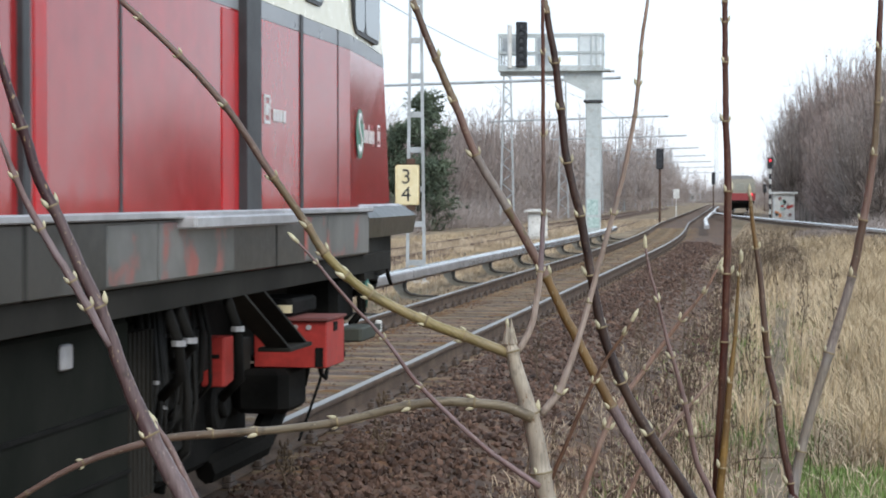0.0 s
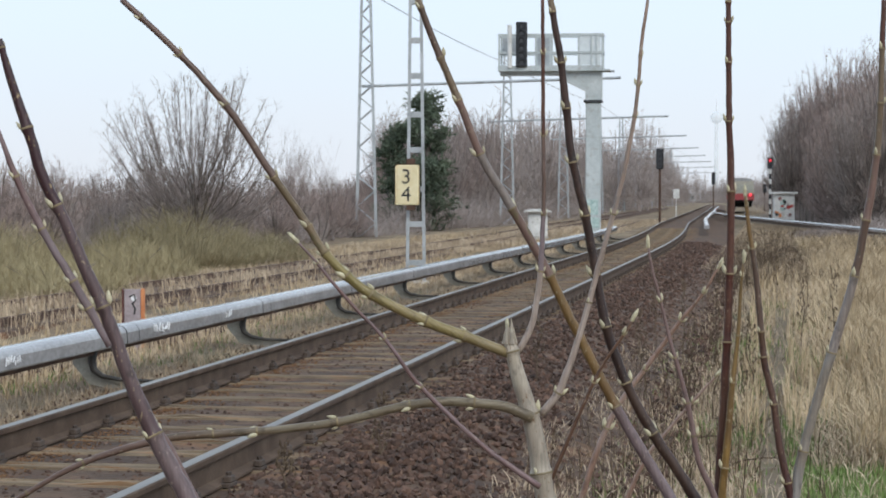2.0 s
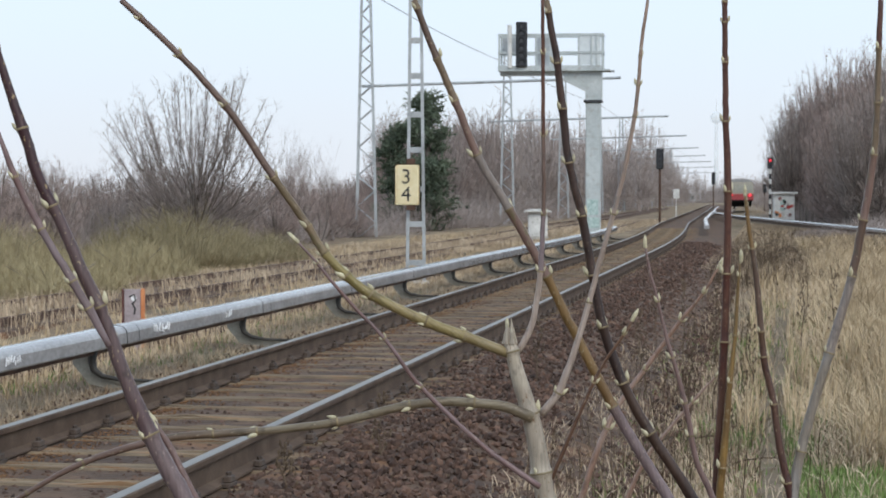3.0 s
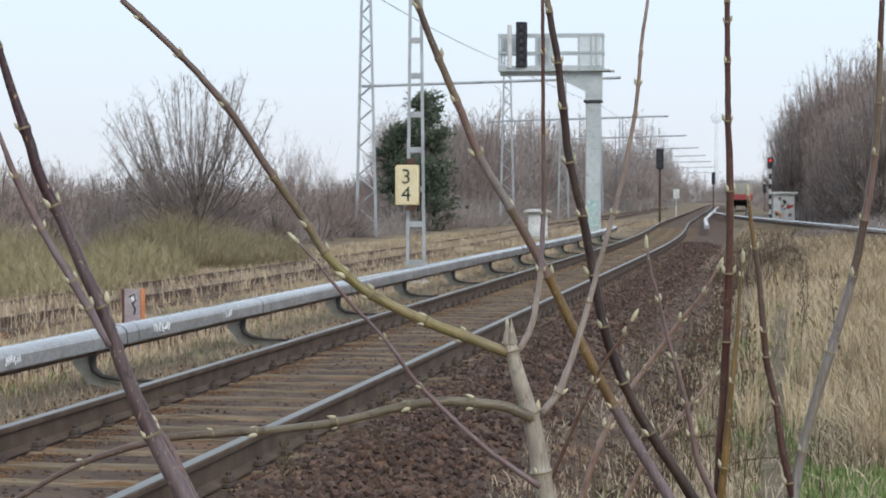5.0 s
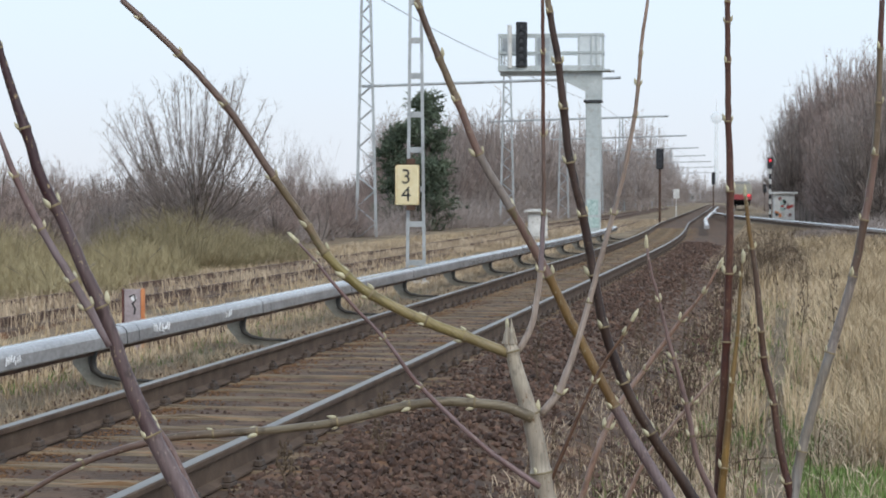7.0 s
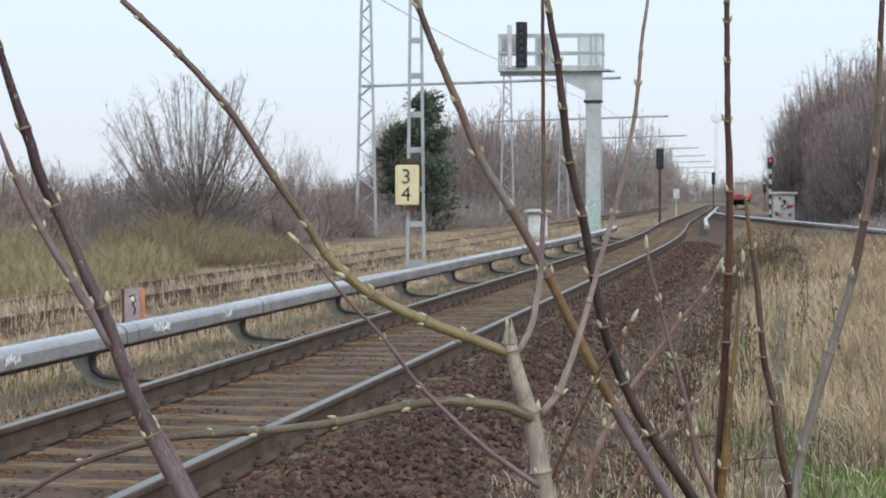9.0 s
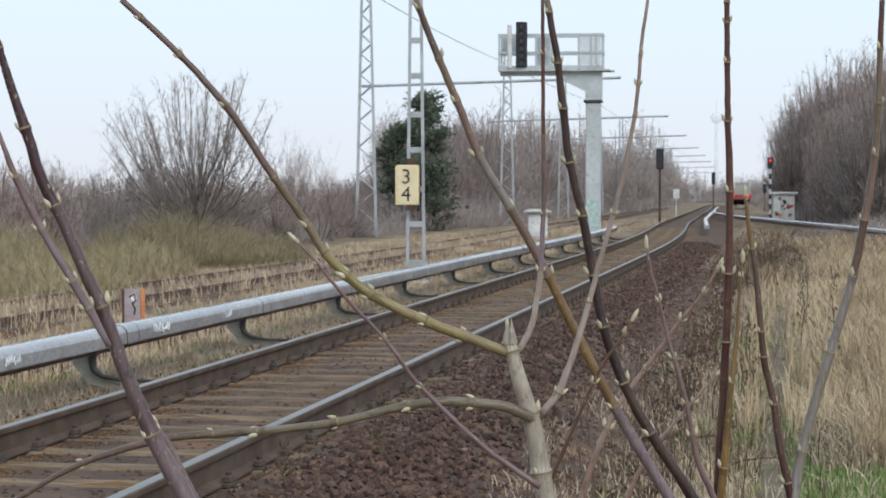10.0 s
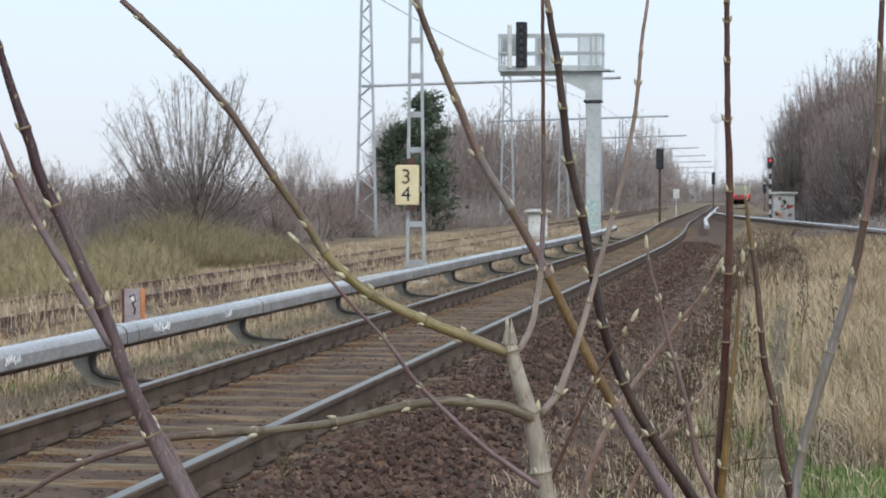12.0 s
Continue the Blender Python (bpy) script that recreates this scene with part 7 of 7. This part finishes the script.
def motions():
    walk(train, [(t, pose(TRACK, 9.9 - SPEED * t, 0)) for t in (0.0, 1.0, 3.0, 6.0, 9.0, 12.0)])
    rows = []
    for t, y in ((0.0, 201.0), (1.5, 221.0), (3.0, 238.0), (5.0, 258.0), (7.0, 276.0), (9.0, 293.0), (12.0, 315.0)):
        rows.append((t, pose(right_track(y), y, 0, 0, 0, 0.8)))
    walk(receding, rows)
    calm = [(5.5, 0.4), (6.0, -0.2), (6.5, 0.1), (7.0, 0.5), (9.0, 0.0), (10.5, 0.1), (12.0, 0.0)]
    sway("D", [(0.0, -1.5), (0.5, 0.6), (1.0, -0.6), (1.5, -0.6), (2.0, 1.2), (2.5, 1.4), (3.0, -1.6), (5.0, 0.3)] + calm)
    sway("D2", [(0.0, -1.5), (0.5, 0.6), (1.0, -0.6), (1.5, -0.6), (2.0, 1.2), (2.5, 1.4), (3.0, -1.6), (5.0, 0.3)] + calm)
    sway("C", [(0.0, -1.8), (0.2, 3.0), (0.5, -0.4), (1.0, 0.4), (1.5, -0.2), (2.0, 2.6), (2.5, 2.6), (3.0, -0.4), (5.0, 0.2)] + calm)
    sway("B", [(0.0, -2.2), (0.5, 1.0), (1.0, -0.2), (1.5, 0.0), (2.0, 1.4), (2.5, 2.2), (3.0, -1.2), (5.0, 0.0)] + calm)
    sway("H", [(0.0, 4.0), (0.2, -4.0), (0.5, -5.0), (1.0, 4.0), (1.5, 0.0), (2.0, 0.0), (2.5, 5.5), (3.0, 0.0), (5.0, 2.5), (5.5, 1.0), (6.0, -2.5), (6.5, 1.0), (7.0, 0.0), (9.0, 0.0), (12.0, 0.0)])
    sway("F", [(0.0, -1.0), (0.5, 0.0), (1.0, -1.0), (1.5, 0.0), (2.0, 1.6), (2.5, 1.6), (3.0, -1.0), (5.0, 0.0), (12.0, 0.0)])
    sway("G", [(0.0, -1.8), (0.5, -2.2), (1.0, -0.6), (1.5, 1.8), (2.0, 1.4), (2.5, 0.0), (3.0, -1.8), (5.0, -0.3), (12.0, 0.0)])
    sway("K", [(0.0, -2.0), (0.5, -1.5), (1.0, 0.6), (1.5, 3.4), (2.0, 2.4), (2.5, 0.9), (3.0, -1.4), (5.0, 0.3), (12.0, 0.0)])
    sway("E", [(0.0, -1.2), (0.5, 1.6), (1.0, 0.0), (1.5, 0.0), (2.0, 1.4), (2.5, 1.4), (3.0, -1.2), (5.0, 0.0), (12.0, 0.0)])
    sway("A", [(0.0, -1.5), (0.5, -2.0), (1.0, -1.0), (1.5, 1.5), (2.0, 0.8), (2.5, 0.3), (3.0, -0.6), (5.0, 0.3), (12.0, 0.0)])


motions()
